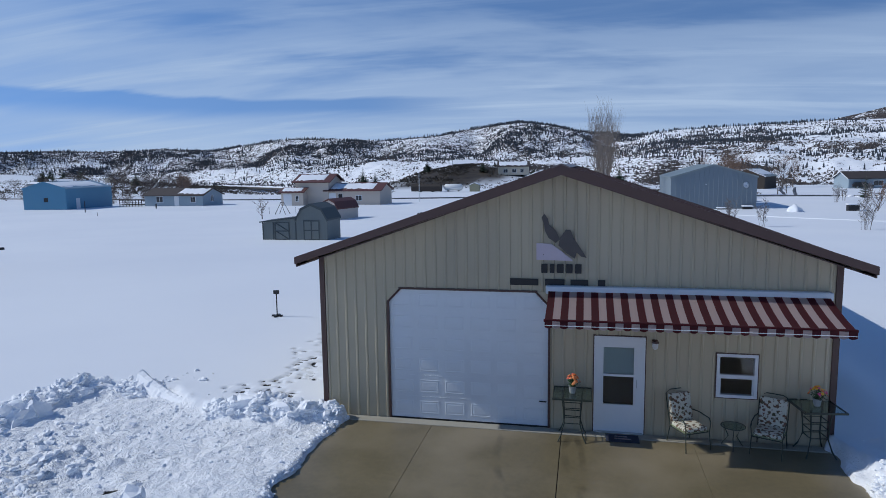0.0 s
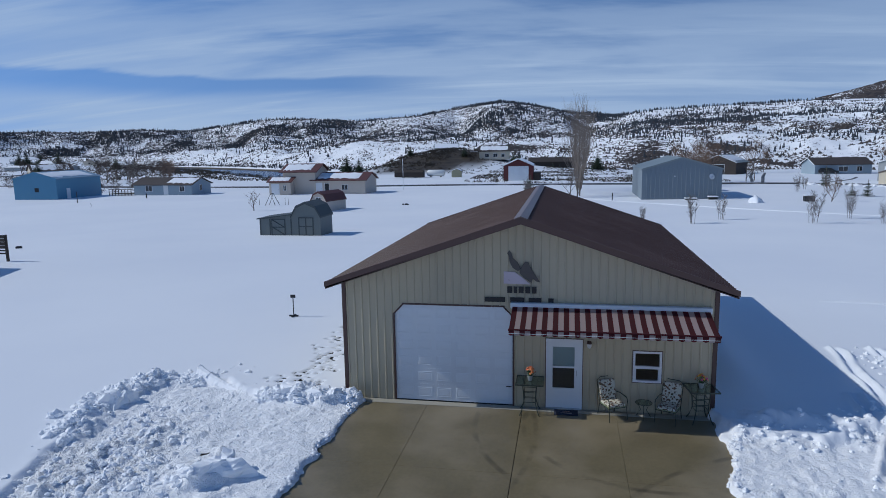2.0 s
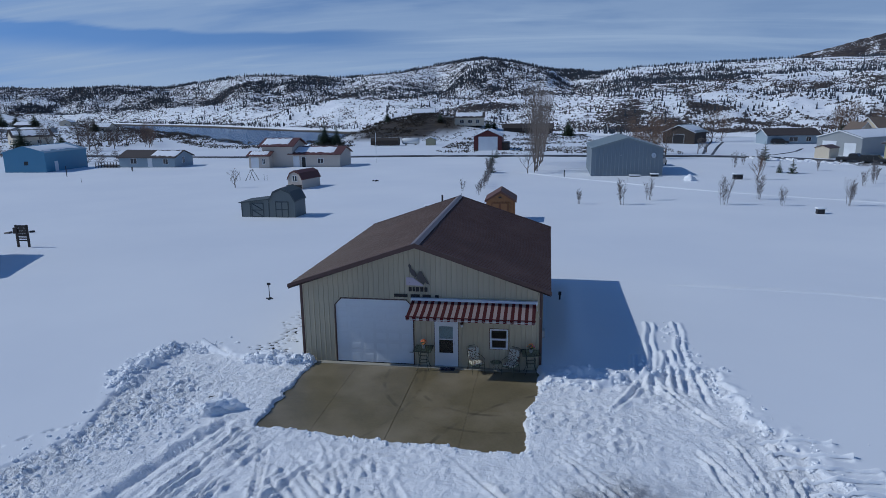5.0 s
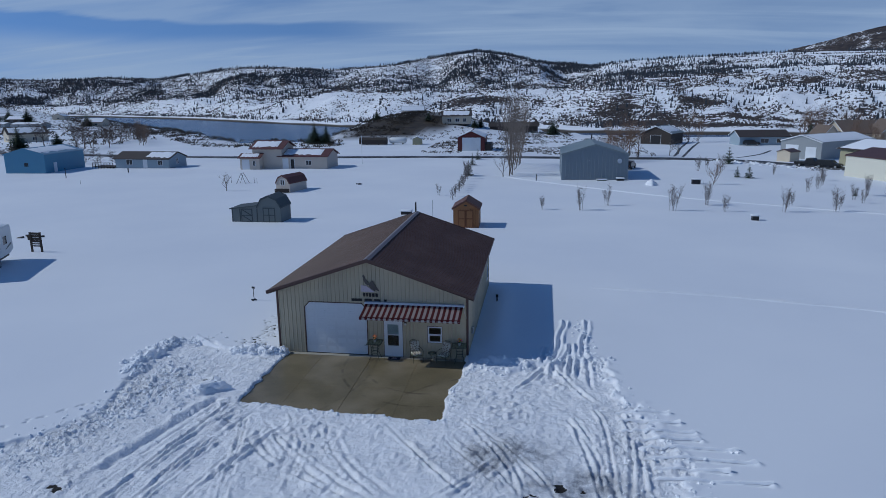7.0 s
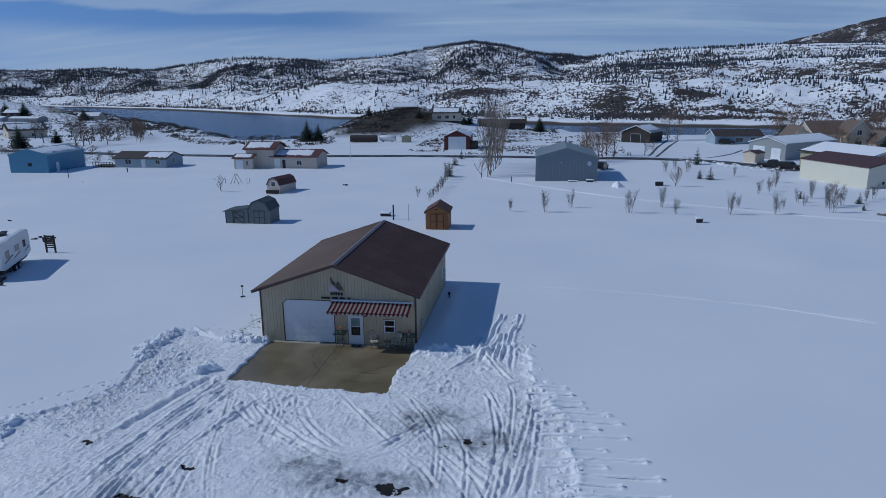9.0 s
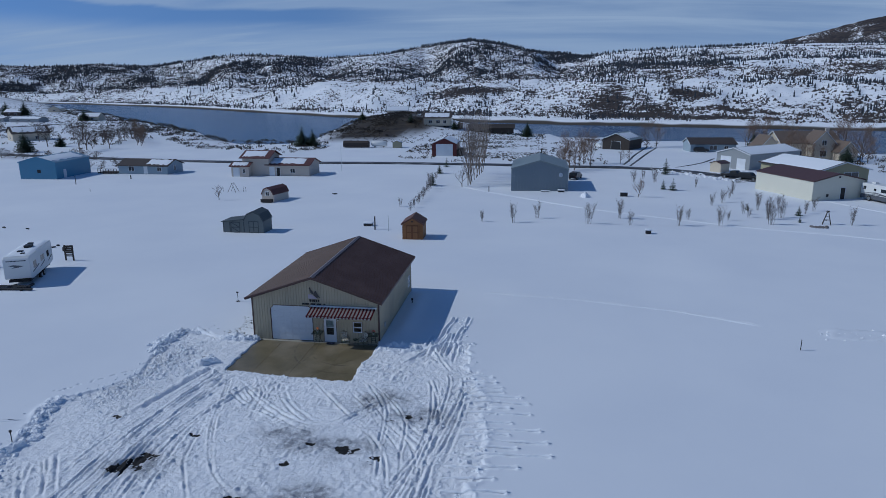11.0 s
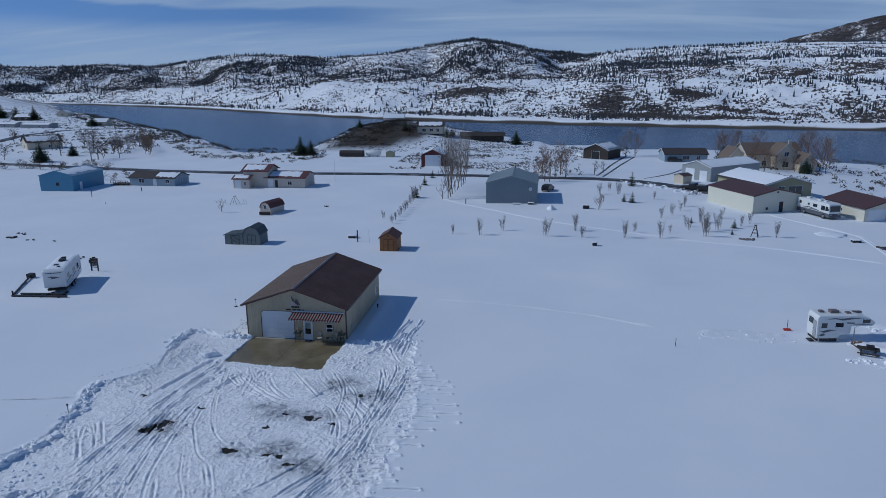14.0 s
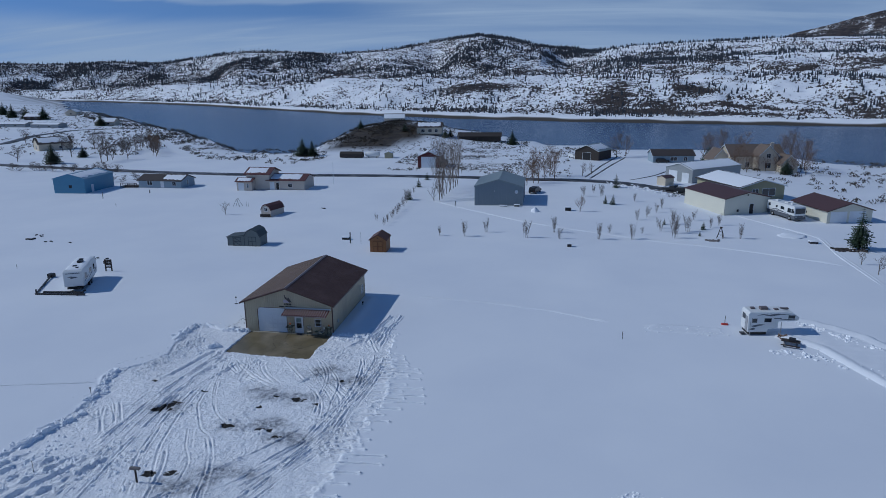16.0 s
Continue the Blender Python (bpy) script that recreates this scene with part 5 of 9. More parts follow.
    b = part("window", boxes((W - 0.07, 11.75, 1.04, W + 0.035, 11.81, 2.1), (W - 0.07, 12.59, 1.04, W + 0.035, 12.65, 2.1), (W - 0.07, 11.81, 2.04, W + 0.035, 12.59, 2.1),
                             (W - 0.07, 11.81, 1.04, W + 0.035, 12.59, 1.10), (W - 0.05, 11.81, 1.55, W + 0.03, 12.59, 1.59)), M["white"], t, "white side window")
    part("pane", boxes((W - 0.02, 11.81, 1.10, W - 0.014, 12.59, 1.55)), M["glass"], b)
    part("pane", boxes((W - 0.01, 11.81, 1.59, W - 0.004, 12.59, 2.04)), M["glass"], b)
    part("meter_box", rbox(W + 0.025, 1.5, 0.92, W + 0.14, 1.8, 1.28, 0.01), M["steel"], t, "grey electric meter box")
    return t


def panel_shape(w, h):
    bm = bmesh.new()
    rings = []
    for gx, dep in ((0.0, 0.0), (0.02, 0.005), (0.04, 0.001), (0.07, 0.005)):
        rings.append([bm.verts.new((x, -dep, z)) for x, z in ((-w / 2 + gx, -h / 2 + gx), (w / 2 - gx, -h / 2 + gx), (w / 2 - gx, h / 2 - gx), (-w / 2 + gx, h / 2 - gx))])
    for r0, r1 in zip(rings, rings[1:]):
        for k in range(4):
            bm.faces.new((r0[k], r0[(k + 1) % 4], r1[(k + 1) % 4], r1[k]))
    bm.faces.new(rings[-1])
    return bm


def storm_door():
    return boxes((6.07, -0.03, 0.03, 6.19, 0.01, 2.0), (6.80, -0.03, 0.03, 6.95, 0.01, 2.0), (6.19, -0.03, 1.84, 6.80, 0.01, 2.0),
                 (6.19, -0.03, 1.22, 6.80, 0.01, 1.27), (6.19, -0.03, 0.03, 6.80, 0.01, 0.62))


make_building()


def make_apron():
    """A poured apron in bays, with open joints."""
    base = boxes((0.0, -7.9, -0.3, 10.85, -0.001, -0.03))
    pad = tagged(new("pavement", as_mesh("pavement", base, M["joint"])), "wet stained concrete apron cast in bays", "concrete apron", kind="structure")
    for x0, x1 in ((0.2, 2.566), (2.571, 5.34), (5.355, 7.946), (7.951, 10.8)):
        for y0, y1 in ((-4.056, -0.32), (-7.85, -4.059)):
            part("bay", rbox(x0, y0, -0.05, x1, y1, 0.0, 0.003, 1), M["concrete"], pad)
    part("curb", rbox(0.1, -0.31, -0.05, 10.75, -0.04, 0.012, 0.01, 1), M["curb"], pad, "pale dry strip of concrete")


make_apron()

# ---- things on and before the front wall ----
AWN_Y, AWN_Z = -1.5, 2.71


def make_awning():
    t = thing("awning", "retractable awning with maroon and cream stripes on the front wall", "awning", pose(0, 0, 0))
    part("cassette", rbox(5.0, -0.21, 2.95, 10.40, -0.03, 3.12, 0.03), M["white"], t, "white awning housing")
    for m_i, mat, name in ((0, M["red_stripe"], "canopy"), (1, M["pale_stripe"], "canopy_stripe")):
        bm = bmesh.new()
        n = 37
        w = 5.28 / n
        for k in range(n):
            if k % 2 != m_i:
                continue
            x0, x1 = 5.06 + k * w, 5.06 + (k + 1) * w
            rows = []
            for i in range(9):
                f = i / 8
                y, z = -0.19 + (AWN_Y + 0.19) * f, 3.02 + (AWN_Z - 3.02) * f - 0.03 * math.sin(math.pi * f)
                rows.append([(x0, y, z), (x1, y, z)])
            for lift in (0, -0.004):
                vs = [[bm.verts.new((p[0], p[1], p[2] + lift)) for p in r] for r in rows]
                for r0, r1 in zip(vs, vs[1:]):
                    bm.faces.new((r0[0], r0[1], r1[1], r1[0]))
            vm = bmesh.new()
            cols = []
            for i in range(7):
                f = i / 6
                x = x0 + (x1 - x0) * f
                drop = 0.125 + 0.025 * math.sin(math.pi * f)
                wave = 0.008 * math.sin(x * 9)
                cols.append((x, AWN_Y - 0.035 + wave, AWN_Z - 0.01, AWN_Z - drop))
            for c0, c1 in zip(cols, cols[1:]):
                for dy in (0, -0.004):
                    vm.faces.new([vm.verts.new(v) for v in ((c0[0], c0[1] + dy, c0[2]), (c1[0], c1[1] + dy, c1[2]), (c1[0], c1[1] + dy, c1[3]), (c0[0], c0[1] + dy, c0[3]))])
            part("valance_flap", vm, mat, t)
        part(name, bm, mat, t)
    part("front_bar", rbox(5.04, AWN_Y - 0.03, AWN_Z - 0.03, 10.36, AWN_Y + 0.03, AWN_Z + 0.022, 0.012), M["red_stripe"], t, "canvas-covered front bar")
    part("trim_cord", tubes([[(5.05, AWN_Y - 0.045, AWN_Z - 0.09), (10.35, AWN_Y - 0.045, AWN_Z - 0.09)]], 0.006, 6), M["white"], t)
    for xa, xb, xc in ((5.7, 7.2, 5.9), (9.7, 8.2, 9.5)):
        part("arm", tubes([[(xa, -0.12, 2.93), (xb, (AWN_Y - 0.1) / 2, (AWN_Z + 2.85) / 2 - 0.08), (xc, AWN_Y + 0.04, AWN_Z - 0.02)]], 0.022, 8), M["white"], t)
    part("crank_strap", tubes([[(10.36, -0.12, 2.96), (10.42, -0.10, 2.6), (10.52, -0.06, 2.35)]], 0.005, 5), M["white"], t)


make_awning()


def make_wall_art():
    t = thing("wall_sign", "dark metal cut-out with plain bars above the garage door", "sign")
    plate = bmesh.new()
    prism(plate, [(4.80, 3.64), (5.55, 3.63), (5.35, 3.80), (5.10, 3.98), (4.80, 3.99)], -0.045, -0.03)
    part("plate", plate, material("pale_plate", (0.50, 0.44, 0.50), 0.4, 0.3, 0.1, 2), t, "pale pinkish metal plate")
    art = bmesh.new()
    prism(art, [(4.90, 4.52), (4.96, 4.60), (5.03, 4.50), (5.06, 4.38), (5.20, 4.25), (5.28, 4.08), (5.20, 4.0), (5.05, 4.10), (4.97, 4.25), (4.95, 4.40)], -0.065, -0.05)
    prism(art, [(5.28, 4.10), (5.40, 4.28), (5.50, 4.26), (5.55, 4.12), (5.68, 3.92), (5.82, 3.70), (5.72, 3.72), (5.62, 3.80), (5.58, 3.68), (5.40, 3.80), (5.25, 3.95)], -0.066, -0.051)
    part("cut_out", art, material("rusty_dark_steel", (0.10, 0.09, 0.085), 0.5, 0.4, 0.35, 4, 0.2), t, "dark patinated steel shape")
    for x0, x1, z0, z1 in ((4.90, 5.03, 3.37, 3.56), (5.08, 5.17, 3.37, 3.56), (5.22, 5.36, 3.37, 3.56), (5.41, 5.54, 3.37, 3.56), (5.59, 5.72, 3.37, 3.56),
                           (4.25, 4.84, 3.10, 3.24), (4.98, 5.38, 3.10, 3.24), (5.50, 5.86, 3.10, 3.24), (6.05, 6.20, 3.10, 3.24)):
        part("bar", rbox(x0, -0.055, z0, x1, -0.035, z1, 0.004, 1), M["black"], t)
    for x, z in ((5.0, 4.3), (5.5, 4.0), (4.95, 3.75)):
        part("stand_off", tubes([[(x, -0.055, z), (x, -0.0, z)]], 0.012, 6), M["black"], t)


make_wall_art()


def make_wall_lamp():
    t = thing("wall_lamp", "small bronze jelly-jar lamp beside the entrance door", "lamp", pose(7.20, -0.02, 1.97))
    part("back_plate", rbox(-0.055, -0.02, -0.07, 0.055, 0.0, 0.07, 0.01), M["brown"], t)
    part("hood", lathe([(0.02, 0.06), (0.07, 0.05), (0.075, 0.02), (0.0, 0.02)], 14, 0, -0.10), M["brown"], t)
    part("jar", lathe([(0.055, 0.02), (0.06, -0.04), (0.045, -0.10), (0.01, -0.12)], 14, 0, -0.10), material("frosted_jar", (0.6, 0.6, 0.58), 0.3), t)


make_wall_lamp()
iron = material("dark_green_iron", (0.052, 0.062, 0.048), 0.5, 0.3, 0.25, 6)


def make_bar_table():
    t = thing("bar_table", "tall dark metal patio table with a glass top", "table", pose(5.57, -0.42, 0), "patio tables")
    part("tabletop", rbox(-0.37, -0.37, 0.93, 0.37, 0.37, 0.945, 0.005), M["tinted"], t, "smoked glass top")
    part("top_rim", boxes((-0.39, -0.39, 0.915, 0.39, -0.365, 0.95), (-0.39, 0.365, 0.915, 0.39, 0.39, 0.95), (-0.39, -0.365, 0.915, -0.365, 0.365, 0.95), (0.365, -0.365, 0.915, 0.39, 0.365, 0.95)), iron, t)
    for sx in (-1, 1):
        for sy in (-1, 1):
            part("leg", tubes([[(sx * 0.2, sy * 0.2, 0.92), (sx * 0.17, sy * 0.17, 0.6), (sx * 0.16, sy * 0.16, 0.35), (sx * 0.22, sy * 0.22, 0.12), (sx * 0.28, sy * 0.28, 0.0)]], 0.014, 7), iron, t)
    for z in (0.36, 0.52, 0.68):
        s = 0.165
        part("stretcher", tubes([[(-s, -s, z), (s, -s, z)], [(s, -s, z), (s, s, z)], [(s, s, z), (-s, s, z)], [(-s, s, z), (-s, -s, z)]], 0.009, 6), iron, t)
    return t


table_1 = make_bar_table()
copy_thing(table_1, pose(10.16, -0.36, 0, 0, 0, 8))


def floral():
    m = bpy.data.materials.new("floral_cushion")
    m.use_nodes = True
    n, l = m.node_tree.nodes, m.node_tree.links
    b = n["Principled BSDF"]
    b.inputs["Roughness"].default_value = 0.9
    tcd, v, nz, mx, mp = (n.new(k) for k in ("ShaderNodeTexCoord", "ShaderNodeTexVoronoi", "ShaderNodeTexNoise", "ShaderNodeMix", "ShaderNodeMapRange"))
    l.new(tcd.outputs["Object"], v.inputs["Vector"])
    l.new(tcd.outputs["Object"], nz.inputs["Vector"])
    v.inputs["Scale"].default_value, nz.inputs["Scale"].default_value, nz.inputs["Detail"].default_value = 13, 16, 4
    mp.inputs[1].default_value, mp.inputs[2].default_value = 0.50, 0.56
    l.new(nz.outputs["Fac"], mp.inputs[0])
    hue = n.new("ShaderNodeMix")
    hue.data_type = mx.data_type = "RGBA"
    l.new(v.outputs["Distance"], hue.inputs[0])
    hue.inputs[6].default_value, hue.inputs[7].default_value = (0.05, 0.07, 0.03, 1), (0.20, 0.09, 0.06, 1)
    l.new(mp.outputs[0], mx.inputs[0])
    mx.inputs[6].default_value = (0.58, 0.56, 0.46, 1)
    l.new(hue.outputs[2], mx.inputs[7])
    l.new(mx.outputs[2], b.inputs["Base Color"])
    return m


def make_chair():
    t = thing("patio_chair", "metal patio armchair with a floral cushion", "chair", pose(7.85, -0.42, 0, 0, 0, 28), "patio chairs")
    cloth, green = floral(), material("sage_green_piping", (0.22, 0.26, 0.14), 0.9)
    back = Matrix.Translation((0, 0.22, 0.44)) @ pose(0, 0, 0, -14)
    part("seat_cushion", rbox(-0.25, -0.26, 0.36, 0.25, 0.24, 0.46, 0.045, 3), cloth, t, "floral seat cushion", True)
    part("back_cushion", rbox(-0.25, -0.04, 0.0, 0.25, 0.05, 0.56, 0.042, 3, back), cloth, t, "floral back cushion", True)
    part("piping", tubes([[(-0.25, -0.25, 0.38), (0.25, -0.25, 0.38), (0.25, 0.23, 0.38), (-0.25, 0.23, 0.38), (-0.25, -0.25, 0.38)]], 0.012, 6), green, t)
    part("seat_frame", tubes([[(-0.26, -0.25, 0.35), (0.26, -0.25, 0.35), (0.26, 0.25, 0.35), (-0.26, 0.25, 0.35), (-0.26, -0.25, 0.35)]], 0.011, 7), iron, t)
    part("back_frame", tubes([[(-0.26, 0.25, 0.35), (-0.27, 0.40, 0.98), (-0.15, 0.43, 1.04), (0.15, 0.43, 1.04), (0.27, 0.40, 0.98), (0.26, 0.25, 0.35)]], 0.011, 7), iron, t)
    for s in (-1, 1):
        part("armrest", tubes([[(s * 0.27, 0.31, 0.62), (s * 0.29, 0.1, 0.64), (s * 0.29, -0.22, 0.62), (s * 0.285, -0.28, 0.55)]], 0.012, 8), iron, t)
        part("leg", tubes([[(s * 0.285, -0.28, 0.55), (s * 0.27, -0.27, 0.35), (s * 0.28, -0.31, 0.0)]], 0.011, 7), iron, t)
        part("leg", tubes([[(s * 0.26, 0.25, 0.35), (s * 0.27, 0.33, 0.0)]], 0.011, 7), iron, t)
    return t


chair_1 = make_chair()
copy_thing(chair_1, pose(9.32, -0.46, 0, 0, 0, -24))


def make_side_table():
    t = thing("side_table", "low round glass side table between the patio chairs", "table", pose(8.68, -0.36, 0))
    part("tabletop", lathe([(0.0, 0.44), (0.22, 0.44), (0.225, 0.445), (0.22, 0.45), (0.0, 0.45)], 24), M["tinted"], t, "smoked glass top")
    part("top_rim", tubes([[(0.225 * math.cos(a), 0.225 * math.sin(a), 0.443) for a in (2 * math.pi * k / 24 for k in range(25))]], 0.009, 6), iron, t)
    for k in range(3):
        a = k * 2.094 + 0.4
        part("leg", tubes([[(0.2 * math.cos(a), 0.2 * math.sin(a), 0.43), (0.09 * math.cos(a), 0.09 * math.sin(a), 0.22), (0.23 * math.cos(a), 0.23 * math.sin(a), 0.0)]], 0.010, 6), iron, t)


make_side_table()


def make_flowers(x, y, z, colours, seed, label):
    t = thing("flower_pot", label, "flower pot", pose(x, y, z), "potted flowers")
    part("pot", lathe([(0.05, 0.0), (0.06, 0.02), (0.075, 0.14), (0.082, 0.15), (0.07, 0.152), (0.062, 0.12)], 18), material("speckled_pot", (0.42, 0.42, 0.40), 0.4, 0, 0.5, 8), t, "speckled grey pot", True)
    rnd = random.Random(seed)
    stems = bmesh.new()
    heads = {}
    for k in range(34):
        a, r = rnd.uniform(0, 6.283), rnd.uniform(0.0, 0.17)
        p = Vector((r * math.cos(a), r * math.sin(a), 0.24 + 0.14 * (1 - (r / 0.17) ** 2) + rnd.uniform(-0.03, 0.03)))
        tube(stems, [(p.x * 0.2, p.y * 0.2, 0.12), p], 0.003, 4)
        for leaf in range(2):
            la = rnd.uniform(0, 6.283)
            q = p * 0.8
            q.z = rnd.uniform(0.14, 0.26)
            tip = q + Vector((0.06 * math.cos(la), 0.06 * math.sin(la), 0.01))
            sd = Vector((-math.sin(la), math.cos(la), 0)) * 0.016
            stems.faces.new([stems.verts.new(v) for v in (q, (q + tip) / 2 + sd, tip, (q + tip) / 2 - sd)])
        c = rnd.choice(colours)
        bm = heads.setdefault(c, bmesh.new())
        tilt = Vector((p.x, p.y, 0.12)).normalized()
        u = tilt.orthogonal().normalized()
        v = tilt.cross(u)
        mid = bm.verts.new(p + tilt * 0.012)
        ring = []
        for j in range(14):
            t2 = 2 * math.pi * j / 14
            rr = 0.042 if j % 2 else 0.024
            ring.append(bm.verts.new(p + (u * math.cos(t2) + v * math.sin(t2)) * rr))
        for j in range(14):
            bm.faces.new((mid, ring[j], ring[(j + 1) % 14]))
    part("stems", stems, material("leaf_green", (0.05, 0.10, 0.03), 0.6, 0, 0.3, 4), t)
    for c, bm in heads.items():
        part("blossoms", bm, material("petals", c, 0.7, 0, 0.15, 9), t)


make_flowers(5.57, -0.42, 0.947, [(0.75, 0.20, 0.05), (0.80, 0.30, 0.10), (0.65, 0.12, 0.06)], 4, "pot of orange flowers on the tall table")
make_flowers(10.16, -0.36, 0.947, [(0.80, 0.22, 0.05), (0.85, 0.48, 0.05), (0.75, 0.10, 0.30)], 9, "pot of orange, yellow and pink flowers on a table")


def make_mat():
    t = thing("doormat", "dark navy doormat with pale lettering before the door", "doormat", pose(6.58, -0.32, 0.0))
    part("pad", rbox(-0.33, -0.19, 0.002, 0.33, 0.19, 0.016, 0.005), material("navy_mat", (0.025, 0.03, 0.055), 0.95, 0, 0.3, 12, 0.4, 200), t)
    for x0, y0, x1, y1 in ((-0.12, 0.05, 0.10, 0.09), (-0.16, -0.07, 0.17, -0.02)):
        part("bar", rbox(x0, y0, 0.0165, x1, y1, 0.0185, 0.0008, 1), M["pale_stripe"], t)


make_mat()


# ---- neighbouring houses, barns and sheds ----
def block(t, cx, cy, rot, w, d, eave, rise, wall, roof, over=0.35, openings=(), z=None, snow=0.0, trim=None, gambrel=False, zbase=None, snow_span=(0.06, 0.92)):
    """A gabled block under the thing t; the ridge runs along its own y, the front faces its own -y."""
    z = (gz(cx, cy) if zbase is None else zbase) - 0.15
    m = pose(cx, cy, z, 0, 0, rot)
    inv = t.matrix_world.inverted()
    th = 0.12
    if gambrel:
        outline = [(-w / 2, 0), (w / 2, 0), (w / 2, eave), (w * 0.33, eave + rise * 0.68), (0, eave + rise), (-w * 0.33, eave + rise * 0.68), (-w / 2, eave)]
        tops = [(-w / 2 - 0.06, eave - 0.10), (-w * 0.33, eave + rise * 0.68), (0, eave + rise), (w * 0.33, eave + rise * 0.68), (w / 2 + 0.06, eave - 0.10)]
    else:
        outline = [(-w / 2, 0), (w / 2, 0), (w / 2, eave), (0, eave + rise), (-w / 2, eave)]
        k = rise / (w / 2)
        tops = [(-w / 2 - over, eave - over * k), (0, eave + rise), (w / 2 + over, eave - over * k)]
    for y0 in (-d / 2, d / 2 - th):
        bm = prism(bmesh.new(), outline, y0, y0 + th)
        bmesh.ops.transform(bm, matrix=inv @ m, verts=bm.verts[:])
        part("wall", bm, wall, t)
    for x0 in (-w / 2, w / 2 - th):
        bm = boxes((x0, -d / 2 + th, 0, x0 + th, d / 2 - th, eave))
        bmesh.ops.transform(bm, matrix=inv @ m, verts=bm.verts[:])
        part("wall", bm, wall, t)
    rt = 0.13
    for side in (0, 1):
        pts = tops[: len(tops) // 2 + 1] if side == 0 else tops[len(tops) // 2:]
        up = [(x, zz + 0.015 + rt) for x, zz in pts]
        dn = [(x, zz + 0.015) for x, zz in pts]
        bm = prism(bmesh.new(), dn + up[::-1], -d / 2 - over, d / 2 + over)
        bmesh.ops.transform(bm, matrix=inv @ m, verts=bm.verts[:])
        r = part("roof", bm, roof, t)
        if trim:
            for y0 in (-d / 2 - over - 0.03, d / 2 + over):
                bm = prism(bmesh.new(), [(x, zz - 0.08) for x, zz in dn] + [(x, zz + 0.02) for x, zz in up[::-1]], y0, y0 + 0.03)
                bmesh.ops.transform(bm, matrix=inv @ m, verts=bm.verts[:])
                part("rake_trim", bm, trim, t)
        if snow and (snow >= 1 or side == int(snow * 10) % 2):
            (xa, za), (xb, zb) = up[0], up[-1]
            rnd = random.Random(int(cx * 7 + cy * 3 + side))
            bm = bmesh.new()
            nu, nv = 14, 8
            top, bot = {}, {}
            lo, hi = (0.02, 0.98) if snow >= 1 else snow_span
            for i in range(nu + 1):
                a0, a1 = (0.06, 0.97) if snow >= 1 else (0.12 + rnd.uniform(-0.05, 0.05), 0.80 + rnd.uniform(-0.08, 0.08))
                for j in range(nv + 1):
                    f = a0 + (a1 - a0) * j / nv
                    x, zz = xa + (xb - xa) * f, za + (zb - za) * f
                    y = -d / 2 - over + (d + 2 * over) * (lo + (hi - lo) * i / nu)
                    edge = 0 if i in (0, nu) or j in (0, nv) else 1
                    top[i, j] = bm.verts.new((x, y, zz + 0.01 + 0.11 * edge + rnd.uniform(0, 0.03)))
                    bot[i, j] = bm.verts.new((x, y, zz - 0.004))
            for i in range(nu):
                for j in range(nv):
                    bm.faces.new((top[i, j], top[i + 1, j], top[i + 1, j + 1], top[i, j + 1]))
            bmesh.ops.transform(bm, matrix=inv @ m, verts=bm.verts[:])
            bmesh.ops.delete(bm, geom=list({v for v in bm.verts if not v.link_faces}), context="VERTS")
            part("roof_snow", bm, M["roof_snow"], t, "patch of lying snow", True)
    for face, u, z0, ow, oh, kind in openings:
        fm = {"F": pose(u, -d / 2, z0), "B": pose(u, d / 2, z0, 0, 0, 180), "L": pose(-w / 2, u, z0, 0, 0, -90), "R": pose(w / 2, u, z0, 0, 0, 90)}[face]
        full = inv @ m @ fm
        opening(t, full, ow, oh, kind)


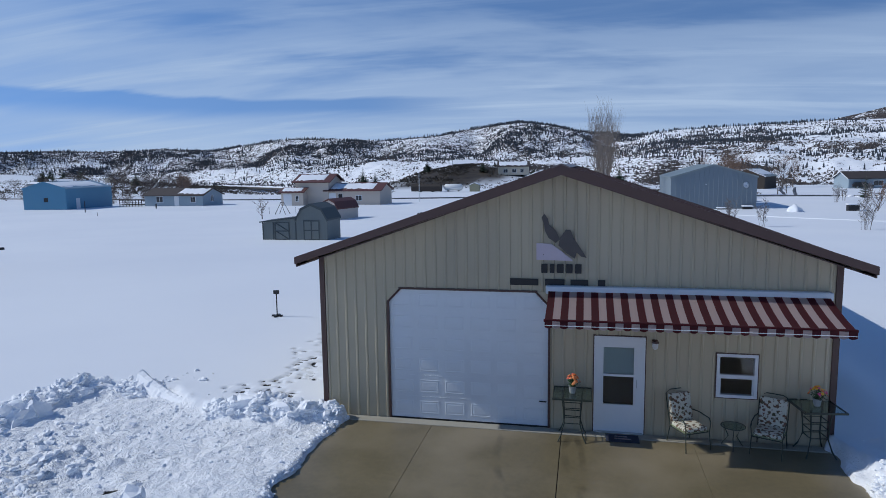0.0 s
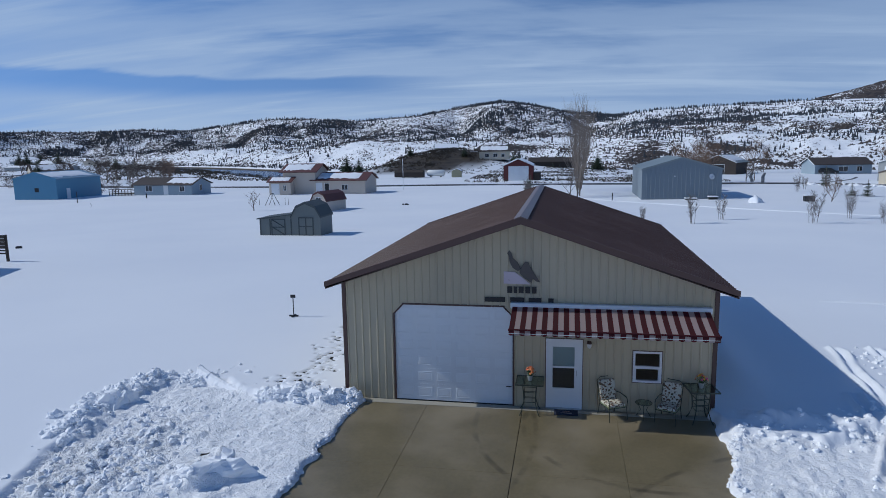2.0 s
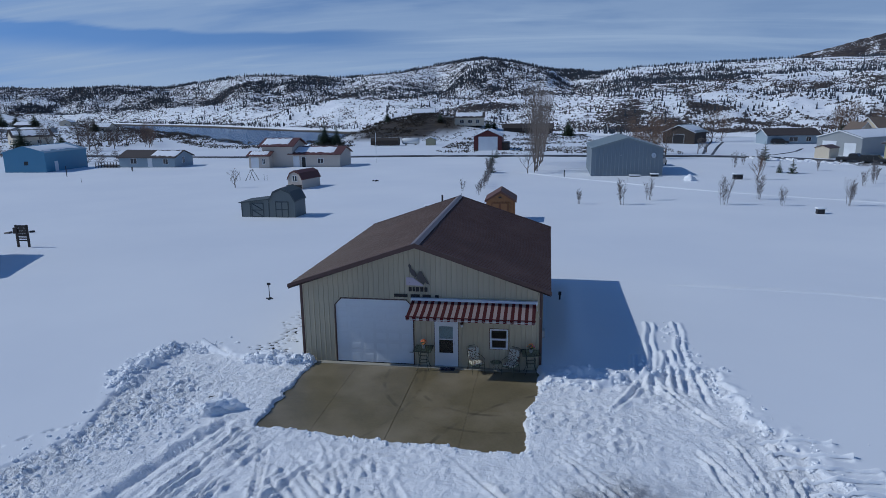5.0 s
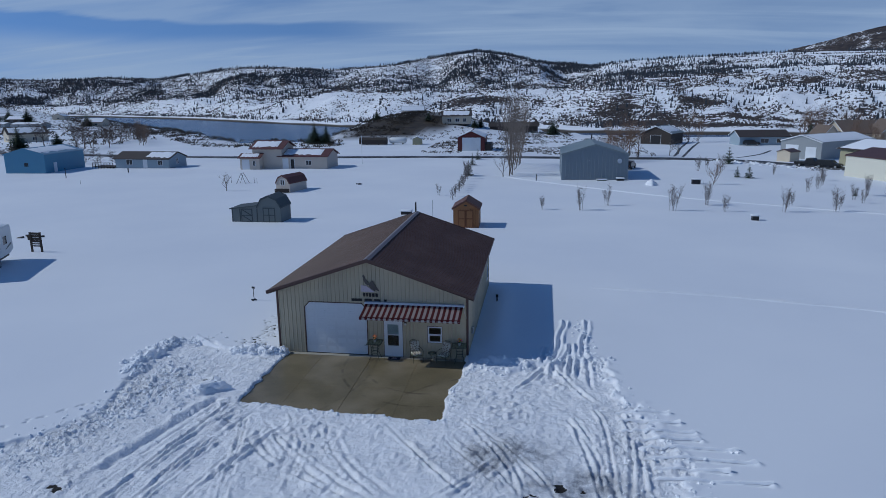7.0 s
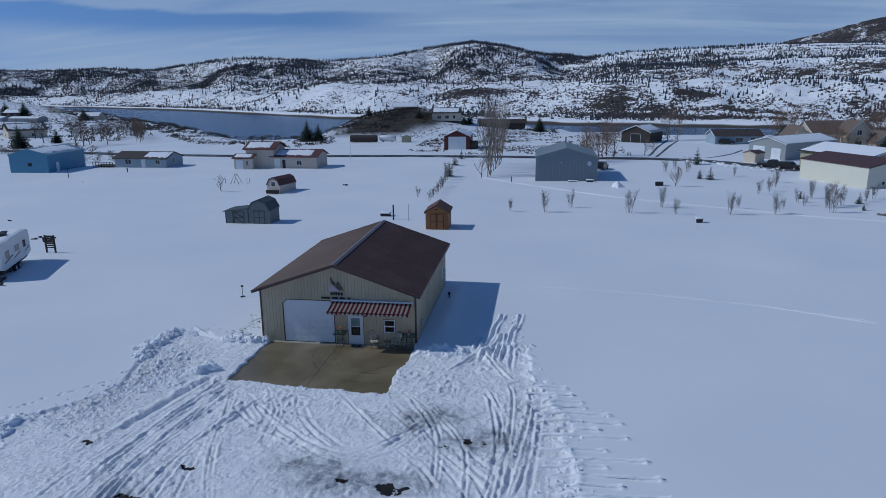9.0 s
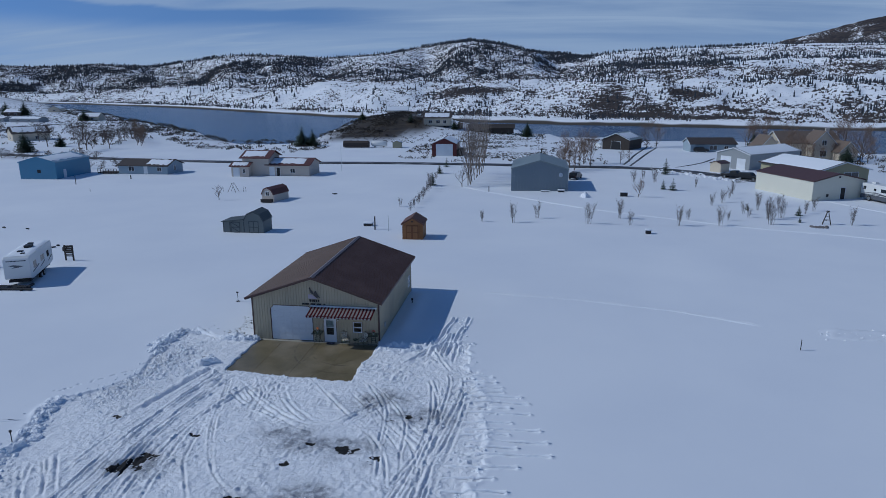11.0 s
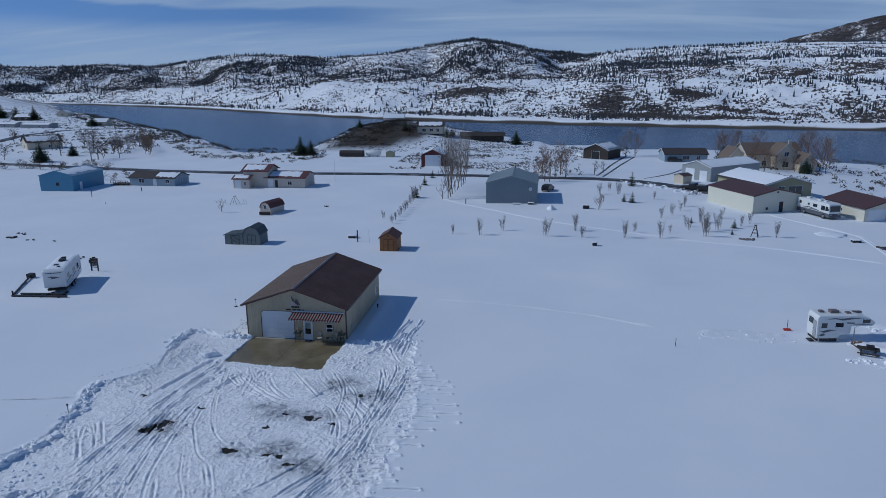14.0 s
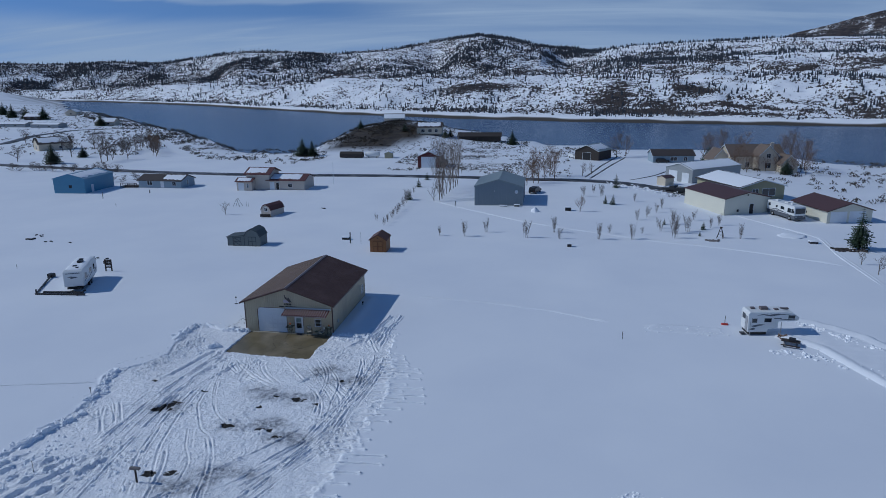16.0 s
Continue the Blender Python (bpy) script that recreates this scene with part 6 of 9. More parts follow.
def opening(t, full, ow, oh, kind):
    def put(name, bm, mat, parent, label=""):
        bmesh.ops.transform(bm, matrix=full, verts=bm.verts[:])
        return part(name, bm, mat, parent, label)
    fr = 0.07
    if kind == "window":
        f = put("window", boxes((-ow / 2 - fr, -0.05, -fr, -ow / 2, 0.0, oh + fr), (ow / 2, -0.05, -fr, ow / 2 + fr, 0.0, oh + fr),
                                (-ow / 2, -0.05, oh, ow / 2, 0.0, oh + fr), (-ow / 2, -0.05, -fr, ow / 2, 0.0, 0.0), (-0.025, -0.045, 0, 0.025, 0, oh)), M["white"], t)
        put("pane", boxes((-ow / 2, -0.02, 0, ow / 2, -0.006, oh)), PANE, f)
    elif kind in ("door", "dark_door"):
        f = put("door", boxes((-ow / 2, -0.04, 0, ow / 2, -0.004, oh)), M["white"] if kind == "door" else M["black"], t)
        put("door_frame", boxes((-ow / 2 - fr, -0.06, 0, -ow / 2 - 0.003, 0, oh + fr), (ow / 2 + 0.003, -0.06, 0, ow / 2 + fr, 0, oh + fr), (-ow / 2, -0.06, oh + 0.003, ow / 2, 0, oh + fr)), M["white"], f)
        put("knob", boxes((ow / 2 - 0.12, -0.08, oh / 2 - 0.03, ow / 2 - 0.06, -0.045, oh / 2 + 0.03)), M["steel"], f)
    elif kind == "garage":
        f = put("garage_door", boxes((-ow / 2, -0.03, 0, ow / 2, -0.004, oh)), M["garage"], t)
        n = max(3, round(oh / 0.55))
        for k in range(n):
            put("section", boxes((-ow / 2 + 0.03, -0.045, k * oh / n + 0.02, ow / 2 - 0.03, -0.031, (k + 1) * oh / n - 0.02)), M["garage"], f)
        put("door_trim", boxes((-ow / 2 - 0.1, -0.05, 0, -ow / 2 - 0.003, 0, oh + 0.1), (ow / 2 + 0.003, -0.05, 0, ow / 2 + 0.1, 0, oh + 0.1), (-ow / 2, -0.05, oh + 0.003, ow / 2, 0, oh + 0.1)), M["white"], f)
    elif kind in ("barn", "barn_x"):
        f = put("shed_door", boxes((-ow / 2, -0.035, 0, ow / 2, -0.004, oh)), SHED_WALL, t)
        e = 0.09
        put("door_trim", boxes((-ow / 2, -0.06, 0, -ow / 2 + e, -0.036, oh), (ow / 2 - e, -0.06, 0, ow / 2, -0.036, oh), (-ow / 2 + e, -0.06, oh - e, ow / 2 - e, -0.036, oh),
                               (-ow / 2 + e, -0.06, 0, ow / 2 - e, -0.036, e), (-ow / 2 + e, -0.06, oh * 0.5 - e / 2, ow / 2 - e, -0.036, oh * 0.5 + e / 2)), SHED_TRIM, f)
        if kind == "barn":
            put("door_trim", boxes((-0.06, -0.065, e, 0.06, -0.061, oh - e)), SHED_TRIM, f)
        else:
            put("brace", tubes([[(-ow / 2 + e, -0.05, oh / 2), (ow / 2 - e, -0.05, e)], [(-ow / 2 + e, -0.05, oh - e), (ow / 2 - e, -0.05, oh / 2)]], 0.05, 4), SHED_TRIM, f)
    elif kind == "vent":
        put("vent", boxes((-ow / 2, -0.03, 0, ow / 2, -0.004, oh)), M["black"], t)


PANE = material("window_dark", (0.02, 0.026, 0.034), 0.08, 0, 0.2, 0.5, spec=0.8)
SHED_WALL = material("grey_board_siding", (0.165, 0.185, 0.18), 0.7, 0, 0.15, 1.5, 0.2, 20, stretch=(6, 6, 0.6))
SHED_TRIM = material("slate_trim", (0.065, 0.08, 0.085), 0.7, 0, 0.15, 2)
blue_steel = material("blue_steel", (0.105, 0.26, 0.40), 0.45, 0, 0.08, 0.4)
pale_blue_roof = material("pale_blue_roof", (0.20, 0.30, 0.40), 0.45, 0, 0.1, 0.4)
grey_blue = material("grey_blue_siding", (0.30, 0.37, 0.43), 0.65, 0, 0.1, 0.6)
dark_shingle = material("dark_shingle", (0.055, 0.045, 0.042), 0.85, 0, 0.3, 0.8, 0.2)
tan_shingle = material("tan_shingle", (0.15, 0.115, 0.09), 0.85, 0, 0.3, 0.8, 0.2)
stucco = material("cream_stucco", (0.56, 0.50, 0.43), 0.85, 0, 0.08, 0.6, 0.2)
red_roof = material("dull_red_roof", (0.105, 0.040, 0.034), 0.6, 0, 0.2, 0.6)
slate_steel = material("slate_blue_steel", (0.185, 0.225, 0.26), 0.5, 0, 0.08, 0.4)
grey_roof = material("grey_green_roof", (0.21, 0.25, 0.26), 0.45, 0, 0.12, 0.4)
maroon = material("maroon_boards", (0.10, 0.022, 0.022), 0.7, 0, 0.2, 0.8)
dark_boards = material("dark_brown_boards", (0.045, 0.036, 0.030), 0.8, 0, 0.25, 0.8)
cream_steel = material("cream_steel", (0.66, 0.64, 0.53), 0.5, 0, 0.06, 0.4)
rust_roof = material("russet_roof", (0.088, 0.045, 0.038), 0.5, 0, 0.15, 0.5)
olive_siding = material("olive_siding", (0.36, 0.34, 0.22), 0.75, 0, 0.1, 0.6)
grey_steel = material("grey_steel", (0.30, 0.32, 0.33), 0.5, 0, 0.1, 0.5)
beige_siding = material("beige_siding", (0.60, 0.53, 0.41), 0.8, 0, 0.1, 0.6)
cedar = material("orange_cedar", (0.27, 0.125, 0.042), 0.65, 0, 0.25, 1.4, 0.2, 20, stretch=(5, 5, 0.6))
cedar_roof = material("red_brown_shed_roof", (0.12, 0.055, 0.038), 0.7, 0, 0.2, 2)
cedar_dark = material("cedar_trim", (0.17, 0.065, 0.022), 0.65, 0, 0.2, 2)


def house(name, label, cat, cx, cy):
    return thing(name, label, cat, pose(cx, cy, gz(cx, cy) - 0.1))


def ribs_on(t, x0, x1, y, z0, top, mat, pitch=0.6):
    n = int((x1 - x0) / pitch)
    for k in range(1, n):
        x = x0 + (x1 - x0) * k / n
        bm = prism(bmesh.new(), [(x - 0.035, y), (x - 0.015, y - 0.03), (x + 0.015, y - 0.03), (x + 0.035, y)], z0, top(x), "z")
        bmesh.ops.transform(bm, matrix=t.matrix_world.inverted(), verts=bm.verts[:])
        part("rib", bm, mat, t)


def make_neighbours():
    t = house("barn", "bright blue steel barn with lying snow on its roof", "barn", -95.6, 100.6)
    block(t, -95.7, 100.4, 3, 9.2, 13.4, 4.1, 1.25, blue_steel, pale_blue_roof, 0.15, [("F", 0.3, 1.6, 0.9, 0.8, "vent"), ("R", -3.5, 0.15, 0.9, 2.0, "door")], snow=0.1, trim=blue_steel, snow_span=(0.02, 0.9))
    t = house("house", "low blue-grey house with a dark roof and a deck", "house", -75, 108)
    block(t, -75, 108, -93, 6.8, 13.6, 2.35, 1.25, grey_blue, dark_shingle, 0.4,
          [("R", -3.2, 1.0, 1.5, 1.1, "window"), ("R", 0.8, 0.3, 0.9, 2.0, "door"), ("R", 4.6, 1.0, 1.1, 1.0, "window"), ("B", 0.2, 1.0, 0.8, 1.2, "window"), ("F", 0.2, 1.0, 0.8, 1.2, "window")], snow=0.1, snow_span=(0.55, 0.98))
    d = thing("deck", "weathered wooden deck with railing beside a low house", "deck", pose(-85, 106.2, gz(-85, 106.2)))
    part("platform", boxes((-2.6, -1.6, 0.25, 2.6, 1.8, 0.38)), dark_boards, d)
    for k in range(8):
        part("post", boxes((-2.6 + k * 0.73, -1.62, -0.1, -2.5 + k * 0.73, -1.52, 1.3)), dark_boards, d)
    part("rail", boxes((-2.65, -1.64, 1.22, 2.65, -1.5, 1.3)), dark_boards, d)
    part("rail", boxes((-2.65, -1.60, 0.75, 2.65, -1.54, 0.81)), dark_boards, d)
    # cream house with a red roof
    t = house("house", "cream stucco house with a patchy snow-covered red roof", "house", -41, 106)
    block(t, -36.6, 107.0, -90, 7.6, 10.6, 2.85, 1.25, stucco, red_roof, 0.45, [("R", 1.2, 1.0, 1.1, 0.9, "window"), ("R", -2.4, 0.2, 0.8, 2.0, "dark_door"), ("F", -1.6, 1.0, 0.7, 1.2, "window"), ("F", 1.2, 1.0, 0.7, 1.2, "window"),
                                                                                             ("R", -4.3, 0.2, 1.8, 2.1, "door")], snow=0.1, snow_span=(0.10, 0.84))
    block(t, -44.6, 106.5, -90, 7.0, 6.6, 4.6, 1.3, stucco, red_roof, 0.6, snow=0.1, snow_span=(0.08, 0.80))
    block(t, -47.8, 102.8, -90, 3.4, 4.4, 2.7, 0.7, stucco, red_roof, 0.4, [("R", 1.0, 1.0, 0.5, 1.0, "window"), ("R", -0.9, 0.15, 1.5, 2.1, "door")], snow=0.1, snow_span=(0.1, 0.85))
    # slate blue barn with a dish
    t = house("barn", "slate-blue steel barn with a pale roof and a dish", "barn", 23.3, 91.5)
    block(t, 23.3, 91.4, 0, 11.3, 14.4, 4.55, 1.65, slate_steel, grey_roof, 0.12, trim=grey_roof)
    ribs_on(t, 17.7, 28.9, 84.19, gz(23, 91) - 0.1, lambda x: gz(23, 91) + 4.3 + 1.65 * (1 - abs(x - 23.3) / 5.65), slate_steel)
    part("vent_pipe", tubes([[(0.3, 7.0, 5.6), (0.3, 7.0, 7.2)]], 0.12, 8), M["black"], t)
    dish = lathe([(0.0, 0.0), (0.25, 0.03), (0.42, 0.12), (0.43, 0.13), (0.25, 0.05), (0.0, 0.02)], 20)
    bmesh.ops.transform(dish, matrix=pose(4.1, -7.55, 3.4, 75, 0, 20), verts=dish.verts[:])
    part("dish", dish, M["white"], t, "white satellite dish", True)
    part("dish_arm", tubes([[(3.9, -7.2, 3.2), (4.1, -7.5, 3.4)], [(4.1, -7.5, 3.2), (4.2, -7.95, 3.45)]], 0.03, 6), M["steel"], t)
    part("lamp", rbox(-1.1, -7.3, 3.4, -0.85, -7.16, 3.6, 0.03), M["white"], t)
    # maroon garage
    t = house("garage", "maroon garage with a white door and snowy roof", "garage", -5.8, 159)
    block(t, -5.8, 159, 1, 7.6, 10, 4.1, 1.7, maroon, rust_roof, 0.3, [("F", 0.05, 0.15, 5.0, 3.7, "garage")], snow=1, trim=M["white"])
    part("lean_to", boxes((3.95, -4.5, 0, 5.6, 3, 2.2)), dark_boards, t)
    t = house("barn", "dark brown barn beside a snowy driveway", "barn", 52, 183.5)
    block(t, 51.2, 183.6, -30, 9.4, 10.5, 3.6, 2.0, dark_boards, grey_roof, 0.35, [("F", 0, 0.15, 3.2, 2.8, "dark_door")], snow=0.1, trim=M["white"])
    t = house("house", "pale blue house with a dark roof near the river", "house", 78, 176)
    block(t, 77.5, 175.5, -86, 8.5, 14, 2.7, 1.6, grey_blue, dark_shingle, 0.4, [("R", 0, 0.9, 2.2, 1.2, "window"), ("R", 4.0, 0.9, 1.2, 1.2, "window")], trim=M["white"])
    t = house("barn", "long grey barn with a snow-covered roof", "barn", 79.2, 130)
    block(t, 78.8, 130.6, -52, 9.5, 20, 3.9, 1.4, grey_steel, grey_steel, 0.2, [("F", -2.0, 0.15, 2.8, 2.9, "garage"), ("F", 2.4, 0.15, 2.2, 2.6, "garage")], snow=1, trim=M["white"])
    t = house("shed", "small tan shed before the long barn", "shed", 66.4, 118.4)
    block(t, 66.4, 118.4, -52, 3.0, 3.2, 2.2, 0.5, beige_siding, M["brown"], 0.15)
    t = house("barn", "cream steel barn with a russet roof", "barn", 73.8, 85)
    block(t, 73.8, 85, 21, 10.8, 15, 3.55, 1.15, cream_steel, rust_roof, 0.15, [("F", 1.0, 0.15, 0.95, 2.1, "dark_door"), ("F", -2.2, 0.7, 0.5, 0.5, "vent"), ("F", 0, 4.0, 0.35, 0.35, "vent")], trim=rust_roof)
    t = house("house", "olive house with a snow-laden roof behind a barn", "house", 81, 102)
    block(t, 81.2, 102.6, 21, 12, 17, 3.4, 1.6, olive_siding, dark_shingle, 0.5, [("F", 1.8, 1.2, 3.4, 1.7, "window"), ("F", -1.8, 1.2, 1.5, 1.7, "window")], snow=1, trim=M["white"])
    t = house("garage", "pale yellow garage with two doors and a russet roof", "garage", 92.5, 76.6)
    block(t, 92.5, 76.6, 13, 9.3, 11.6, 2.65, 1.45, cream_steel, rust_roof, 0.4, [("F", -2.3, 0.15, 3.2, 2.2, "garage"), ("F", 1.6, 0.15, 3.2, 2.2, "garage")], trim=rust_roof)
    t = house("house", "large beige house with steep gables among bare trees", "house", 100, 160)
    block(t, 100, 161, -82, 10, 17, 4.6, 3.0, beige_siding, tan_shingle, 0.4, [("R", -3, 1.0, 1.2, 1.6, "window"), ("R", 3, 1.0, 1.2, 1.6, "window"), ("R", 6, 1.0, 1.2, 1.6, "window")], trim=M["white"])
    block(t, 102.5, 155.5, 8, 6.2, 6, 4.8, 3.2, beige_siding, tan_shingle, 0.4, [("F", 0, 1.0, 1.8, 1.6, "window"), ("F", 0, 4.2, 1.2, 1.3, "window")], trim=M["white"])
    block(t, 108, 152.5, 8, 5, 6, 2.9, 2.6, beige_siding, tan_shingle, 0.4, [("F", 0, 1.0, 1.5, 1.4, "window")], trim=M["white"])
    block(t, 89.5, 160.5, 8, 5.5, 7, 3.0, 3.2, beige_siding, tan_shingle, 0.4, [("F", 0, 1.0, 1.5, 1.4, "window")], trim=M["white"])
    part("chimney", boxes((4.6, -3.2, 5.5, 5.5, -2.4, 8.6)), stucco, t)
    t = house("house", "beige house among bare trees on the terrace", "house", -194, 214)
    block(t, -197, 214, -40, 12, 14, 3.4, 2.6, beige_siding, dark_shingle, 0.5, [("F", 0, 0.8, 2.0, 1.2, "window"), ("R", 2, 0.8, 1.4, 1.2, "window")], snow=0.1)
    for cx, cy, ln in ((-362, 380, 26), (-329, 374, 24)):
        t = house("house", "long low house with a white snowy roof", "house", cx, cy)
        block(t, cx, cy, -94, 9, ln, 2.6, 1.2, grey_steel, dark_shingle, 0.4, [("R", -5, 0.9, 1.5, 1.1, "window"), ("R", 4, 0.9, 1.5, 1.1, "window")], snow=1)
    for cx, cy, rot, mat in ((-300, 400, -80, beige_siding), (-520, 560, -70, stucco), (-440, 545, 20, beige_siding), (-610, 640, -60, grey_steel), (-420, 470, -85, dark_boards)):
        t = house("house", "distant house with snow on its roof", "house", cx, cy)
        block(t, cx, cy, rot, 10, 15, 3.2, 2.6, mat, dark_shingle, 0.5, [("R", -3, 1.0, 1.5, 1.2, "window"), ("R", 3, 1.0, 1.5, 1.2, "window"), ("F", 0, 1.0, 1.6, 1.2, "window")], snow=1)
    t = house("house", "tan house on the brushy knoll", "house", -22, 250)
    block(t, -22, 250, -86, 8, 12, 3.4, 2.0, beige_siding, dark_shingle, 0.4, [("R", -3, 1.0, 1.6, 1.3, "window"), ("R", 0.4, 1.0, 1.6, 1.3, "window"), ("R", 3.4, 1.0, 1.2, 1.3, "window")], snow=0.1)
    t = house("house", "pale house on top of the bluff", "house", -50, 296)
    block(t, -50, 296, -80, 8, 11, 3.4, 2.0, stucco, grey_roof, 0.4, [("R", -2, 1.0, 1.6, 1.3, "window"), ("R", 2, 1.0, 1.6, 1.3, "window")], snow=1)
    t = house("shed", "long brown open shed on the rise", "shed", 2, 252)
    block(t, 2, 252, -88, 6, 20, 2.4, 1.4, dark_boards, dark_boards, 0.6)


make_neighbours()


def make_grey_shed():
    t = house("shed", "grey gambrel shed with a lean-to and barn doors", "shed", -19.4, 42)
    block(t, -17.75, 42.0, 0, 2.9, 3.2, 2.0, 1.3, SHED_WALL, SHED_TRIM, 0.1, [("F", 0, 0.2, 1.5, 1.75, "barn")], trim=SHED_TRIM, gambrel=True)
    z = -0.05
    lean = prism(bmesh.new(), [(-3.05, z), (0.185, z), (0.185, 2.1), (-3.05, 1.7)], -1.6, 1.5)
    part("lean_to", lean, SHED_WALL, t)
    roof = prism(bmesh.new(), [(-3.3, 1.69), (0.19, 2.12), (0.19, 2.22), (-3.3, 1.79)], -1.75, 1.65)
    part("lean_to_roof", roof, SHED_TRIM, t)
    opening(t, pose(-1.15, -1.6, 0.15), 1.4, 1.6, "barn_x")
    for x in (-3.05, -2.05, 0.1):
        part("corner_board", boxes((x, -1.64, 0, x + 0.1, -1.601, 1.75)), SHED_TRIM, t)


make_grey_shed()


def make_red_shed():
    t = house("shed", "small cream shed with a red gambrel roof", "shed", -26.6, 69.7)
    block(t, -26.5, 70.2, -14, 2.6, 4.8, 1.6, 1.2, stucco, red_roof, 0.12, [("F", 0, 1.35, 0.75, 0.75, "window")], trim=red_roof, gambrel=True)
    w = thing("wood_pile", "low stack of brown timber before a shed", "wood pile", pose(-27.0, 67.2, gz(-27, 67.2)))
    for k in range(12):
        part("plank", boxes((-1.1, -0.3 + 0.1 * (k % 6), 0.1 + 0.3 * (k // 6), 1.1, -0.22 + 0.1 * (k % 6), 0.36 + 0.3 * (k // 6))), dark_boards, w)


make_red_shed()


def make_wood_shed():
    t = house("shed", "orange-brown wooden shed with double doors", "shed", 6.05, 39.8)
    block(t, 6.05, 39.8, 2, 2.8, 3.4, 2.35, 0.85, cedar, cedar_roof, 0.18, trim=cedar_roof)
    for x0, x1 in ((-0.85, -0.02), (0.02, 0.85)):
        d = part("door", boxes((x0, -1.74, 0.15, x1, -1.705, 2.1)), cedar, t, "boarded door leaf")
        part("door_trim", boxes((x0, -1.77, 0.15, x0 + 0.1, -1.741, 2.1), (x1 - 0.1, -1.77, 0.15, x1, -1.741, 2.1), (x0 + 0.1, -1.77, 2.0, x1 - 0.1, -1.741, 2.1), (x0 + 0.1, -1.77, 0.15, x1 - 0.1, -1.741, 0.25), (x0 + 0.1, -1.77, 1.1, x1 - 0.1, -1.741, 1.2)), cedar_dark, d)
    part("vent", boxes((-0.15, -1.74, 2.55, 0.15, -1.705, 2.7)), M["black"], t)
    for k in range(11):
        x = -1.35 + k * 0.27
        part("batten", boxes((x - 0.012, -1.725, 0.05, x + 0.012, -1.702, 2.3)), cedar_dark, t)
    part("ramp", boxes((-1.6, -2.4, -0.05, -0.9, -1.4, 0.12)), dark_boards, t)


make_wood_shed()


# ---- vehicles ----
rv_white = material("rv_white", (0.72, 0.73, 0.72), 0.4, 0, 0.04, 0.8)
rv_grey = material("rv_grey_decal", (0.10, 0.11, 0.13), 0.4, 0, 0.1, 2)
rubber = material("tyre_rubber", (0.02, 0.02, 0.02), 0.85, 0, 0.2, 5)


def side_body(profile, width, r=0.06):
    bm = prism(bmesh.new(), profile, -width / 2, width / 2)
    bmesh.ops.recalc_face_normals(bm, faces=bm.faces[:])
    bmesh.ops.bevel(bm, geom=bm.edges[:], offset=r, segments=2, affect="EDGES", profile=0.5)
    return bm


def wheel(t, x, y, radius, width=0.24):
    s = 1 if y > 0 else -1
    w = part("wheel", lathe([(radius * 0.55, -width / 2), (radius * 0.93, -width / 2), (radius, -width * 0.3), (radius, width * 0.3), (radius * 0.93, width / 2), (radius * 0.55, width / 2)], 20), rubber, t, "", True)
    w.matrix_local = pose(x, y, radius, 90, 0, 0)
    rim = part("rim", lathe([(0.0, -0.02), (radius * 0.54, -0.05), (radius * 0.56, 0.05), (radius * 0.3, 0.02), (0, 0.03)], 16), M["steel"], w, "", True)
    rim.location = (0, 0, -s * width * 0.42)


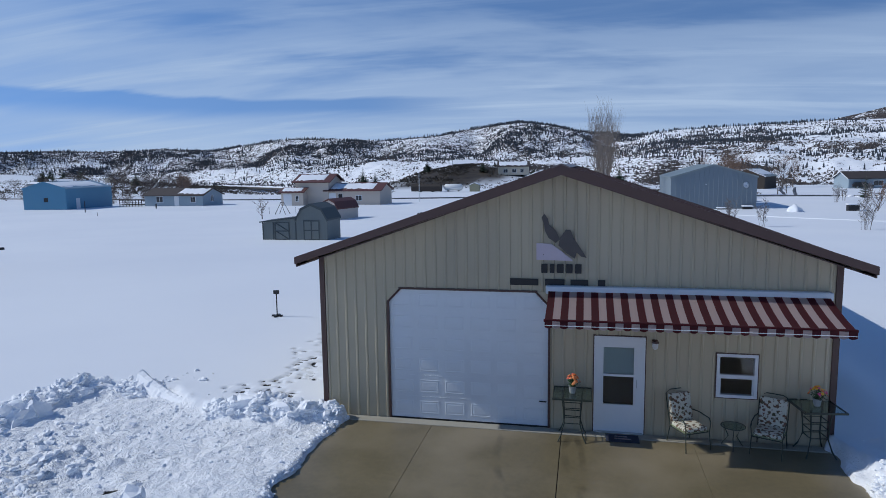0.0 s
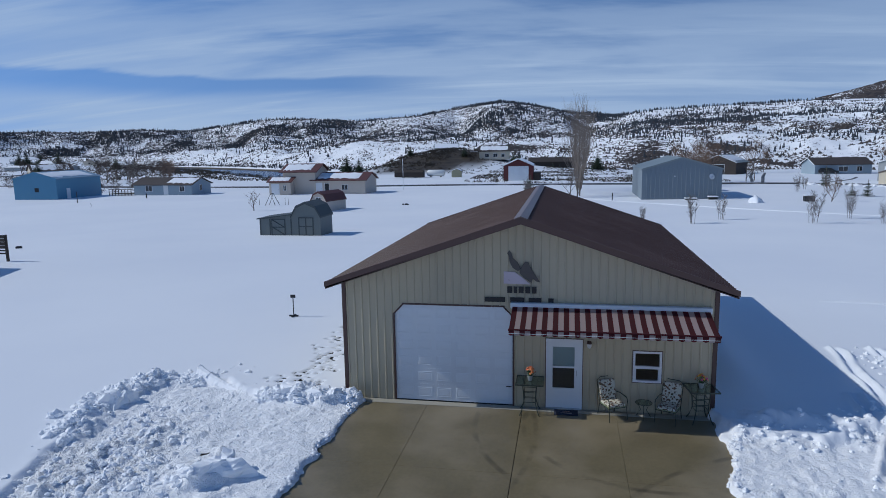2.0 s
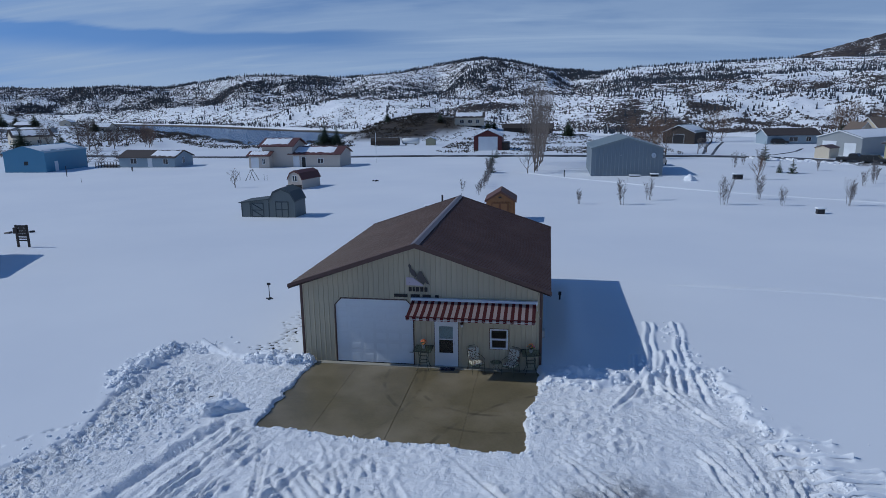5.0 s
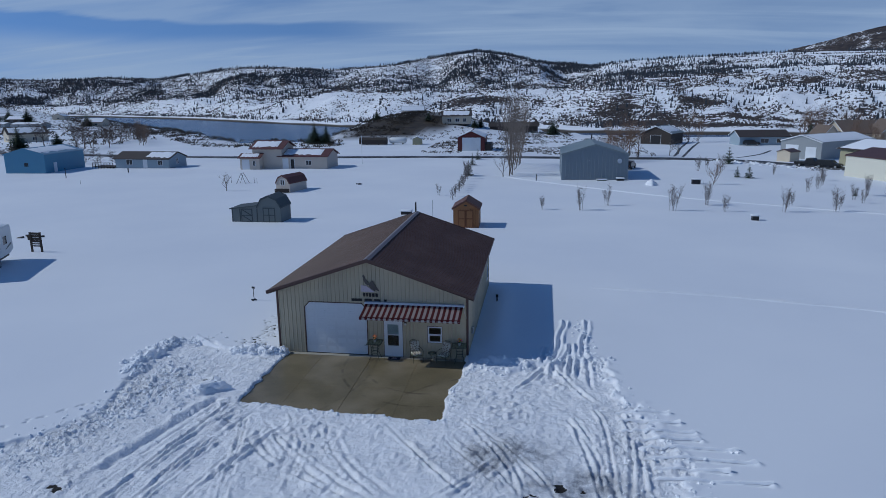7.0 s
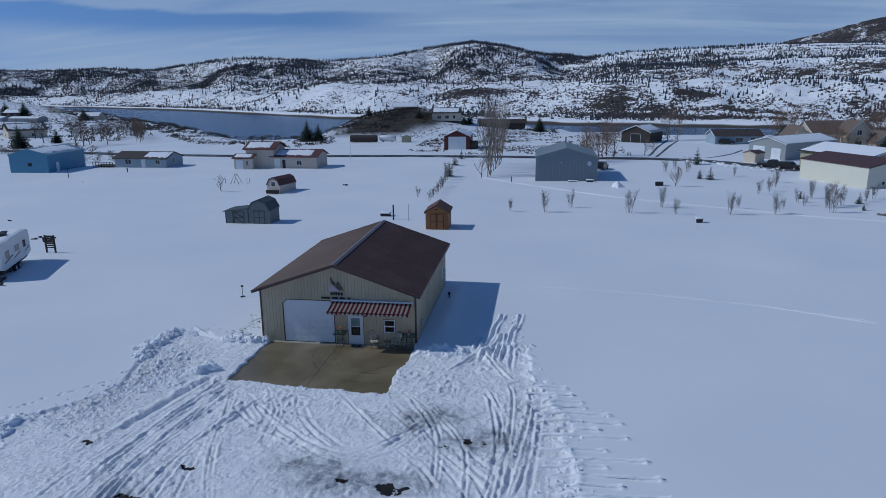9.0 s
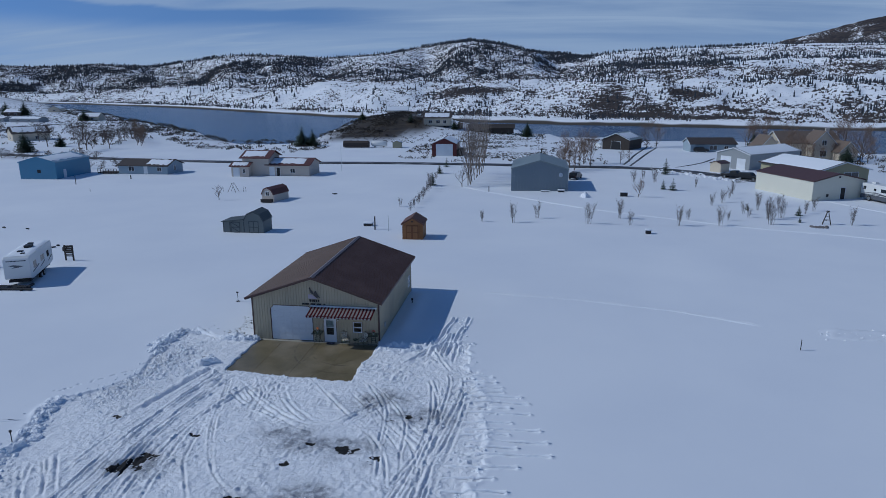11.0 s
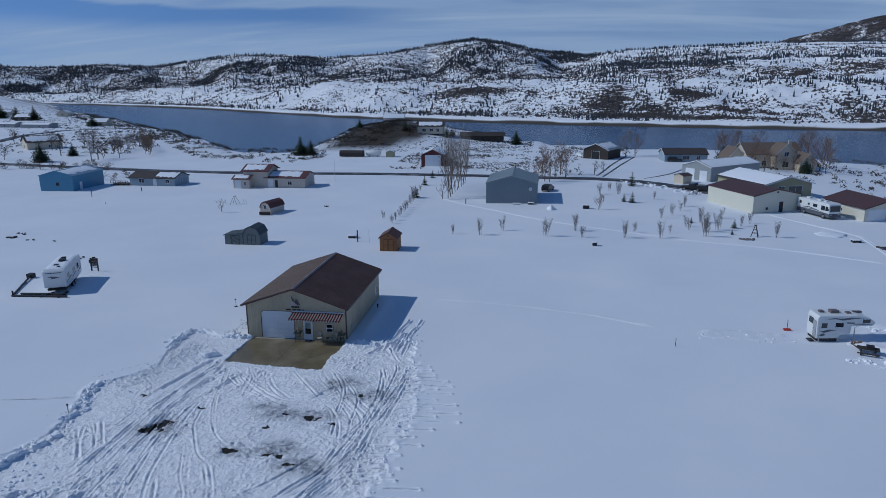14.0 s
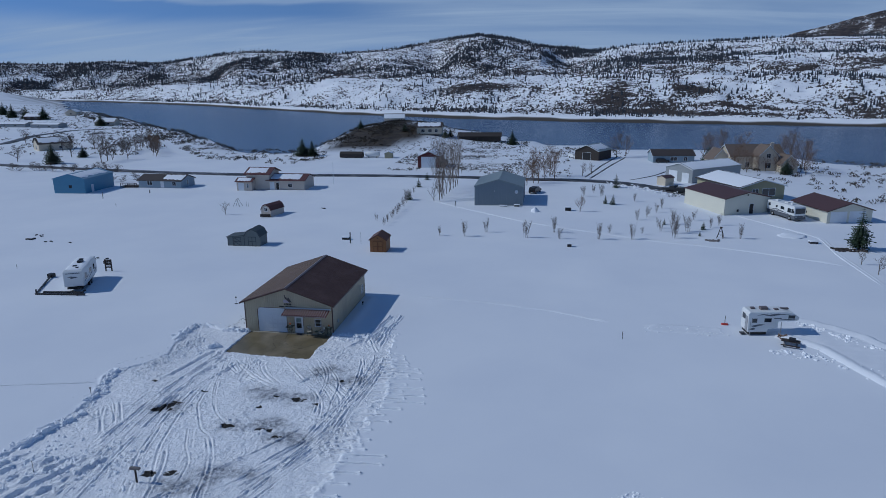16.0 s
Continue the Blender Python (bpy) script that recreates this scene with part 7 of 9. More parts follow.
def make_fifth_wheel():
    t = thing("travel_trailer", "white travel trailer with snow on its roof in the field", "trailer", pose(-31.1, 13.2, gz(-31, 13) - 0.1, 0, 0, 114))
    b = part("body", side_body([(-3.95, 0.95), (-3.95, 3.0), (-3.6, 3.2), (3.7, 3.2), (3.95, 2.95), (3.95, 0.95), (3.2, 0.75), (-3.2, 0.75)], 2.45, 0.08), rv_white, t)
    part("chassis", boxes((-3.6, -1.0, 0.5, 3.4, 1.0, 0.74)), M["black"], t)
    for x in (-0.6, 0.4):
        for y in (-1.08, 1.08):
            wheel(t, x, y, 0.36)
    for x, z, w, h in ((-2.4, 1.7, 1.0, 0.7), (0.2, 1.8, 1.2, 0.6), (2.2, 1.7, 0.8, 0.7)):
        for y in (-1.232, 1.226):
            f = part("window", boxes((x - w / 2, y, z, x + w / 2, y + 0.006, z + h)), PANE, t)
    part("door", boxes((1.1, -1.235, 0.95, 1.75, -1.228, 2.75)), rv_white, t)
    for k, (x0, z0, x1, z1) in enumerate(((-3.4, 1.35, -1.0, 1.5), (-0.9, 1.25, 1.0, 1.38), (2.0, 1.2, 3.6, 1.34))):
        part("decal", prism(bmesh.new(), [(x0, z0), (x1, z0 + 0.3), (x1 - 0.2, z1 + 0.3), (x0 + 0.2, z1)], -1.236, -1.229), rv_grey, t)
    front = bmesh.new()
    quadbox(front, -3.956, -0.9, 2.75, -3.951, 0.9, 2.85)
    part("decal", front, rv_grey, t)
    swoosh = prism(bmesh.new(), [(-0.7, 2.25), (0.3, 2.4), (0.75, 2.3), (0.2, 2.2), (0.5, 2.05), (-0.2, 2.12)], -3.957, -3.952, "x")
    part("decal", swoosh, rv_grey, t, "dark swoosh decal")
    sn = bmesh.new()
    bmesh.ops.create_grid(sn, x_segments=26, y_segments=9, size=1)
    for v in sn.verts:
        e = max(abs(v.co.x), abs(v.co.y))
        v.co = Vector((v.co.x * 3.55, v.co.y * 1.1, 3.215 + (0.10 if e < 0.97 else 0.0) + 0.05 * noise.noise(v.co * 3)))
    part("roof_snow", sn, M["roof_snow"], t, "snow on the roof", True)
    for x, y, w, d, h in ((-1.9, 0.1, 0.5, 0.5, 0.18), (0.2, -0.1, 0.9, 0.7, 0.32), (1.9, 0.2, 0.5, 0.5, 0.16), (-2.9, -0.4, 0.35, 0.35, 0.16)):
        part("roof_vent", rbox(x - w / 2, y - d / 2, 3.2, x + w / 2, y + d / 2, 3.24 + h, 0.03), M["black"], t)
    f = thing("loading_frame", "dark iron towing frame lying in the snow", "frame", pose(0, 0, 0))
    zf = gz(-32, 9)
    for a, b2 in (((-34.3, 8.0), (-27.2, 8.5)), ((-34.3, 8.2), (-38.2, 15.8)), ((-33.8, 8.9), (-28.0, 9.3)), ((-30.5, 8.1), (-29.8, 9.6)), ((-28.2, 8.2), (-28.4, 10.2))):
        part("beam", tubes([[(a[0], a[1], zf + 0.10), (b2[0], b2[1], zf + 0.16)]], 0.13, 6), M["black"], f)
    part("box", rbox(-38.6, 15.5, zf - 0.1, -37.8, 16.3, zf + 0.5, 0.04), M["black"], f)
    part("post", tubes([[(-34.2, 8.1, zf - 0.1), (-34.2, 8.1, zf + 0.7)]], 0.1, 6), M["black"], f)


make_fifth_wheel()


def make_camper():
    t = thing("truck_camper", "white truck camper with grey stripes standing on jacks", "camper", pose(56.4, 5.3, gz(57, 5) - 0.02, 0, 0, 6) @ Matrix.Diagonal((0.86, 0.86, 0.86, 1)))
    part("body", side_body([(0.0, 0.45), (-0.05, 2.9), (0.15, 3.15), (4.4, 3.2), (5.5, 3.0), (6.25, 2.5), (6.2, 2.15), (5.9, 2.0), (3.75, 1.95), (3.7, 1.05), (2.6, 0.95), (2.4, 0.5)], 2.25, 0.05), rv_white, t)
    for x, z, w, h in ((0.75, 1.75, 0.55, 0.55), (2.4, 1.85, 0.8, 0.5), (5.3, 2.35, 0.75, 0.42)):
        for y in (-1.132, 1.126):
            f = part("window", boxes((x - w / 2, y, z, x + w / 2, y + 0.006, z + h)), PANE, t)
            part("frame", boxes((x - w / 2 - 0.04, y, z - 0.04, x - w / 2 - 0.002, y + 0.005, z + h + 0.04), (x + w / 2 + 0.002, y, z - 0.04, x + w / 2 + 0.04, y + 0.005, z + h + 0.04)), M["black"], f)
    part("window", boxes((-0.062, -0.2, 1.9, -0.056, 0.75, 2.6)), PANE, t)
    d = part("door", boxes((-0.07, -0.95, 0.55, -0.05, -0.3, 2.5)), material("grey_camper_door", (0.33, 0.34, 0.36), 0.5), t, "grey rear door")
    part("handle", boxes((-0.1, -0.42, 1.4, -0.071, -0.36, 1.55)), M["black"], d)
    for pts in ([(0.3, 1.3), (1.4, 1.55), (2.2, 1.5), (1.5, 1.35), (0.8, 1.15)], [(1.9, 2.75), (3.6, 3.0), (5.2, 2.85), (4.0, 2.85), (2.8, 2.65)], [(3.8, 2.2), (5.0, 2.3), (6.1, 2.2), (4.9, 2.15)], [(0.9, 2.7), (1.6, 2.9), (2.8, 3.0), (1.7, 2.78)],
                [(0.1, 0.8), (0.7, 1.1), (1.0, 0.9), (0.6, 0.75)]):
        part("decal", prism(bmesh.new(), pts, -1.134, -1.127), rv_grey, t)
    part("bar", boxes((3.15, -1.134, 2.28, 4.05, -1.128, 2.42)), rv_grey, t)
    for x in (0.25, 4.1):
        for y in (-1.16, 1.16):
            part("jack", tubes([[(x, y, -0.1), (x, y, 1.9)]], 0.05, 8), M["steel"], t)
    part("underbox", boxes((0.15, -0.95, 0.1, 2.4, 0.95, 0.44)), M["black"], t)
    for x, y, w, d2, h in ((2.2, 0.1, 0.9, 0.7, 0.28), (0.9, 0.3, 0.5, 0.5, 0.14), (3.7, -0.1, 0.5, 0.5, 0.12), (4.9, 0.3, 1.0, 0.3, 0.1)):
        part("roof_vent", rbox(x - w / 2, y - d2 / 2, 3.12, x + w / 2, y + d2 / 2, 3.22 + h, 0.03), M["ridge"], t)
    part("step", rbox(-0.7, -1.0, 0.1, -0.1, -0.25, 0.22, 0.02), M["black"], t)
    k = thing("picnic_table", "snow-dusted dark picnic table beside the camper", "table", pose(60.2, 2.0, gz(60, 2) - 0.2, 0, 0, -20))
    for y in (-0.36, -0.18, 0.0, 0.18, 0.36):
        part("top_plank", rbox(-0.9, y - 0.08, 0.70, 0.9, y + 0.08, 0.75, 0.01, 1), dark_boards, k)
    for y in (-0.75, 0.75):
        part("bench", rbox(-0.9, y - 0.14, 0.40, 0.9, y + 0.14, 0.45, 0.01, 1), dark_boards, k)
    for x in (-0.6, 0.6):
        part("leg", tubes([[(x, -0.75, 0.0), (x, -0.2, 0.70)]], 0.05, 4), dark_boards, k)
        part("leg", tubes([[(x, 0.75, 0.0), (x, 0.2, 0.70)]], 0.05, 4), dark_boards, k)
        part("brace", boxes((x - 0.04, -0.85, 0.34, x + 0.04, 0.85, 0.395)), dark_boards, k)
    part("crate", rbox(-0.2, -0.3, 0.755, 0.45, 0.25, 1.05, 0.03), M["black"], k)
    h = thing("firewood_heap", "small heap of brown firewood under the camper", "firewood", pose(60.0, 4.0, gz(60, 4)))
    rnd = random.Random(2)
    for i in range(14):
        a, q = rnd.uniform(0, 3.1), Vector((rnd.uniform(-0.5, 0.5), rnd.uniform(-0.35, 0.35), 0.08 + 0.12 * (i % 3)))
        e = Vector((math.cos(a), math.sin(a), 0)) * 0.25
        part("log", tubes([[q - e, q + e]], 0.07, 7), M["red_twig"], h)


make_camper()


def make_motorhome():
    t = thing("motorhome", "white motorhome with a dark lower band parked by the barn", "motorhome", pose(83.35, 75.5, gz(83, 75) - 0.02, 0, 0, -71.5))
    part("body", side_body([(-4.3, 1.15), (-4.35, 2.9), (-4.1, 3.05), (3.9, 3.05), (4.25, 2.85), (4.4, 1.4), (4.4, 1.15)], 2.5, 0.09), rv_white, t)
    part("lower_band", side_body([(-4.3, 0.42), (-4.32, 1.15), (4.38, 1.15), (4.42, 0.45), (4.2, 0.38)], 2.46, 0.05), rv_grey, t)
    part("windshield", boxes((4.30, -1.05, 1.55, 4.415, 1.05, 2.6)), PANE, t, "wide dark windscreen")
    part("bumper", rbox(4.38, -1.2, 0.4, 4.55, 1.2, 0.7, 0.04), rv_grey, t)
    for y in (-0.85, 0.85):
        part("headlight", rbox(4.40, y - 0.2, 0.85, 4.45, y + 0.2, 1.05, 0.02), M["steel"], t)
    for x, z, w, h in ((-3.5, 1.95, 0.6, 0.6), (-1.2, 1.95, 0.5, 0.4), (0.6, 1.85, 1.1, 0.6), (2.7, 1.6, 1.0, 0.85), (3.65, 1.6, 0.6, 0.85)):
        for y in (-1.258, 1.252):
            part("window", boxes((x - w / 2, y, z, x + w / 2, y + 0.006, z + h)), PANE, t)
    part("decal", prism(bmesh.new(), [(-3.9, 1.3), (-1.0, 1.7), (2.0, 1.35), (-0.8, 1.5)], -1.26, -1.254), rv_grey, t)
    part("decal", prism(bmesh.new(), [(-3.0, 1.2), (0.2, 1.45), (3.5, 1.2), (0.4, 1.3)], -1.26, -1.254), rv_grey, t)
    for x in (-2.3, 2.9):
        for y in (-1.16, 1.16):
            wheel(t, x, y, 0.48, 0.28)
    for y in (-1.45, 1.45):
        part("mirror", rbox(4.15, y - 0.1, 1.75, 4.3, y + 0.1, 2.15, 0.03), M["black"], t)
    for x, w in ((-2.6, 0.8), (0.3, 0.9), (2.0, 0.5)):
        part("roof_vent", rbox(x - w / 2, -0.35, 3.0, x + w / 2, 0.35, 3.3, 0.05), rv_white, t)


make_motorhome()


def make_car(x, y, rot, paint, profile, glassline, label, length):
    t = thing("car", label, "car", pose(x, y, gz(x, y) - 0.03, 0, 0, rot))
    part("body", side_body(profile, 1.8, 0.07), paint, t)
    part("cabin_glass", side_body(glassline, 1.62, 0.05), PANE, t)
    for wx in (-length * 0.31, length * 0.31):
        for wy in (-0.82, 0.82):
            wheel(t, wx, wy, 0.36)
    for wy in (-0.6, 0.6):
        part("headlight", rbox(length / 2 - 0.03, wy - 0.15, 0.65, length / 2 + 0.03, wy + 0.15, 0.8, 0.02), M["white"], t)
        part("tail_light", rbox(-length / 2 - 0.03, wy - 0.12, 0.7, -length / 2 + 0.03, wy + 0.12, 0.9, 0.02), red_roof, t)


pickup = [(-2.7, 0.45), (-2.72, 1.05), (-0.75, 1.08), (-0.5, 1.75), (0.75, 1.78), (1.25, 1.12), (2.6, 1.02), (2.72, 0.5)]
pickup_glass = [(-0.62, 1.12), (-0.42, 1.70), (0.68, 1.72), (1.12, 1.13)]
wagon = [(-2.3, 0.4), (-2.35, 1.0), (-1.9, 1.6), (0.5, 1.65), (1.2, 1.05), (2.2, 0.95), (2.35, 0.45)]
wagon_glass = [(-2.0, 1.08), (-1.75, 1.52), (0.45, 1.58), (1.02, 1.08)]
black_paint = material("black_car_paint", (0.02, 0.022, 0.025), 0.25, 0.2, 0.15, 1)
make_car(66.2, 105.6, -40, black_paint, pickup, pickup_glass, "black pickup parked beside the barns", 5.4)
make_car(68.6, 103.0, -40, black_paint, wagon, wagon_glass, "dark wagon parked behind a pickup", 4.7)
make_car(44.1, 185.5, -60, rv_white, wagon, wagon_glass, "white wagon parked beside a dark barn", 4.7)
make_car(31.4, 102.6, 70, black_paint, wagon, wagon_glass, "dark wagon behind the slate-blue barn", 4.7)
make_car(74.0, 170.6, -4, black_paint, wagon, wagon_glass, "dark wagon before the pale blue house", 4.7)


def make_tank():
    t = thing("covered_trailer", "long dark tarpaulin-covered trailer on the rise", "trailer", pose(-41.8, 184, gz(-41.8, 184)))
    bm = bmesh.new()
    prism(bm, [(-1.2, 0.2), (1.2, 0.2), (1.25, 1.7), (0.7, 2.4), (-0.7, 2.4), (-1.25, 1.7)], -4.6, 4.6, "x")
    part("tarpaulin", bm, dark_boards, t)
    for x in (-2, 2):
        for y in (-1.0, 1.0):
            wheel(t, x, y, 0.35)
    t = thing("storage_tank", "white horizontal tank on cradles", "tank", pose(-33.6, 185, gz(-33.6, 185)))
    tank = lathe([(0.0, -3.0), (0.6, -2.85), (1.0, -2.4), (1.0, 2.4), (0.6, 2.85), (0.0, 3.0)], 20)
    bmesh.ops.transform(tank, matrix=pose(0, 0, 1.3, 0, 90, 0), verts=tank.verts[:])
    part("shell", tank, rv_white, t, "", True)
    for x in (-1.6, 1.6):
        part("cradle", boxes((x - 0.15, -0.8, -0.1, x + 0.15, 0.8, 0.45)), M["curb"], t)
    t = house("shed", "small olive shed near the covered trailer", "shed", -26.8, 184)
    block(t, -26.8, 184, 5, 3.0, 3.0, 2.0, 0.6, olive_siding, grey_steel, 0.15, snow=1)


make_tank()


# ---- posts, stands and small things in the snow ----
def make_post(x, y, h, r=0.04, label="thin dark post standing in the snow", cap=None, mat=None, base=False):
    t = thing("post", label, "post", pose(x, y, gz(x, y)))
    part("shaft", tubes([[(0, 0, -0.2), (0, 0, h)]], r, 8), mat or M["black"], t)
    if cap:
        part("cap", rbox(-cap[0] / 2, -cap[1] / 2, h - cap[2], cap[0] / 2, cap[1] / 2, h + 0.02, 0.01), mat or M["black"], t)
    if base:
        part("foot", boxes((-0.2, -0.04, 0.0, 0.2, 0.04, 0.06), (-0.04, -0.2, 0.0, 0.04, 0.2, 0.06)), M["black"], t)


make_post(-5.15, 8.03, 0.95, 0.022, "iron garden stake with a crosspiece in the snow", (0.22, 0.05, 0.12), None, True)
make_post(11.5, 9.15, 0.62, 0.05, "black yard hydrant beside the building", (0.16, 0.14, 0.16))
make_post(-7.0, -17.8, 0.75, 0.025, "thin marker stake with a small cap", (0.12, 0.1, 0.12))
make_post(-3.1, -29.6, 0.9, 0.02)
make_post(-47.3, 19.7, 0.7, 0.03)
make_post(42.9, 1.8, 0.85, 0.03)
make_post(-80.0, 86.1, 2.0, 0.07, "tall dark post before the blue barn")
make_post(-72.7, 95.6, 0.9, 0.12, "short dark post before a low house")
make_post(-0.8, 44.7, 2.0, 0.10, "square dark timber post in the field")
make_post(1.4, 44.0, 2.3, 0.035, "slim pale metal pole in the field", None, M["steel"])
make_post(13.3, 82.6, 1.2, 0.08)
make_post(-70, 77, 0.7, 0.03)
make_post(-26.5, 114, 6.5, 0.05, "thin flagpole beside the cream house", None, M["white"])


def make_bird_table():
    t = thing("mailbox_post", "wooden post with a crossboard on the ploughed yard", "post", pose(5.3, -29.6, 0.05))
    part("shaft", boxes((-0.05, -0.05, -0.2, 0.05, 0.05, 1.15)), dark_boards, t)
    part("crossboard", rbox(-0.38, -0.12, 1.15, 0.38, 0.12, 1.32, 0.02), M["twig"], t)
    t = thing("flag_marker", "red-footed stake beside the camper", "marker", pose(54.9, 7.4, gz(54.9, 7.4)))
    part("shaft", tubes([[(0, 0, -0.1), (0, 0, 1.1)]], 0.03, 6), M["black"], t)
    part("foot", rbox(-0.35, -0.2, -0.02, 0.35, 0.2, 0.16, 0.03), material("red_plastic", (0.5, 0.05, 0.03), 0.5), t)


make_bird_table()


def make_stand():
    t = thing("notice_stand", "dark wooden stand with a box on two legs", "stand", pose(-31.9, 20.3, gz(-32, 20) - 0.05))
    for x in (-0.5, 0.5):
        part("leg", boxes((x - 0.07, -0.07, -0.1, x + 0.07, 0.07, 1.9)), dark_boards, t)
    for z in (0.55, 0.75):
        part("rail", boxes((-0.43, -0.05, z, 0.43, 0.05, z + 0.1)), dark_boards, t)
    for k in range(4):
        part("board", boxes((-0.5, -0.1, 0.95 + 0.24 * k, 0.5, -0.071, 1.17 + 0.24 * k)), dark_boards, t)
    part("box", rbox(-0.62, -0.24, 1.2, -0.25, -0.105, 1.7, 0.02), dark_boards, t)


make_stand()


def make_utility_box(x, y, w, d, h, label, snowcap=True):
    t = thing("utility_box", label, "box", pose(x, y, gz(x, y) - 0.05))
    part("case", rbox(-w / 2, -d / 2, 0, w / 2, d / 2, h, 0.03), M["black"], t)
    if snowcap:
        part("snow_cap", rbox(-w / 2 - 0.1, -d / 2 - 0.1, h + 0.003, w / 2 + 0.1, d / 2 + 0.1, h + 0.16, 0.07, 3), M["roof_snow"], t, "", True)


make_utility_box(38.5, 45.6, 0.7, 0.6, 0.55, "dark utility box capped with snow in the field")
make_utility_box(39.2, 79.2, 1.3, 0.8, 0.8, "low dark box with a snow cap among young trees")
make_utility_box(-2.6, 47.8, 1.3, 0.9, 0.45, "low dark crate capped with snow")
make_utility_box(80.6, 52.4, 1.3, 0.9, 0.4, "low dark box near the fir tree")
make_utility_box(27.6, 83.3, 1.2, 0.7, 0.4, "dark crate against the slate-blue barn")
make_utility_box(24.5, 83.2, 1.6, 0.4, 0.2, "timber lying against the slate-blue barn")


def make_heap(x, y, r, h, seed):
    t = thing("snow_heap", "rounded heap of snow over hidden yard things", "snow heap", pose(x, y, gz(x, y) - 0.05))
    bm = bmesh.new()
    bmesh.ops.create_icosphere(bm, subdivisions=3, radius=1)
    for v in bm.verts:
        k = 1 + 0.35 * noise.noise(v.co * 1.7 + Vector((seed, 0, 0)))
        v.co = Vector((v.co.x * r * k, v.co.y * r * k, max(-0.1, v.co.z) * h * k))
    part("snow", bm, M["roof_snow"], t, "", True)
    part("pot", rbox(r * 0.3, -r * 0.5, 0, r * 0.75, -r * 0.1, h * 0.6, 0.04), M["black"], t)


make_heap(31.9, 77.4, 0.9, 0.9, 1)
make_heap(79.0, 58.0, 2.4, 0.28, 4)


def make_tripod():
    t = thing("garden_tripod", "dark wooden tripod over a heap of brush", "tripod", pose(65.8, 55.2, gz(65.8, 55.2)) @ Matrix.Diagonal((0.85, 0.85, 0.72, 1)))
    for k in range(4):
        a = k * 1.571 + 0.4
        part("leg", tubes([[(0.95 * math.cos(a), 0.95 * math.sin(a), -0.1), (0.12 * math.cos(a), 0.12 * math.sin(a), 2.7)]], 0.07, 5), dark_boards, t)
    for z in (0.9, 1.7):
        q = 0.95 - z * 0.3
        part("rung", tubes([[(q * math.cos(a), q * math.sin(a), z) for a in (k * 1.571 + 0.4 for k in range(5))]], 0.04, 4), dark_boards, t)
    part("cap", rbox(-0.25, -0.25, 2.65, 0.25, 0.25, 2.85, 0.04), dark_boards, t)
    t = thing("swing_frame", "small dark swing frame in the snow", "swing", pose(-39.2, 79.1, gz(-39.2, 79.1)))
    for y in (-0.8, 0.8):
        part("leg", tubes([[(-0.9, y, -0.1), (0, y * 0.6, 1.8), (0.9, y, -0.1)]], 0.05, 5), M["black"], t)
    part("bar", tubes([[(0, -0.6, 1.8), (0, 0.6, 1.8)]], 0.05, 5), M["black"], t)
    for x, y, h in ((-2.3, 0.2, 1.0), (2.0, 0.4, 1.1), (2.7, 0.0, 1.0)):
        part("stake", tubes([[(x, y, -0.1), (x, y, h)]], 0.03, 5), M["black"], t)


make_tripod()


def make_rubble(name, label, x, y, n, spread, size, seed, mat):
    t = thing(name, label, "debris", pose(x, y, gz(x, y)))
    rnd = random.Random(seed)
    for k in range(n):
        bm = rbox(-0.5, -0.3, -0.15, 0.5, 0.3, 0.2, 0.08, 1, Matrix.Translation((rnd.uniform(-1, 1) * spread, rnd.uniform(-0.4, 0.4) * spread, 0.02)) @ pose(0, 0, 0, rnd.uniform(-12, 12), rnd.uniform(-12, 12), rnd.uniform(0, 180)) @ Matrix.Diagonal((size * rnd.uniform(0.5, 1.4), size * rnd.uniform(0.5, 1.2), size, 1)))
        part("piece", bm, mat, t)


for i, (x, y, n, sp, sz) in enumerate(((-63.9, 41.7, 3, 0.9, 1.0), (-64.6, 45.2, 4, 1.6, 0.6), (-58.6, 39.7, 2, 0.8, 0.6), (-17.3, 77.8, 2, 0.5, 0.8), (-38.5, 27.4, 3, 1.6, 0.7), (-53.4, 39.2, 2, 0.6, 0.5))):
    make_rubble("scrap_heap", "dark scrap showing through the snow", x, y, n, sp, sz, i, M["black"])
make_rubble("soil_bed", "bare brown soil ring below the fir", 84.4, 47.6, 22, 2.4, 0.9, 8, dark_boards)
make_rubble("brush_heap", "heap of brown brush near the tripod", 63.8, 52.6, 26, 1.2, 0.6, 12, M["twig"])


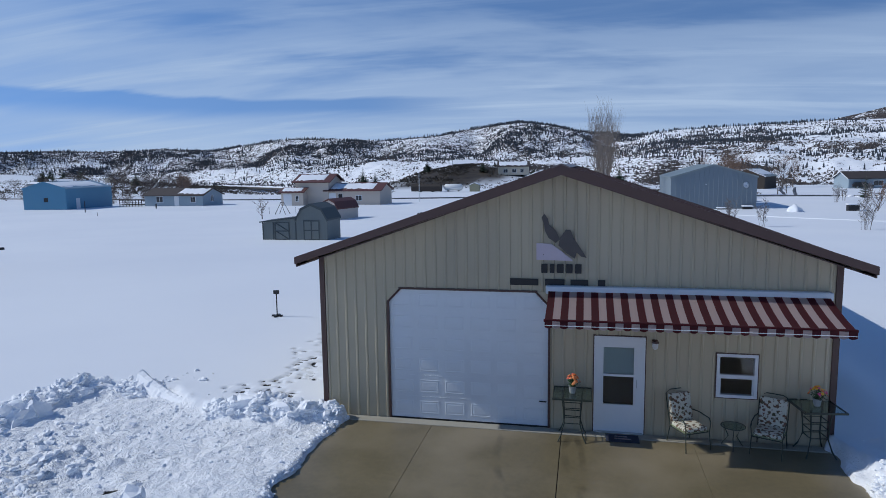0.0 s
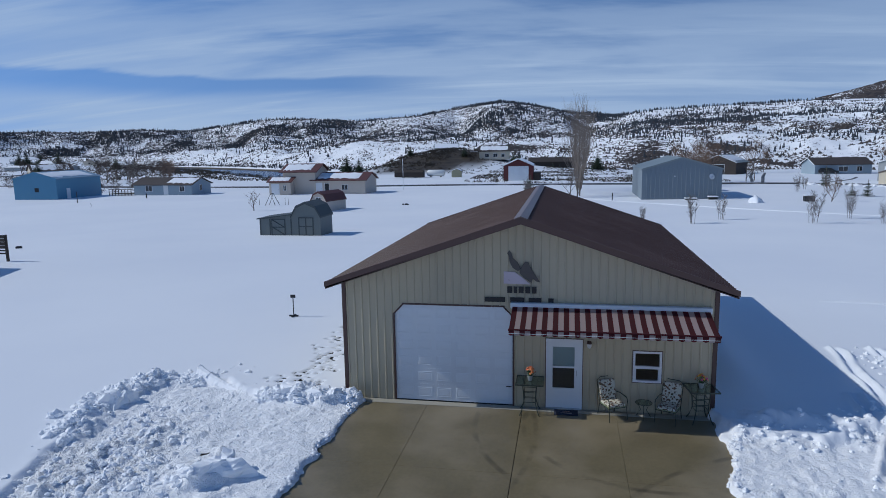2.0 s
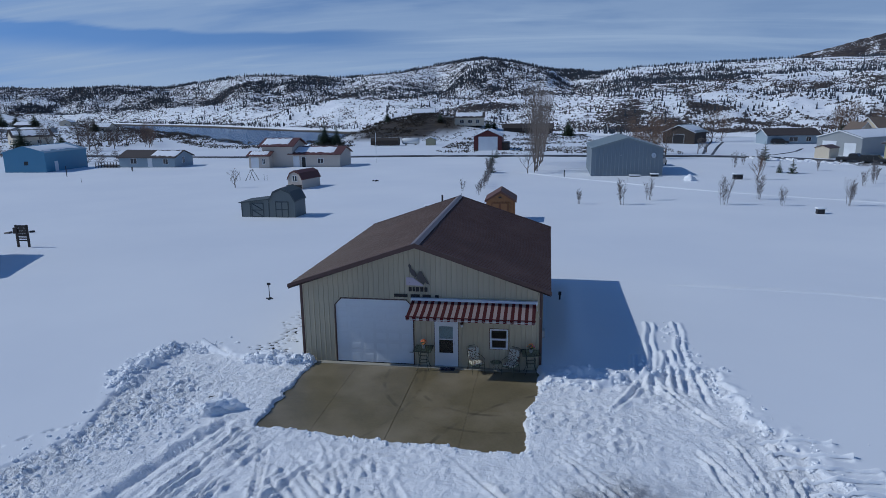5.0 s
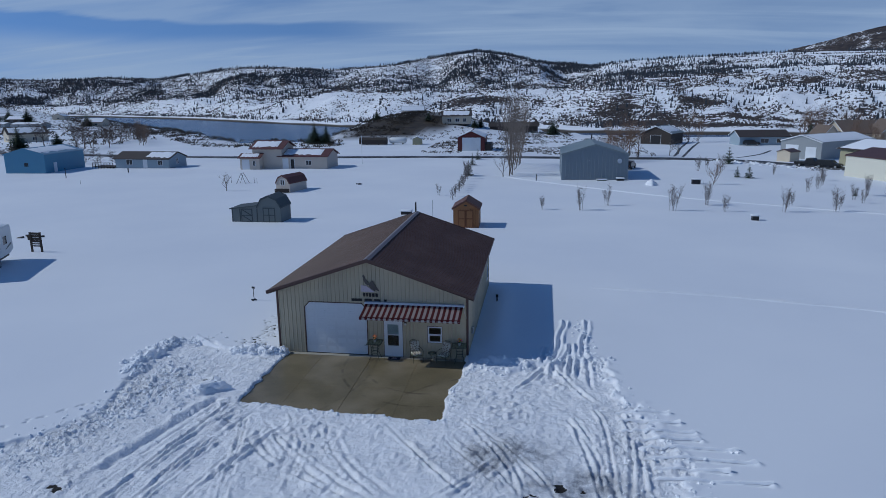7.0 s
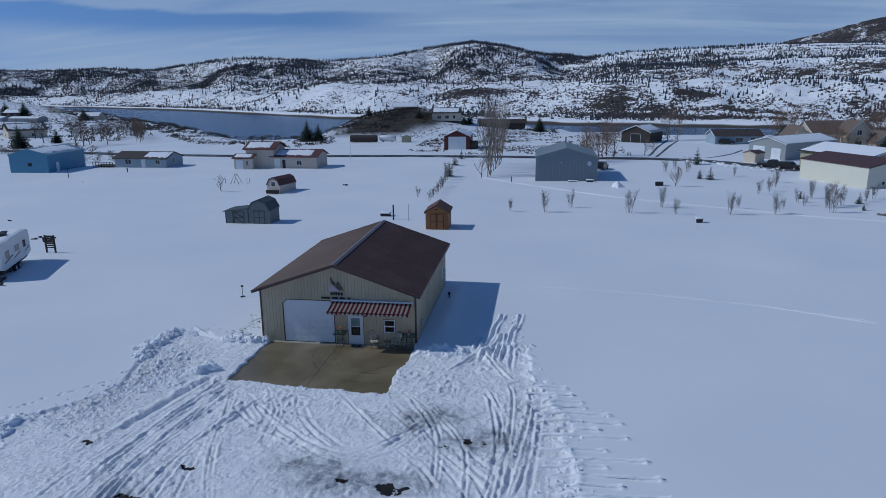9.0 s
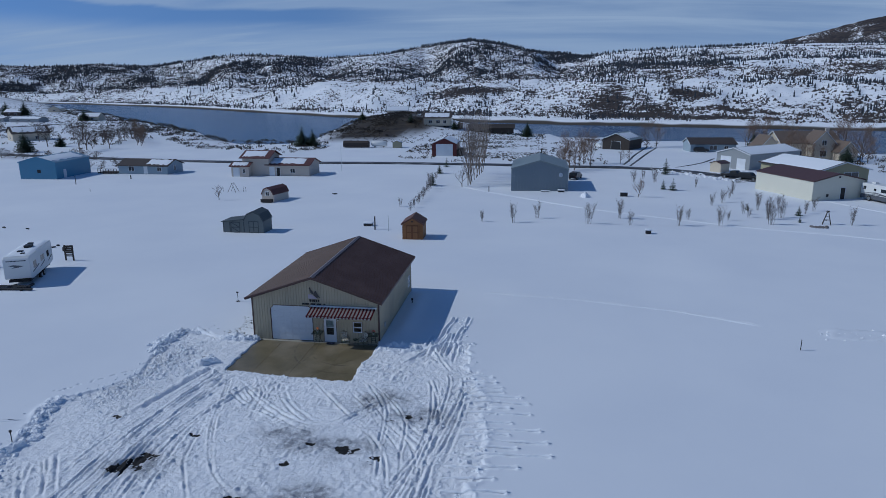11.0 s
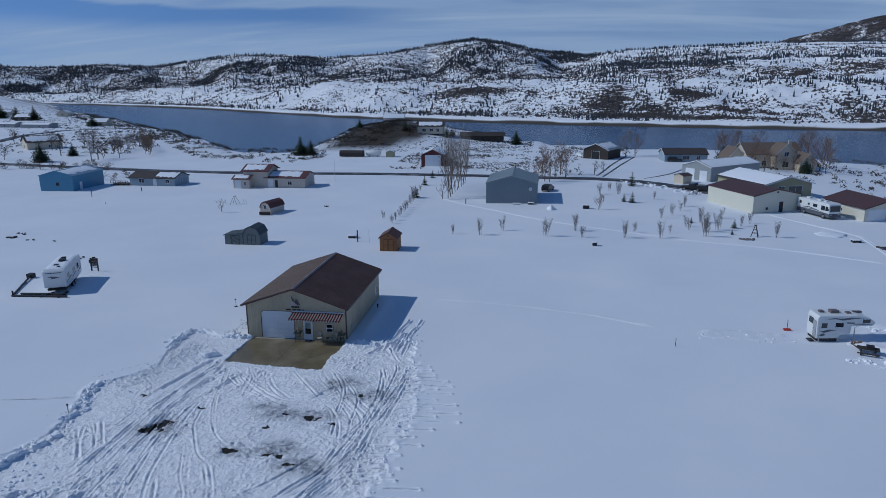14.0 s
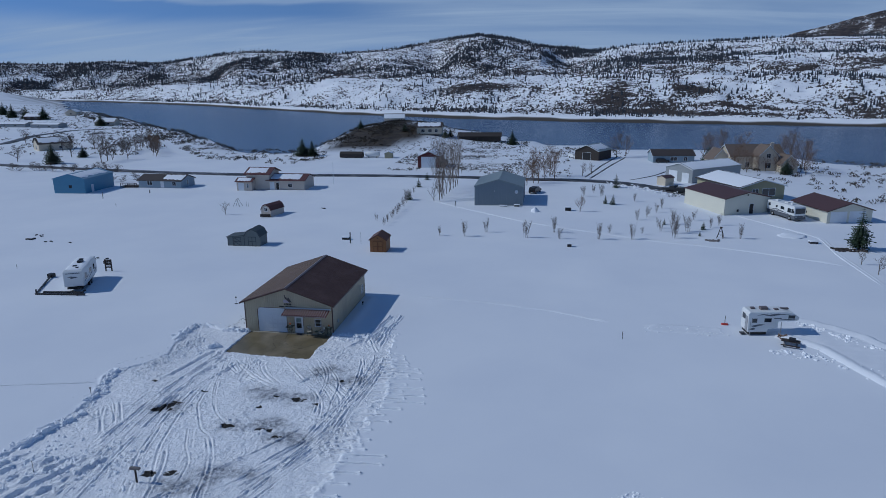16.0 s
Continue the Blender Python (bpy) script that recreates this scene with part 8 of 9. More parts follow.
# ---- trees ----
def grow(seed, height, spread, levels, kids, lean=0.35, trunk_r=0.11, up=0.5, first=0.18):
    """Branch lines of a bare tree: a list of (points, radii, level)."""
    rnd = random.Random(seed)
    lines = []

    def branch(p, d, length, r, level):
        n = 4 if level < 2 else 3
        pts, rad = [p], [r]
        for i in range(n):
            d = (d + Vector((rnd.uniform(-1, 1), rnd.uniform(-1, 1), rnd.uniform(-0.4, 1) * up)) * 0.16).normalized()
            p = p + d * length / n
            pts.append(p)
            rad.append(max(0.005, r * (1 - 0.8 * (i + 1) / n)))
        lines.append((pts, rad, level))
        if level >= levels:
            return
        count = kids[level]
        for k in range(count):
            f = first + (1 - first) * (k + rnd.uniform(0.2, 0.9)) / count if level == 0 else rnd.uniform(0.25, 1.0)
            seg = min(n - 1, int(f * n))
            q = pts[seg].lerp(pts[seg + 1], f * n - seg)
            ang = rnd.uniform(0, 6.283)
            out = Vector((math.cos(ang), math.sin(ang), 0))
            nd = (out * spread + Vector((0, 0, 1)) * (1 - spread) + d * 0.35).normalized()
            ln = length * (0.55 * (1 - 0.62 * f) + 0.12) if level == 0 else length * rnd.uniform(0.40, 0.65)
            branch(q, nd, ln, max(0.010, rad[seg] * 0.5), level + 1)

    branch(Vector((0, 0, -0.3)), Vector((0, 0, 1)), height, trunk_r, 0)
    return lines


def bare_tree(name, label, seed, height, spread, levels, kids, twig, trunk_r, m, up=0.5, first=0.18, group="", category="tree"):
    t = thing(name, label, category, m, group)
    trunk, crown = bmesh.new(), bmesh.new()
    for pts, rad, level in grow(seed, height, spread, levels, kids, 0.35, trunk_r, up, first):
        tube(trunk if level == 0 else crown, pts, rad, 6 if level == 0 else (4 if level == 1 else 3), level == 0)
    part("trunk", trunk, M["bark"], t, "", True)
    part("crown", crown, twig, t, "bare leafless branches")
    return t


def put(x, y, scale=1.0, turn=0.0, sink=0.05):
    return pose(x, y, gz(x, y) - sink, 0, 0, turn) @ Matrix.Diagonal((scale, scale, scale, 1))


def conifer(label, seed, height, radius, m, tiers=20, group=""):
    """A fir: a trunk and whorls of drooping, ragged boughs made of small blades."""
    t = thing("fir_tree", label, "conifer", m, group)
    part("trunk", tube(bmesh.new(), [(0, 0, -0.2), (0, 0, height * 0.95)], [radius * 0.09, 0.02], 7), M["bark"], t, "", True)
    rnd = random.Random(seed)
    bm = bmesh.new()
    for k in range(tiers):
        f = k / (tiers - 1)
        z = height * (0.10 + 0.88 * f)
        r = radius * min(1, (1 - f) ** 0.8 * (0.72 + 1.9 * f if f < 0.15 else 1)) * rnd.uniform(0.72, 1.15) + 0.05
        n = max(5, int(13 * (1 - f) + 5))
        for j in range(n):
            a = 6.283 * (j + rnd.uniform(-0.35, 0.35)) / n + k
            ln = r * rnd.uniform(0.55, 1.2)
            d, sd = Vector((math.cos(a), math.sin(a), 0)), Vector((-math.sin(a), math.cos(a), 0))
            steps = 4
            for i in range(steps):
                f0, f1 = i / steps, (i + 1) / steps
                p0 = d * ln * f0 + Vector((0, 0, z - 0.32 * ln * f0 + 0.10 * ln * f0 * f0))
                p1 = d * ln * f1 + Vector((0, 0, z - 0.32 * ln * f1 + 0.10 * ln * f1 * f1))
                w = 0.20 * r * (1.1 - 0.7 * f0) + 0.04
                for s in (-1, 1):
                    tip = (p0 + p1) / 2 + sd * s * w * rnd.uniform(0.7, 1.3) + d * w * 0.6 - Vector((0, 0, w * rnd.uniform(0.2, 0.5)))
                    bm.faces.new([bm.verts.new(q) for q in (p0, p1, tip)])
                bm.faces.new([bm.verts.new(q) for q in (p0, p1, (p0 + p1) / 2 - Vector((0, 0, w * 0.7)))])
    part("crown", bm, M["needles"], t)
    return t


def thicket(name, label, seed, height, stems, width, m, twig, group=""):
    """A vase-shaped clump of bare stems that fork into fine twigs."""
    t = thing(name, label, "young tree", m, group)
    rnd = random.Random(seed)
    for s in range(stems):
        a, r = rnd.uniform(0, 6.283), width * 0.22 * rnd.random()
        p = Vector((r * math.cos(a), r * math.sin(a), -0.1))
        out = Vector((math.cos(a), math.sin(a), 0)) * rnd.uniform(0.05, 0.42) * width / height
        h = height * rnd.uniform(0.70, 1.0)
        bm = bmesh.new()
        mid, top = p + out * h * 0.35 + Vector((rnd.uniform(-0.05, 0.05), rnd.uniform(-0.05, 0.05), h * 0.5)), p + out * h + Vector((0, 0, h))
        tube(bm, [p, mid, top], [0.020, 0.015, 0.005], 4, False)
        for k in range(26):
            f = rnd.random() ** 0.75 * 0.78 + 0.22
            q = p.lerp(mid, f * 2) if f < 0.5 else mid.lerp(top, f * 2 - 1)
            b = rnd.uniform(0, 6.283)
            e = q + Vector((math.cos(b) * 0.50, math.sin(b) * 0.50, 0.75)).normalized() * h * rnd.uniform(0.12, 0.26)
            tube(bm, [q, e], [0.010, 0.004], 3, False)
            for _ in range(3):
                b += rnd.uniform(-1.4, 1.4)
                g = q.lerp(e, rnd.uniform(0.2, 0.9))
                tube(bm, [g, g + Vector((math.cos(b) * 0.7, math.sin(b) * 0.7, 0.7)).normalized() * h * rnd.uniform(0.06, 0.15)], [0.006, 0.003], 3, False)
        part("stem", bm, twig, t)
    return t


def make_trees():
    rnd = random.Random(21)
    # row of poplars
    kinds = [bare_tree("poplar", "tall bare poplar in a row beside the lane", 30 + i, 11.3, 0.27, 3, (17, 5, 2), M["poplar_twig"], 0.11, put(*((8.3, 90.2), (8.5, 93.4), (8.6, 96.4))[i], 1.0), 1.0, 0.08, "poplar row") for i in range(3)]
    for k, (x, y) in enumerate(((8.8, 99.3), (8.9, 102.4), (9.0, 105.4), (9.2, 108.4), (9.3, 111.4), (9.4, 114.2), (8.7, 91.8))):
        copy_thing(kinds[k % 3], put(x, y, rnd.uniform(0.85, 1.05), rnd.uniform(0, 360)))
    bare_tree("bare_tree", "spreading bare tree standing in the snow", 41, 3.4, 0.55, 3, (9, 6, 4), M["twig"], 0.10, put(7.2, 88.8, 1.15), 0.4, 0.15)
    # round bare trees on the terrace to the left
    left = [bare_tree("bare_tree", "bare round-crowned tree on the snowy terrace", 50 + i, 5.6, 0.72, 3, (15, 7, 5), M["dark_twig"], 0.16, put(*((-136.0, 163.8), (-162.4, 181.5), (-173.2, 164.6))[i], (1.25, 1.3, 0.9)[i]), 0.35, 0.22, "terrace trees") for i in range(3)]
    spots = [(-229.1, 234.6, 1.0), (-137.4, 169.3, 1.15), (-137.9, 173.3, 1.1), (-170, 212, 1.1), (-178, 217, 1.0), (-155, 205, 0.9), (-185, 205, 1.0), (-133, 176, 0.8), (-143, 181, 1.0)]
    spots += [(-147.3 - 13.7 * i / 9 + rnd.uniform(-1, 1), 192.5 + 41 * i / 9, 0.85) for i in range(10)]
    spots += [(-128 - 4 * i, 188 + 6 * i + rnd.uniform(-3, 3), 0.7) for i in range(7)]
    for k, (x, y, s) in enumerate(spots):
        copy_thing(left[k % 3], put(x, y, s, rnd.uniform(0, 360)))
    small = bare_tree("bare_tree", "small bare fruit tree in the open field", 61, 2.6, 0.62, 3, (8, 6, 4), M["bark"], 0.09, put(-37.5, 69.3, 0.95), 0.3, 0.2, "fruit trees")
    for x, y, s in ((82.0, 37.4, 0.9), (81.8, 31.5, 1.0), (90, 40, 1.1), (7.5, 140, 1.2), (45, 135, 1.4), (48, 140, 1.2)):
        copy_thing(small, put(x, y, s, rnd.uniform(0, 360)))
    # reddish trees by the lane and round the large house
    red = [bare_tree("bare_tree", "bare reddish-brown tree with fine twigs", 70 + i, 7.0, 0.55, 3, (17, 7, 5), M["red_twig"], 0.15, put(*((31.9, 118.7), (35.3, 133.7))[i], (0.9, 1.1)[i]), 0.6, 0.12, "reddish trees") for i in range(2)]
    spots = [(30.6, 119.5, 0.85), (28.9, 115.2, 0.7), (33.7, 126.4, 1.0), (36.5, 128, 0.9), (92, 150, 0.7), (95, 146, 0.75), (112.5, 147, 0.9), (113, 153, 1.1), (87, 168, 1.2), (98, 150, 0.6),
             (110, 160, 1.35), (114, 165, 1.3), (101, 175, 1.3), (95, 176, 1.2), (116, 158, 1.2), (90, 172, 1.1), (99, 149, 0.6), (104, 147.5, 0.55), (108, 146, 0.7), (94, 153, 0.85), (102, 151, 0.55), (60, 188, 1.0), (64, 192, 1.0), (30, 135, 0.9)]
    for k, (x, y, s) in enumerate(spots):
        copy_thing(red[k % 2], put(x, y, s, rnd.uniform(0, 360)))
    bare_tree("bare_tree", "orange-brown young bare tree", 77, 2.3, 0.5, 3, (10, 7, 4), M["red_twig"], 0.06, put(41.7, 78.4, 1.25), 0.5, 0.15)
    for k in range(10):
        copy_thing(red[k % 2], put(-131 - 3.3 * k, 191 + 5.2 * k + rnd.uniform(-3, 3), rnd.uniform(0.6, 0.85), rnd.uniform(0, 360)))
    hedge = bare_tree("bare_bush", "round bare bush beside the lane", 78, 2.6, 0.85, 3, (16, 8, 5), M["dark_twig"], 0.07, put(-152, 138, 1.1), 0.35, 0.02, "lane bushes", "bush")
    for k in range(13):
        copy_thing(hedge, put(-148.5 + 3.1 * k + rnd.uniform(-0.9, 0.9), 138 + rnd.uniform(-1.2, 1.2), rnd.uniform(0.7, 1.35), rnd.uniform(0, 360)))
    for x, y, size in ((-98, 116, 1.0), (-94, 115, 0.8), (-90, 117, 1.1), (-107, 122, 1.2)):
        copy_thing(hedge, put(x, y, size, rnd.uniform(0, 360)))
    # firs
    conifer("tall dark fir above a soil bed", 1, 7.4, 2.5, put(86.2, 48.5), 22)
    f2 = conifer("dark fir on the terrace", 2, 8.6, 3.9, put(-153.1, 158.9), 24, "terrace firs")
    for x, y, s in ((-157.1, 181.5, 0.65), (-64.4, 190.1, 0.95), (-60.3, 190.2, 0.8), (18.2, 240, 0.85), (-412, 470, 1.6), (-438, 480, 1.5), (-470, 500, 1.6), (-520, 545, 1.6), (-300, 392, 1.2), (-34, 248, 0.5), (-14, 246, 0.55), (-12, 250, 0.5), (-60, 262, 0.6), (88, 166, 0.8), (106, 145, 0.6)):
        copy_thing(f2, put(x, y, s, rnd.uniform(0, 360)))
    f3 = conifer("young spruce planted in the field", 3, 2.6, 0.85, put(49.6, 87.0), 13, "young spruces")
    for x, y, s in ((48.0, 88.3, 0.8), (52.6, 111.6, 1.5), (-0.8, 110.4, 1.1), (0.6, 90.4, 1.15), (-1.0, 124.9, 1.0), (57.7, 66, 0.5), (64.3, 62, 0.7), (62.5, 56.5, 0.4), (1.3, 247, 0.8), (4, 247, 0.7), (7, 246, 0.7), (10, 245, 0.8), (13, 244, 0.7)):
        copy_thing(f3, put(x, y, s, rnd.uniform(0, 360)))
    # clumps of young bare trees, set out in rows
    th = [thicket("young_tree", "clump of bare young stems in the snow", 80 + i, h, n, w, put(x, y), M["twig"], "planted rows")
          for i, (h, n, w, x, y) in enumerate(((1.7, 4, 0.8, 14.4, 52.7), (3.0, 6, 1.4, 19.3, 52.4), (2.6, 5, 1.3, 23.0, 56.4), (3.2, 7, 1.8, 30.7, 52.4)))]
    spots = [(36.0, 57.5, 3, 0.95), (36.9, 51.9, 1, 0.7), (43.9, 52.3, 1, 1.0), (46.3, 57.0, 2, 0.75), (50.0, 52.7, 1, 0.98), (52.3, 57.0, 2, 0.6), (56.0, 59.7, 2, 0.7), (57.7, 54.3, 3, 1.0), (56.0, 62.5, 2, 0.8), (69.1, 54.9, 1, 0.9),
             (43.4, 97.5, 1, 0.9), (46.2, 102.6, 0, 1.2), (47.9, 97.7, 3, 0.95), (55.0, 91.5, 3, 0.6), (68.3, 66.5, 2, 0.9), (64.3, 70.6, 2, 0.8), (59.5, 66.5, 3, 0.9), (61.0, 60.0, 3, 0.95), (58.5, 58.5, 3, 1.05), (66.0, 64.0, 1, 0.7),
             (-1.2, 65.0, 2, 0.65), (1.5, 60.9, 2, 0.7), (1.5, 64.0, 0, 1.0), (1.5, 67.9, 2, 0.7), (1.3, 70.2, 1, 0.6), (1.5, 72.7, 2, 0.7), (1.3, 75.2, 1, 0.65), (1.2, 77.7, 2, 0.75), (1.1, 81.7, 1, 0.75), (0.9, 85.5, 1, 0.8), (0.3, 89, 3, 0.9), (0.2, 94, 1, 0.6), (0.0, 100, 2, 0.7),
             (53, 70, 2, 0.9), (55.5, 73, 1, 0.8), (58, 78, 2, 0.8), (60, 83, 1, 0.8)]
    for x, y, k, s in spots:
        copy_thing(th[k], put(x, y, s, rnd.uniform(0, 360)))


make_trees()


# ---- brush, clods ----
def make_brush():
    rng = np.random.RandomState(12)
    xs, ys, ss = [], [], []

    def patch(n, x0, x1, y0, y1, size, ok=None):
        x, y = rng.uniform(x0, x1, n), rng.uniform(y0, y1, n)
        keep = rng.rand(n) < np.clip(0.5 + 1.6 * fbm(x / 9, y / 9, 3), 0, 1)
        if ok is not None:
            keep &= ok(x, y)
        xs.append(x[keep]), ys.append(y[keep]), ss.append(rng.uniform(0.6, 1.3, keep.sum()) * size)

    near_edge = lambda a, b: (lambda x, y: (y - np.interp(x, EDGE_X, EDGE_Y) > a) & (y - np.interp(x, EDGE_X, EDGE_Y) < b))
    patch(4200, -2, 26, 137, 258, 0.44)
    patch(260, -20, -8, 146, 196, 0.9)
    patch(250, 27, 42, 130, 230, 0.8)
    patch(30000, -460, -66, 150, 620, 1.25, near_edge(-34, 16))
    patch(6000, -430, -90, 170, 520, 0.8, (lambda x, y: near_edge(-85, -30)(x, y) & (x < -175)))
    patch(5000, -700, -250, 330, 900, 1.1)
    patch(2200, -75, -4, 200, 330, 0.75)
    patch(160, -72, -52, 172, 198, 1.1)
    patch(220, 96, 135, 92, 165, 1.2)
    patch(900, 105, 330, 150, 235, 1.2)
    patch(500, 125, 330, 90, 200, 0.9)
    patch(700, 95, 170, 110, 190, 0.8, near_edge(-26, 6))
    patch(1800, -72, -30, 225, 296, 1.1)
    patch(1000, -290, -140, 190, 330, 1.3)
    patch(120, -70, -58, 160, 200, 1.0)
    patch(140, 38, 66, 186, 226, 0.9)
    patch(40, 62, 70, 96, 108, 0.5)
    x, y, s = (np.concatenate(v) for v in (xs, ys, ss))
    z = land(x, y)
    n, blades = len(x), 20
    a, b = rng.uniform(0, 6.283, (n, blades)), np.sqrt(rng.uniform(0.0, 1.0, (n, blades)))
    s = s[:, None] * np.ones((1, blades))
    r, h = s * b * 0.7, s * (0.75 * np.sqrt(np.clip(1.05 - b ** 2, 0, 1)) * rng.uniform(0.3, 1.0, (n, blades)) + 0.02)
    px, py, pz = x[:, None] + r * np.cos(a), y[:, None] + r * np.sin(a), z[:, None] + h
    w = s * rng.uniform(0.08, 0.17, (n, blades))
    t = rng.uniform(0, 6.283, (n, blades))
    lean = rng.uniform(-0.6, 0.6, (n, blades)) * w
    v0 = np.stack([px + w * np.cos(t), py + w * np.sin(t), pz - 0.9 * w], -1)
    v1 = np.stack([px - w * np.cos(t), py - w * np.sin(t), pz - 0.7 * w], -1)
    v2 = np.stack([px + lean, py - lean, pz + 1.1 * w], -1)
    verts = np.stack([v0, v1, v2], 2).reshape(-1, 3)
    me = soup("sagebrush", verts, np.arange(len(verts)).reshape(-1, 3), M["sage"])
    tagged(new("sagebrush", me), "dry brown sagebrush poking through the snow", "brush", kind="stuff")


make_brush()


def make_clods():
    """Broken lumps of snow thrown up by the plough."""
    rng = np.random.RandomState(5)
    balls = []
    for level in (1, 2, 3):
        bm = bmesh.new()
        bmesh.ops.create_icosphere(bm, subdivisions=level, radius=1)
        bm.verts.index_update()
        balls.append((np.array([v.co[:] for v in bm.verts]), np.array([[v.index for v in f.verts] for f in bm.faces])))
        bm.free()
    ground = bpy.data.objects["ground"]
    spots = []

    def line(pts, n, width, lo, hi):
        pts = np.array(pts, float)
        seg = rng.randint(0, len(pts) - 1, n)
        f = rng.rand(n)[:, None]
        p = pts[seg] * (1 - f) + pts[seg + 1] * f + rng.normal(0, width, (n, 2))
        size = lo + (hi - lo) * rng.rand(n) ** 2.5
        spots.extend(zip(p[:, 0], p[:, 1], size))

    left = [(x, y) for y, x in zip(LEFT_Y[1:], LEFT_X[1:])]
    right = [(x, y) for y, x in zip(RIGHT_Y[1:], RIGHT_X[1:])]
    line(left[3:], 190, 0.4, 0.02, 0.08)
    line([(-6.3, -4.4), (-6.8, -3.2), (-6.95, -2.0), (-6.7, -0.7), (-6.1, 0.1)], 420, 0.24, 0.03, 0.16)
    line([(-6.1, 0.1), (-4.6, 0.0)], 60, 0.2, 0.03, 0.12)
    line(right, 380, 0.32, 0.03, 0.09)
    line([(-2.4, -0.85), (-1.2, -0.75), (0.1, -0.6), (0.5, -0.45)], 230, 0.16, 0.03, 0.16)
    line([(0.5, -0.6), (0.5, -6.4), (5, -7.0), (10.2, -7.3), (10.3, -2.5), (11, -1.5)], 900, 0.12, 0.015, 0.06)
    line([(11, -1.5), (13, -1.4), (15, -0.2), (17.5, 0.0)], 220, 0.4, 0.02, 0.09)
    line([(-5.2, -2.5), (-3.8, -5.0), (-3.2, -7.2), (-4.5, -9)], 1100, 0.8, 0.012, 0.09)
    line([(-4, -1.2), (-1.5, -2.6)], 500, 0.8, 0.010, 0.04)
    line([(-2.1, -5.9), (-1.3, -5.3)], 90, 0.16, 0.04, 0.14)
    line([(-0.5, -6.2), (-2.3, -11.2)], 70, 0.2, 0.02, 0.06)
    line([(-8.3, -12.2), (-7.5, -14.6), (-6.4, -17.4)], 150, 0.30, 0.05, 0.20)
    line([(-6.3, -18.7), (-5.6, -21.4), (-6.0, -23), (-6.8, -24.6), (-7.6, -27)], 110, 0.28, 0.04, 0.17)
    line([(-7, -28), (3, -28.5)], 420, 1.6, 0.03, 0.14)
    line([(-4.4, -9), (-5.6, -13)], 420, 0.8, 0.015, 0.07)
    line([(11, -4), (19, -8)], 420, 2.0, 0.015, 0.06)
    line([(18.5, -8), (18.6, -24)], 380, 0.9, 0.02, 0.09)
    line([(-4, -14), (2, -24), (16, -26)], 900, 3.5, 0.015, 0.06)
    line([(39.8, -26.9), (43.0, -27.0)], 160, 0.35, 0.02, 0.10)
    line([(58, 0), (63, -1), (68, -7)], 160, 0.5, 0.04, 0.2)
    line([(63, 9), (67, 4), (73, -3)], 220, 0.5, 0.04, 0.25)
    line([(46, 5.5), (54, 5)], 120, 0.7, 0.03, 0.14)
    line([(50, 122), (58, 112), (66, 100)], 260, 1.2, 0.08, 0.35)
    verts, faces, k, first = [], [], 0, 0
    for x, y, s in spots:
        if -0.05 < x < 10.65 and 0 < y < 13.4:
            continue
        if 0.75 < x < 9.9 and -6.1 < y < 0.1:
            continue
        hit, place, _, _, = ground.ray_cast((x, y, 60), (0, 0, -1))
        if not hit:
            continue
        off = rng.uniform(0, 50, 3)
        base, tris = balls[2 if s > 0.13 else 1 if s > 0.05 else 0]
        lumpy = base * (1 + 0.75 * fbm(base[:, 0] * 1.6 + off[0] + base[:, 2], base[:, 1] * 1.6 + off[1] - base[:, 2], 4, 0.62) + rng.uniform(-0.12, 0.12, len(base)))[:, None] * np.array([s * rng.uniform(0.8, 1.5), s * rng.uniform(0.8, 1.3), s * rng.uniform(0.6, 1.0)])
        c, sn = math.cos(k), math.sin(k)
        lumpy = lumpy @ np.array([[c, sn, 0], [-sn, c, 0], [0, 0, 1]])
        verts.append(lumpy + np.array([x, y, place.z + s * 0.12]))
        faces.append(tris + first)
        first += len(base)
        k += 1
    # large broken slabs tipped out of the blade
    for x, y, length, width, height, turn in ((-1.25, -5.45, 0.95, 0.45, 0.46, 38), (-6.72, -25.6, 1.7, 0.5, 0.42, 78), (-6.45, -23.9, 1.2, 0.5, 0.45, 74), (-5.95, -22.4, 0.8, 0.45, 0.36, 66), (-5.6, -21.2, 0.7, 0.4, 0.30, 60), (-6.6, -18.4, 0.9, 0.45, 0.32, 84), (-7.9, -13.2, 1.0, 0.5, 0.32, 96), (-6.35, -1.9, 0.7, 0.45, 0.40, 80), (-1.1, -0.72, 1.5, 0.42, 0.40, 4)):
        bm = bmesh.new()
        bmesh.ops.create_cube(bm, size=1)
        bmesh.ops.subdivide_edges(bm, edges=bm.edges[:], cuts=6, use_grid_fill=True)
        bmesh.ops.triangulate(bm, faces=bm.faces[:])
        bm.verts.index_update()
        p = np.array([v.co[:] for v in bm.verts]) * np.array([length, width, height])
        tris = np.array([[v.index for v in f.verts] for f in bm.faces])
        bm.free()
        dent = 1 + 0.75 * fbm(p[:, 0] * 2.4 + x, p[:, 1] * 2.4 + 2 * p[:, 2] + y, 3, 0.6)
        p = p * dent[:, None] * np.stack([1.12 - 0.5 * p[:, 2] / height, 1.15 - 0.6 * p[:, 2] / height, np.ones(len(p))], 1) + 0.16 * np.stack([fbm(p[:, 0] * 6 + k, p[:, 1] * 6 + p[:, 2] * 5 + y, 2) for k in (3, 9, 17)], 1)
        c, sn = math.cos(math.radians(turn)), math.sin(math.radians(turn))
        p = p @ np.array([[c, sn, 0], [-sn, c, 0], [0, 0, 1]])
        verts.append(p + np.array([x, y, 0.12 + height * 0.42]))
        faces.append(tris + first)
        first += len(p)
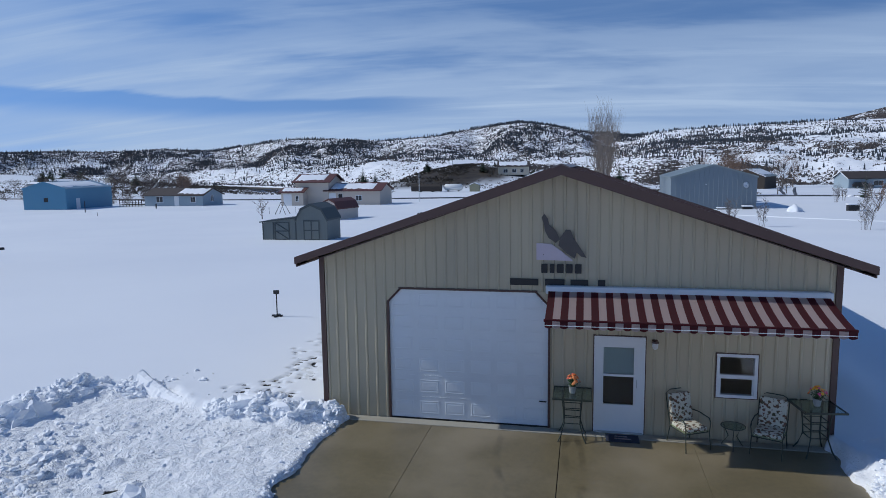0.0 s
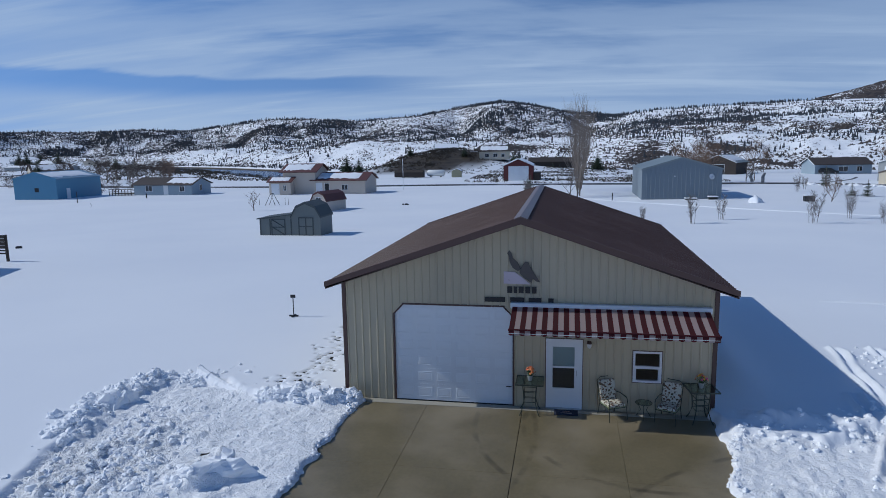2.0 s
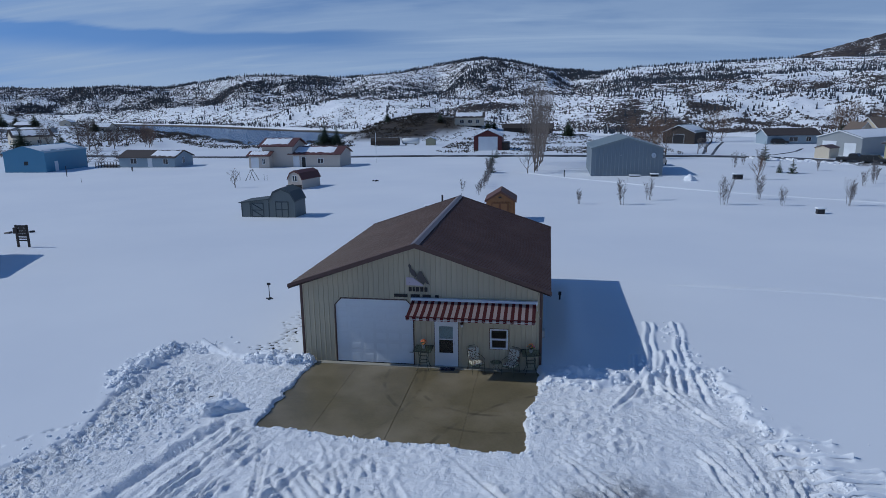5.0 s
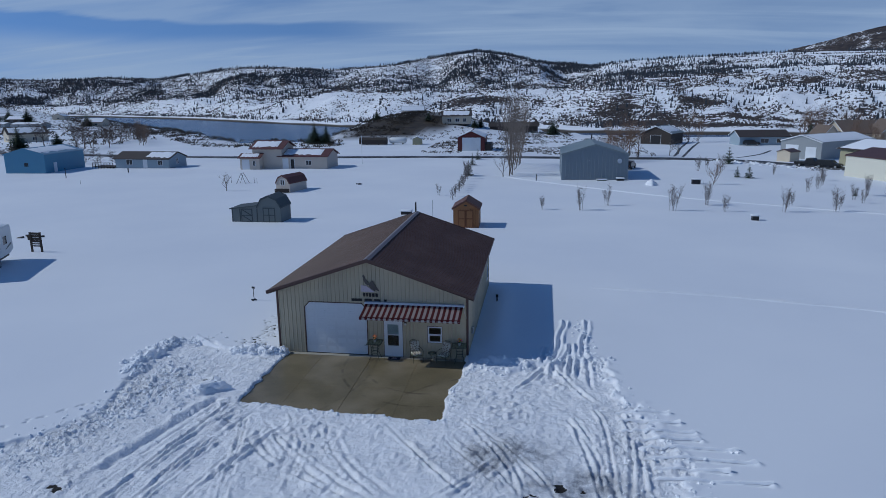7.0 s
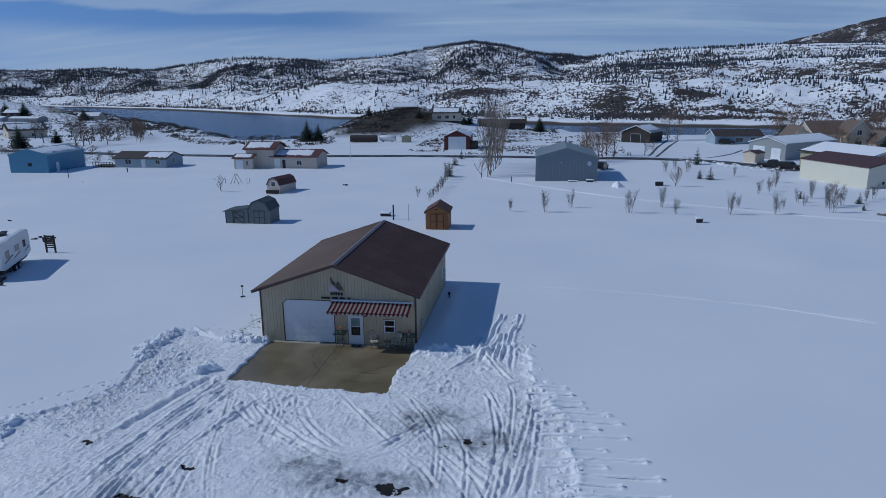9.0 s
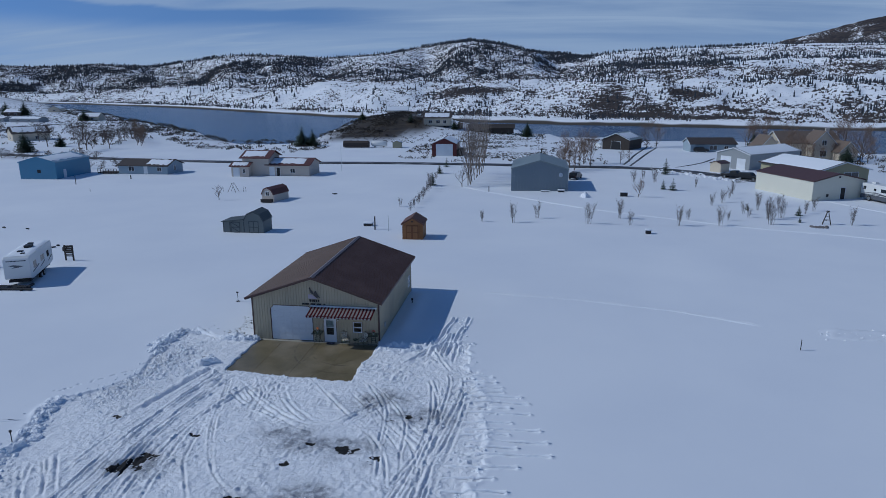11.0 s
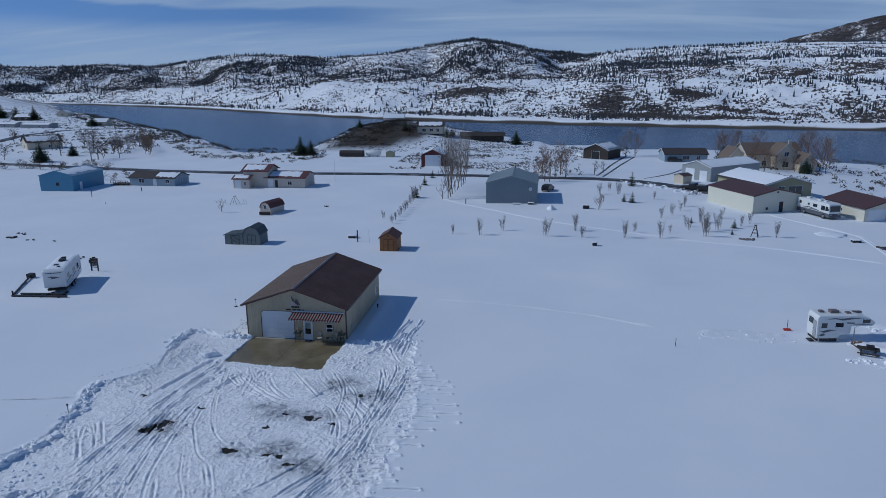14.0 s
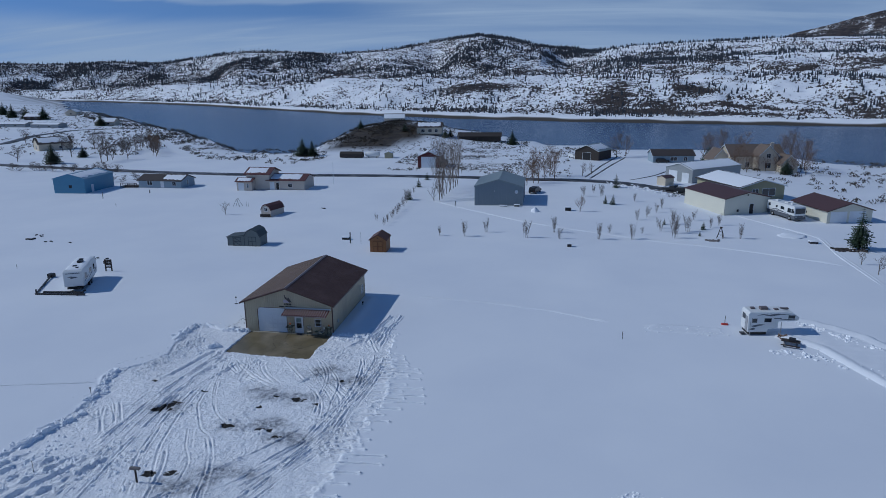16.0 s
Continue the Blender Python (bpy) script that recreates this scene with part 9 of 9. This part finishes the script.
    # two curled slabs that stand up at the end of the plough's run
    for pts, tall in (([(-3.3, -0.35), (-4.0, -0.05), (-4.6, 0.2), (-5.2, 0.5)], 0.40), ([(-5.7, -0.55), (-6.0, -0.3), (-6.25, -0.1), (-6.5, 0.1)], 0.38)):
        path = smooth_line(pts, 0.08)
        ring = []
        for k2, (x, y) in enumerate(path):
            f = k2 / (len(path) - 1)
            d = path[min(k2 + 1, len(path) - 1)] - path[max(k2 - 1, 0)]
            side = np.array([-d[1], d[0]]) / np.hypot(*d)
            w, top = 0.10 + 0.05 * f + rng.uniform(-0.012, 0.012), 0.16 + tall * f ** 1.6
            for off, z in ((-w, 0.0), (-w * 0.9, top - 0.03), (-w * 0.3, top + 0.02), (w * 0.4, top - 0.02), (w, top * 0.55), (w * 1.5, 0.0)):
                ring.append((x + side[0] * off, y + side[1] * off, z + rng.uniform(-0.012, 0.012)))
        n = len(path) - 1
        q = [[6 * a + b, 6 * a + b + 1, 6 * a + b + 7] for a in range(n) for b in range(5)] + [[6 * a + b, 6 * a + b + 7, 6 * a + b + 6] for a in range(n) for b in range(5)]
        q += [[6 * n, 6 * n + b, 6 * n + b + 1] for b in range(1, 5)]
        verts.append(np.array(ring))
        faces.append(np.array(q) + first)
        first += len(ring)
    flat = sum(len(f) for f in faces)
    # rolled ridges that end in a ball
    for i, (x0, y0, x1) in enumerate(DRAGS):
        n = max(6, int((x1 - x0 + 0.6) / 0.16))
        ring = []
        for k2 in range(n + 1):
            x = x0 - 0.6 + (x1 - x0 + 0.6) * k2 / n
            y = y0 + 0.10 + 0.03 * (x - x0) + 0.04 * math.sin(x * 1.1 + i) + rng.uniform(-0.015, 0.015)
            hit, place, _, _ = ground.ray_cast((x, y, 60), (0, 0, -1))
            h = rng.uniform(0.05, 0.11) * (1.6 if k2 >= n - 1 else 1) * (0.3 if k2 == 0 else 1)
            w = rng.uniform(0.05, 0.075) * (1.5 if k2 >= n - 1 else 1)
            ring += [(x, y - w, place.z - 0.02), (x, y - 0.6 * w, place.z + h * 0.75), (x, y, place.z + h), (x, y + 0.6 * w, place.z + h * 0.75), (x, y + w, place.z - 0.02)]
        q = np.array([[5 * a + b, 5 * a + b + 1, 5 * a + b + 6] for a in range(n) for b in range(4)] + [[5 * a + b, 5 * a + b + 6, 5 * a + b + 5] for a in range(n) for b in range(4)])
        verts.append(np.array(ring))
        faces.append(q[:, ::-1] + first)
        first += len(ring)
    me = soup("snow_clods", np.concatenate(verts), np.concatenate(faces), M["clod"], False)
    me.polygons.foreach_set("use_smooth", np.arange(len(me.polygons)) >= flat)
    tagged(new("snow_clods", me), "broken lumps of ploughed snow", "snow lumps", kind="stuff")


make_clods()
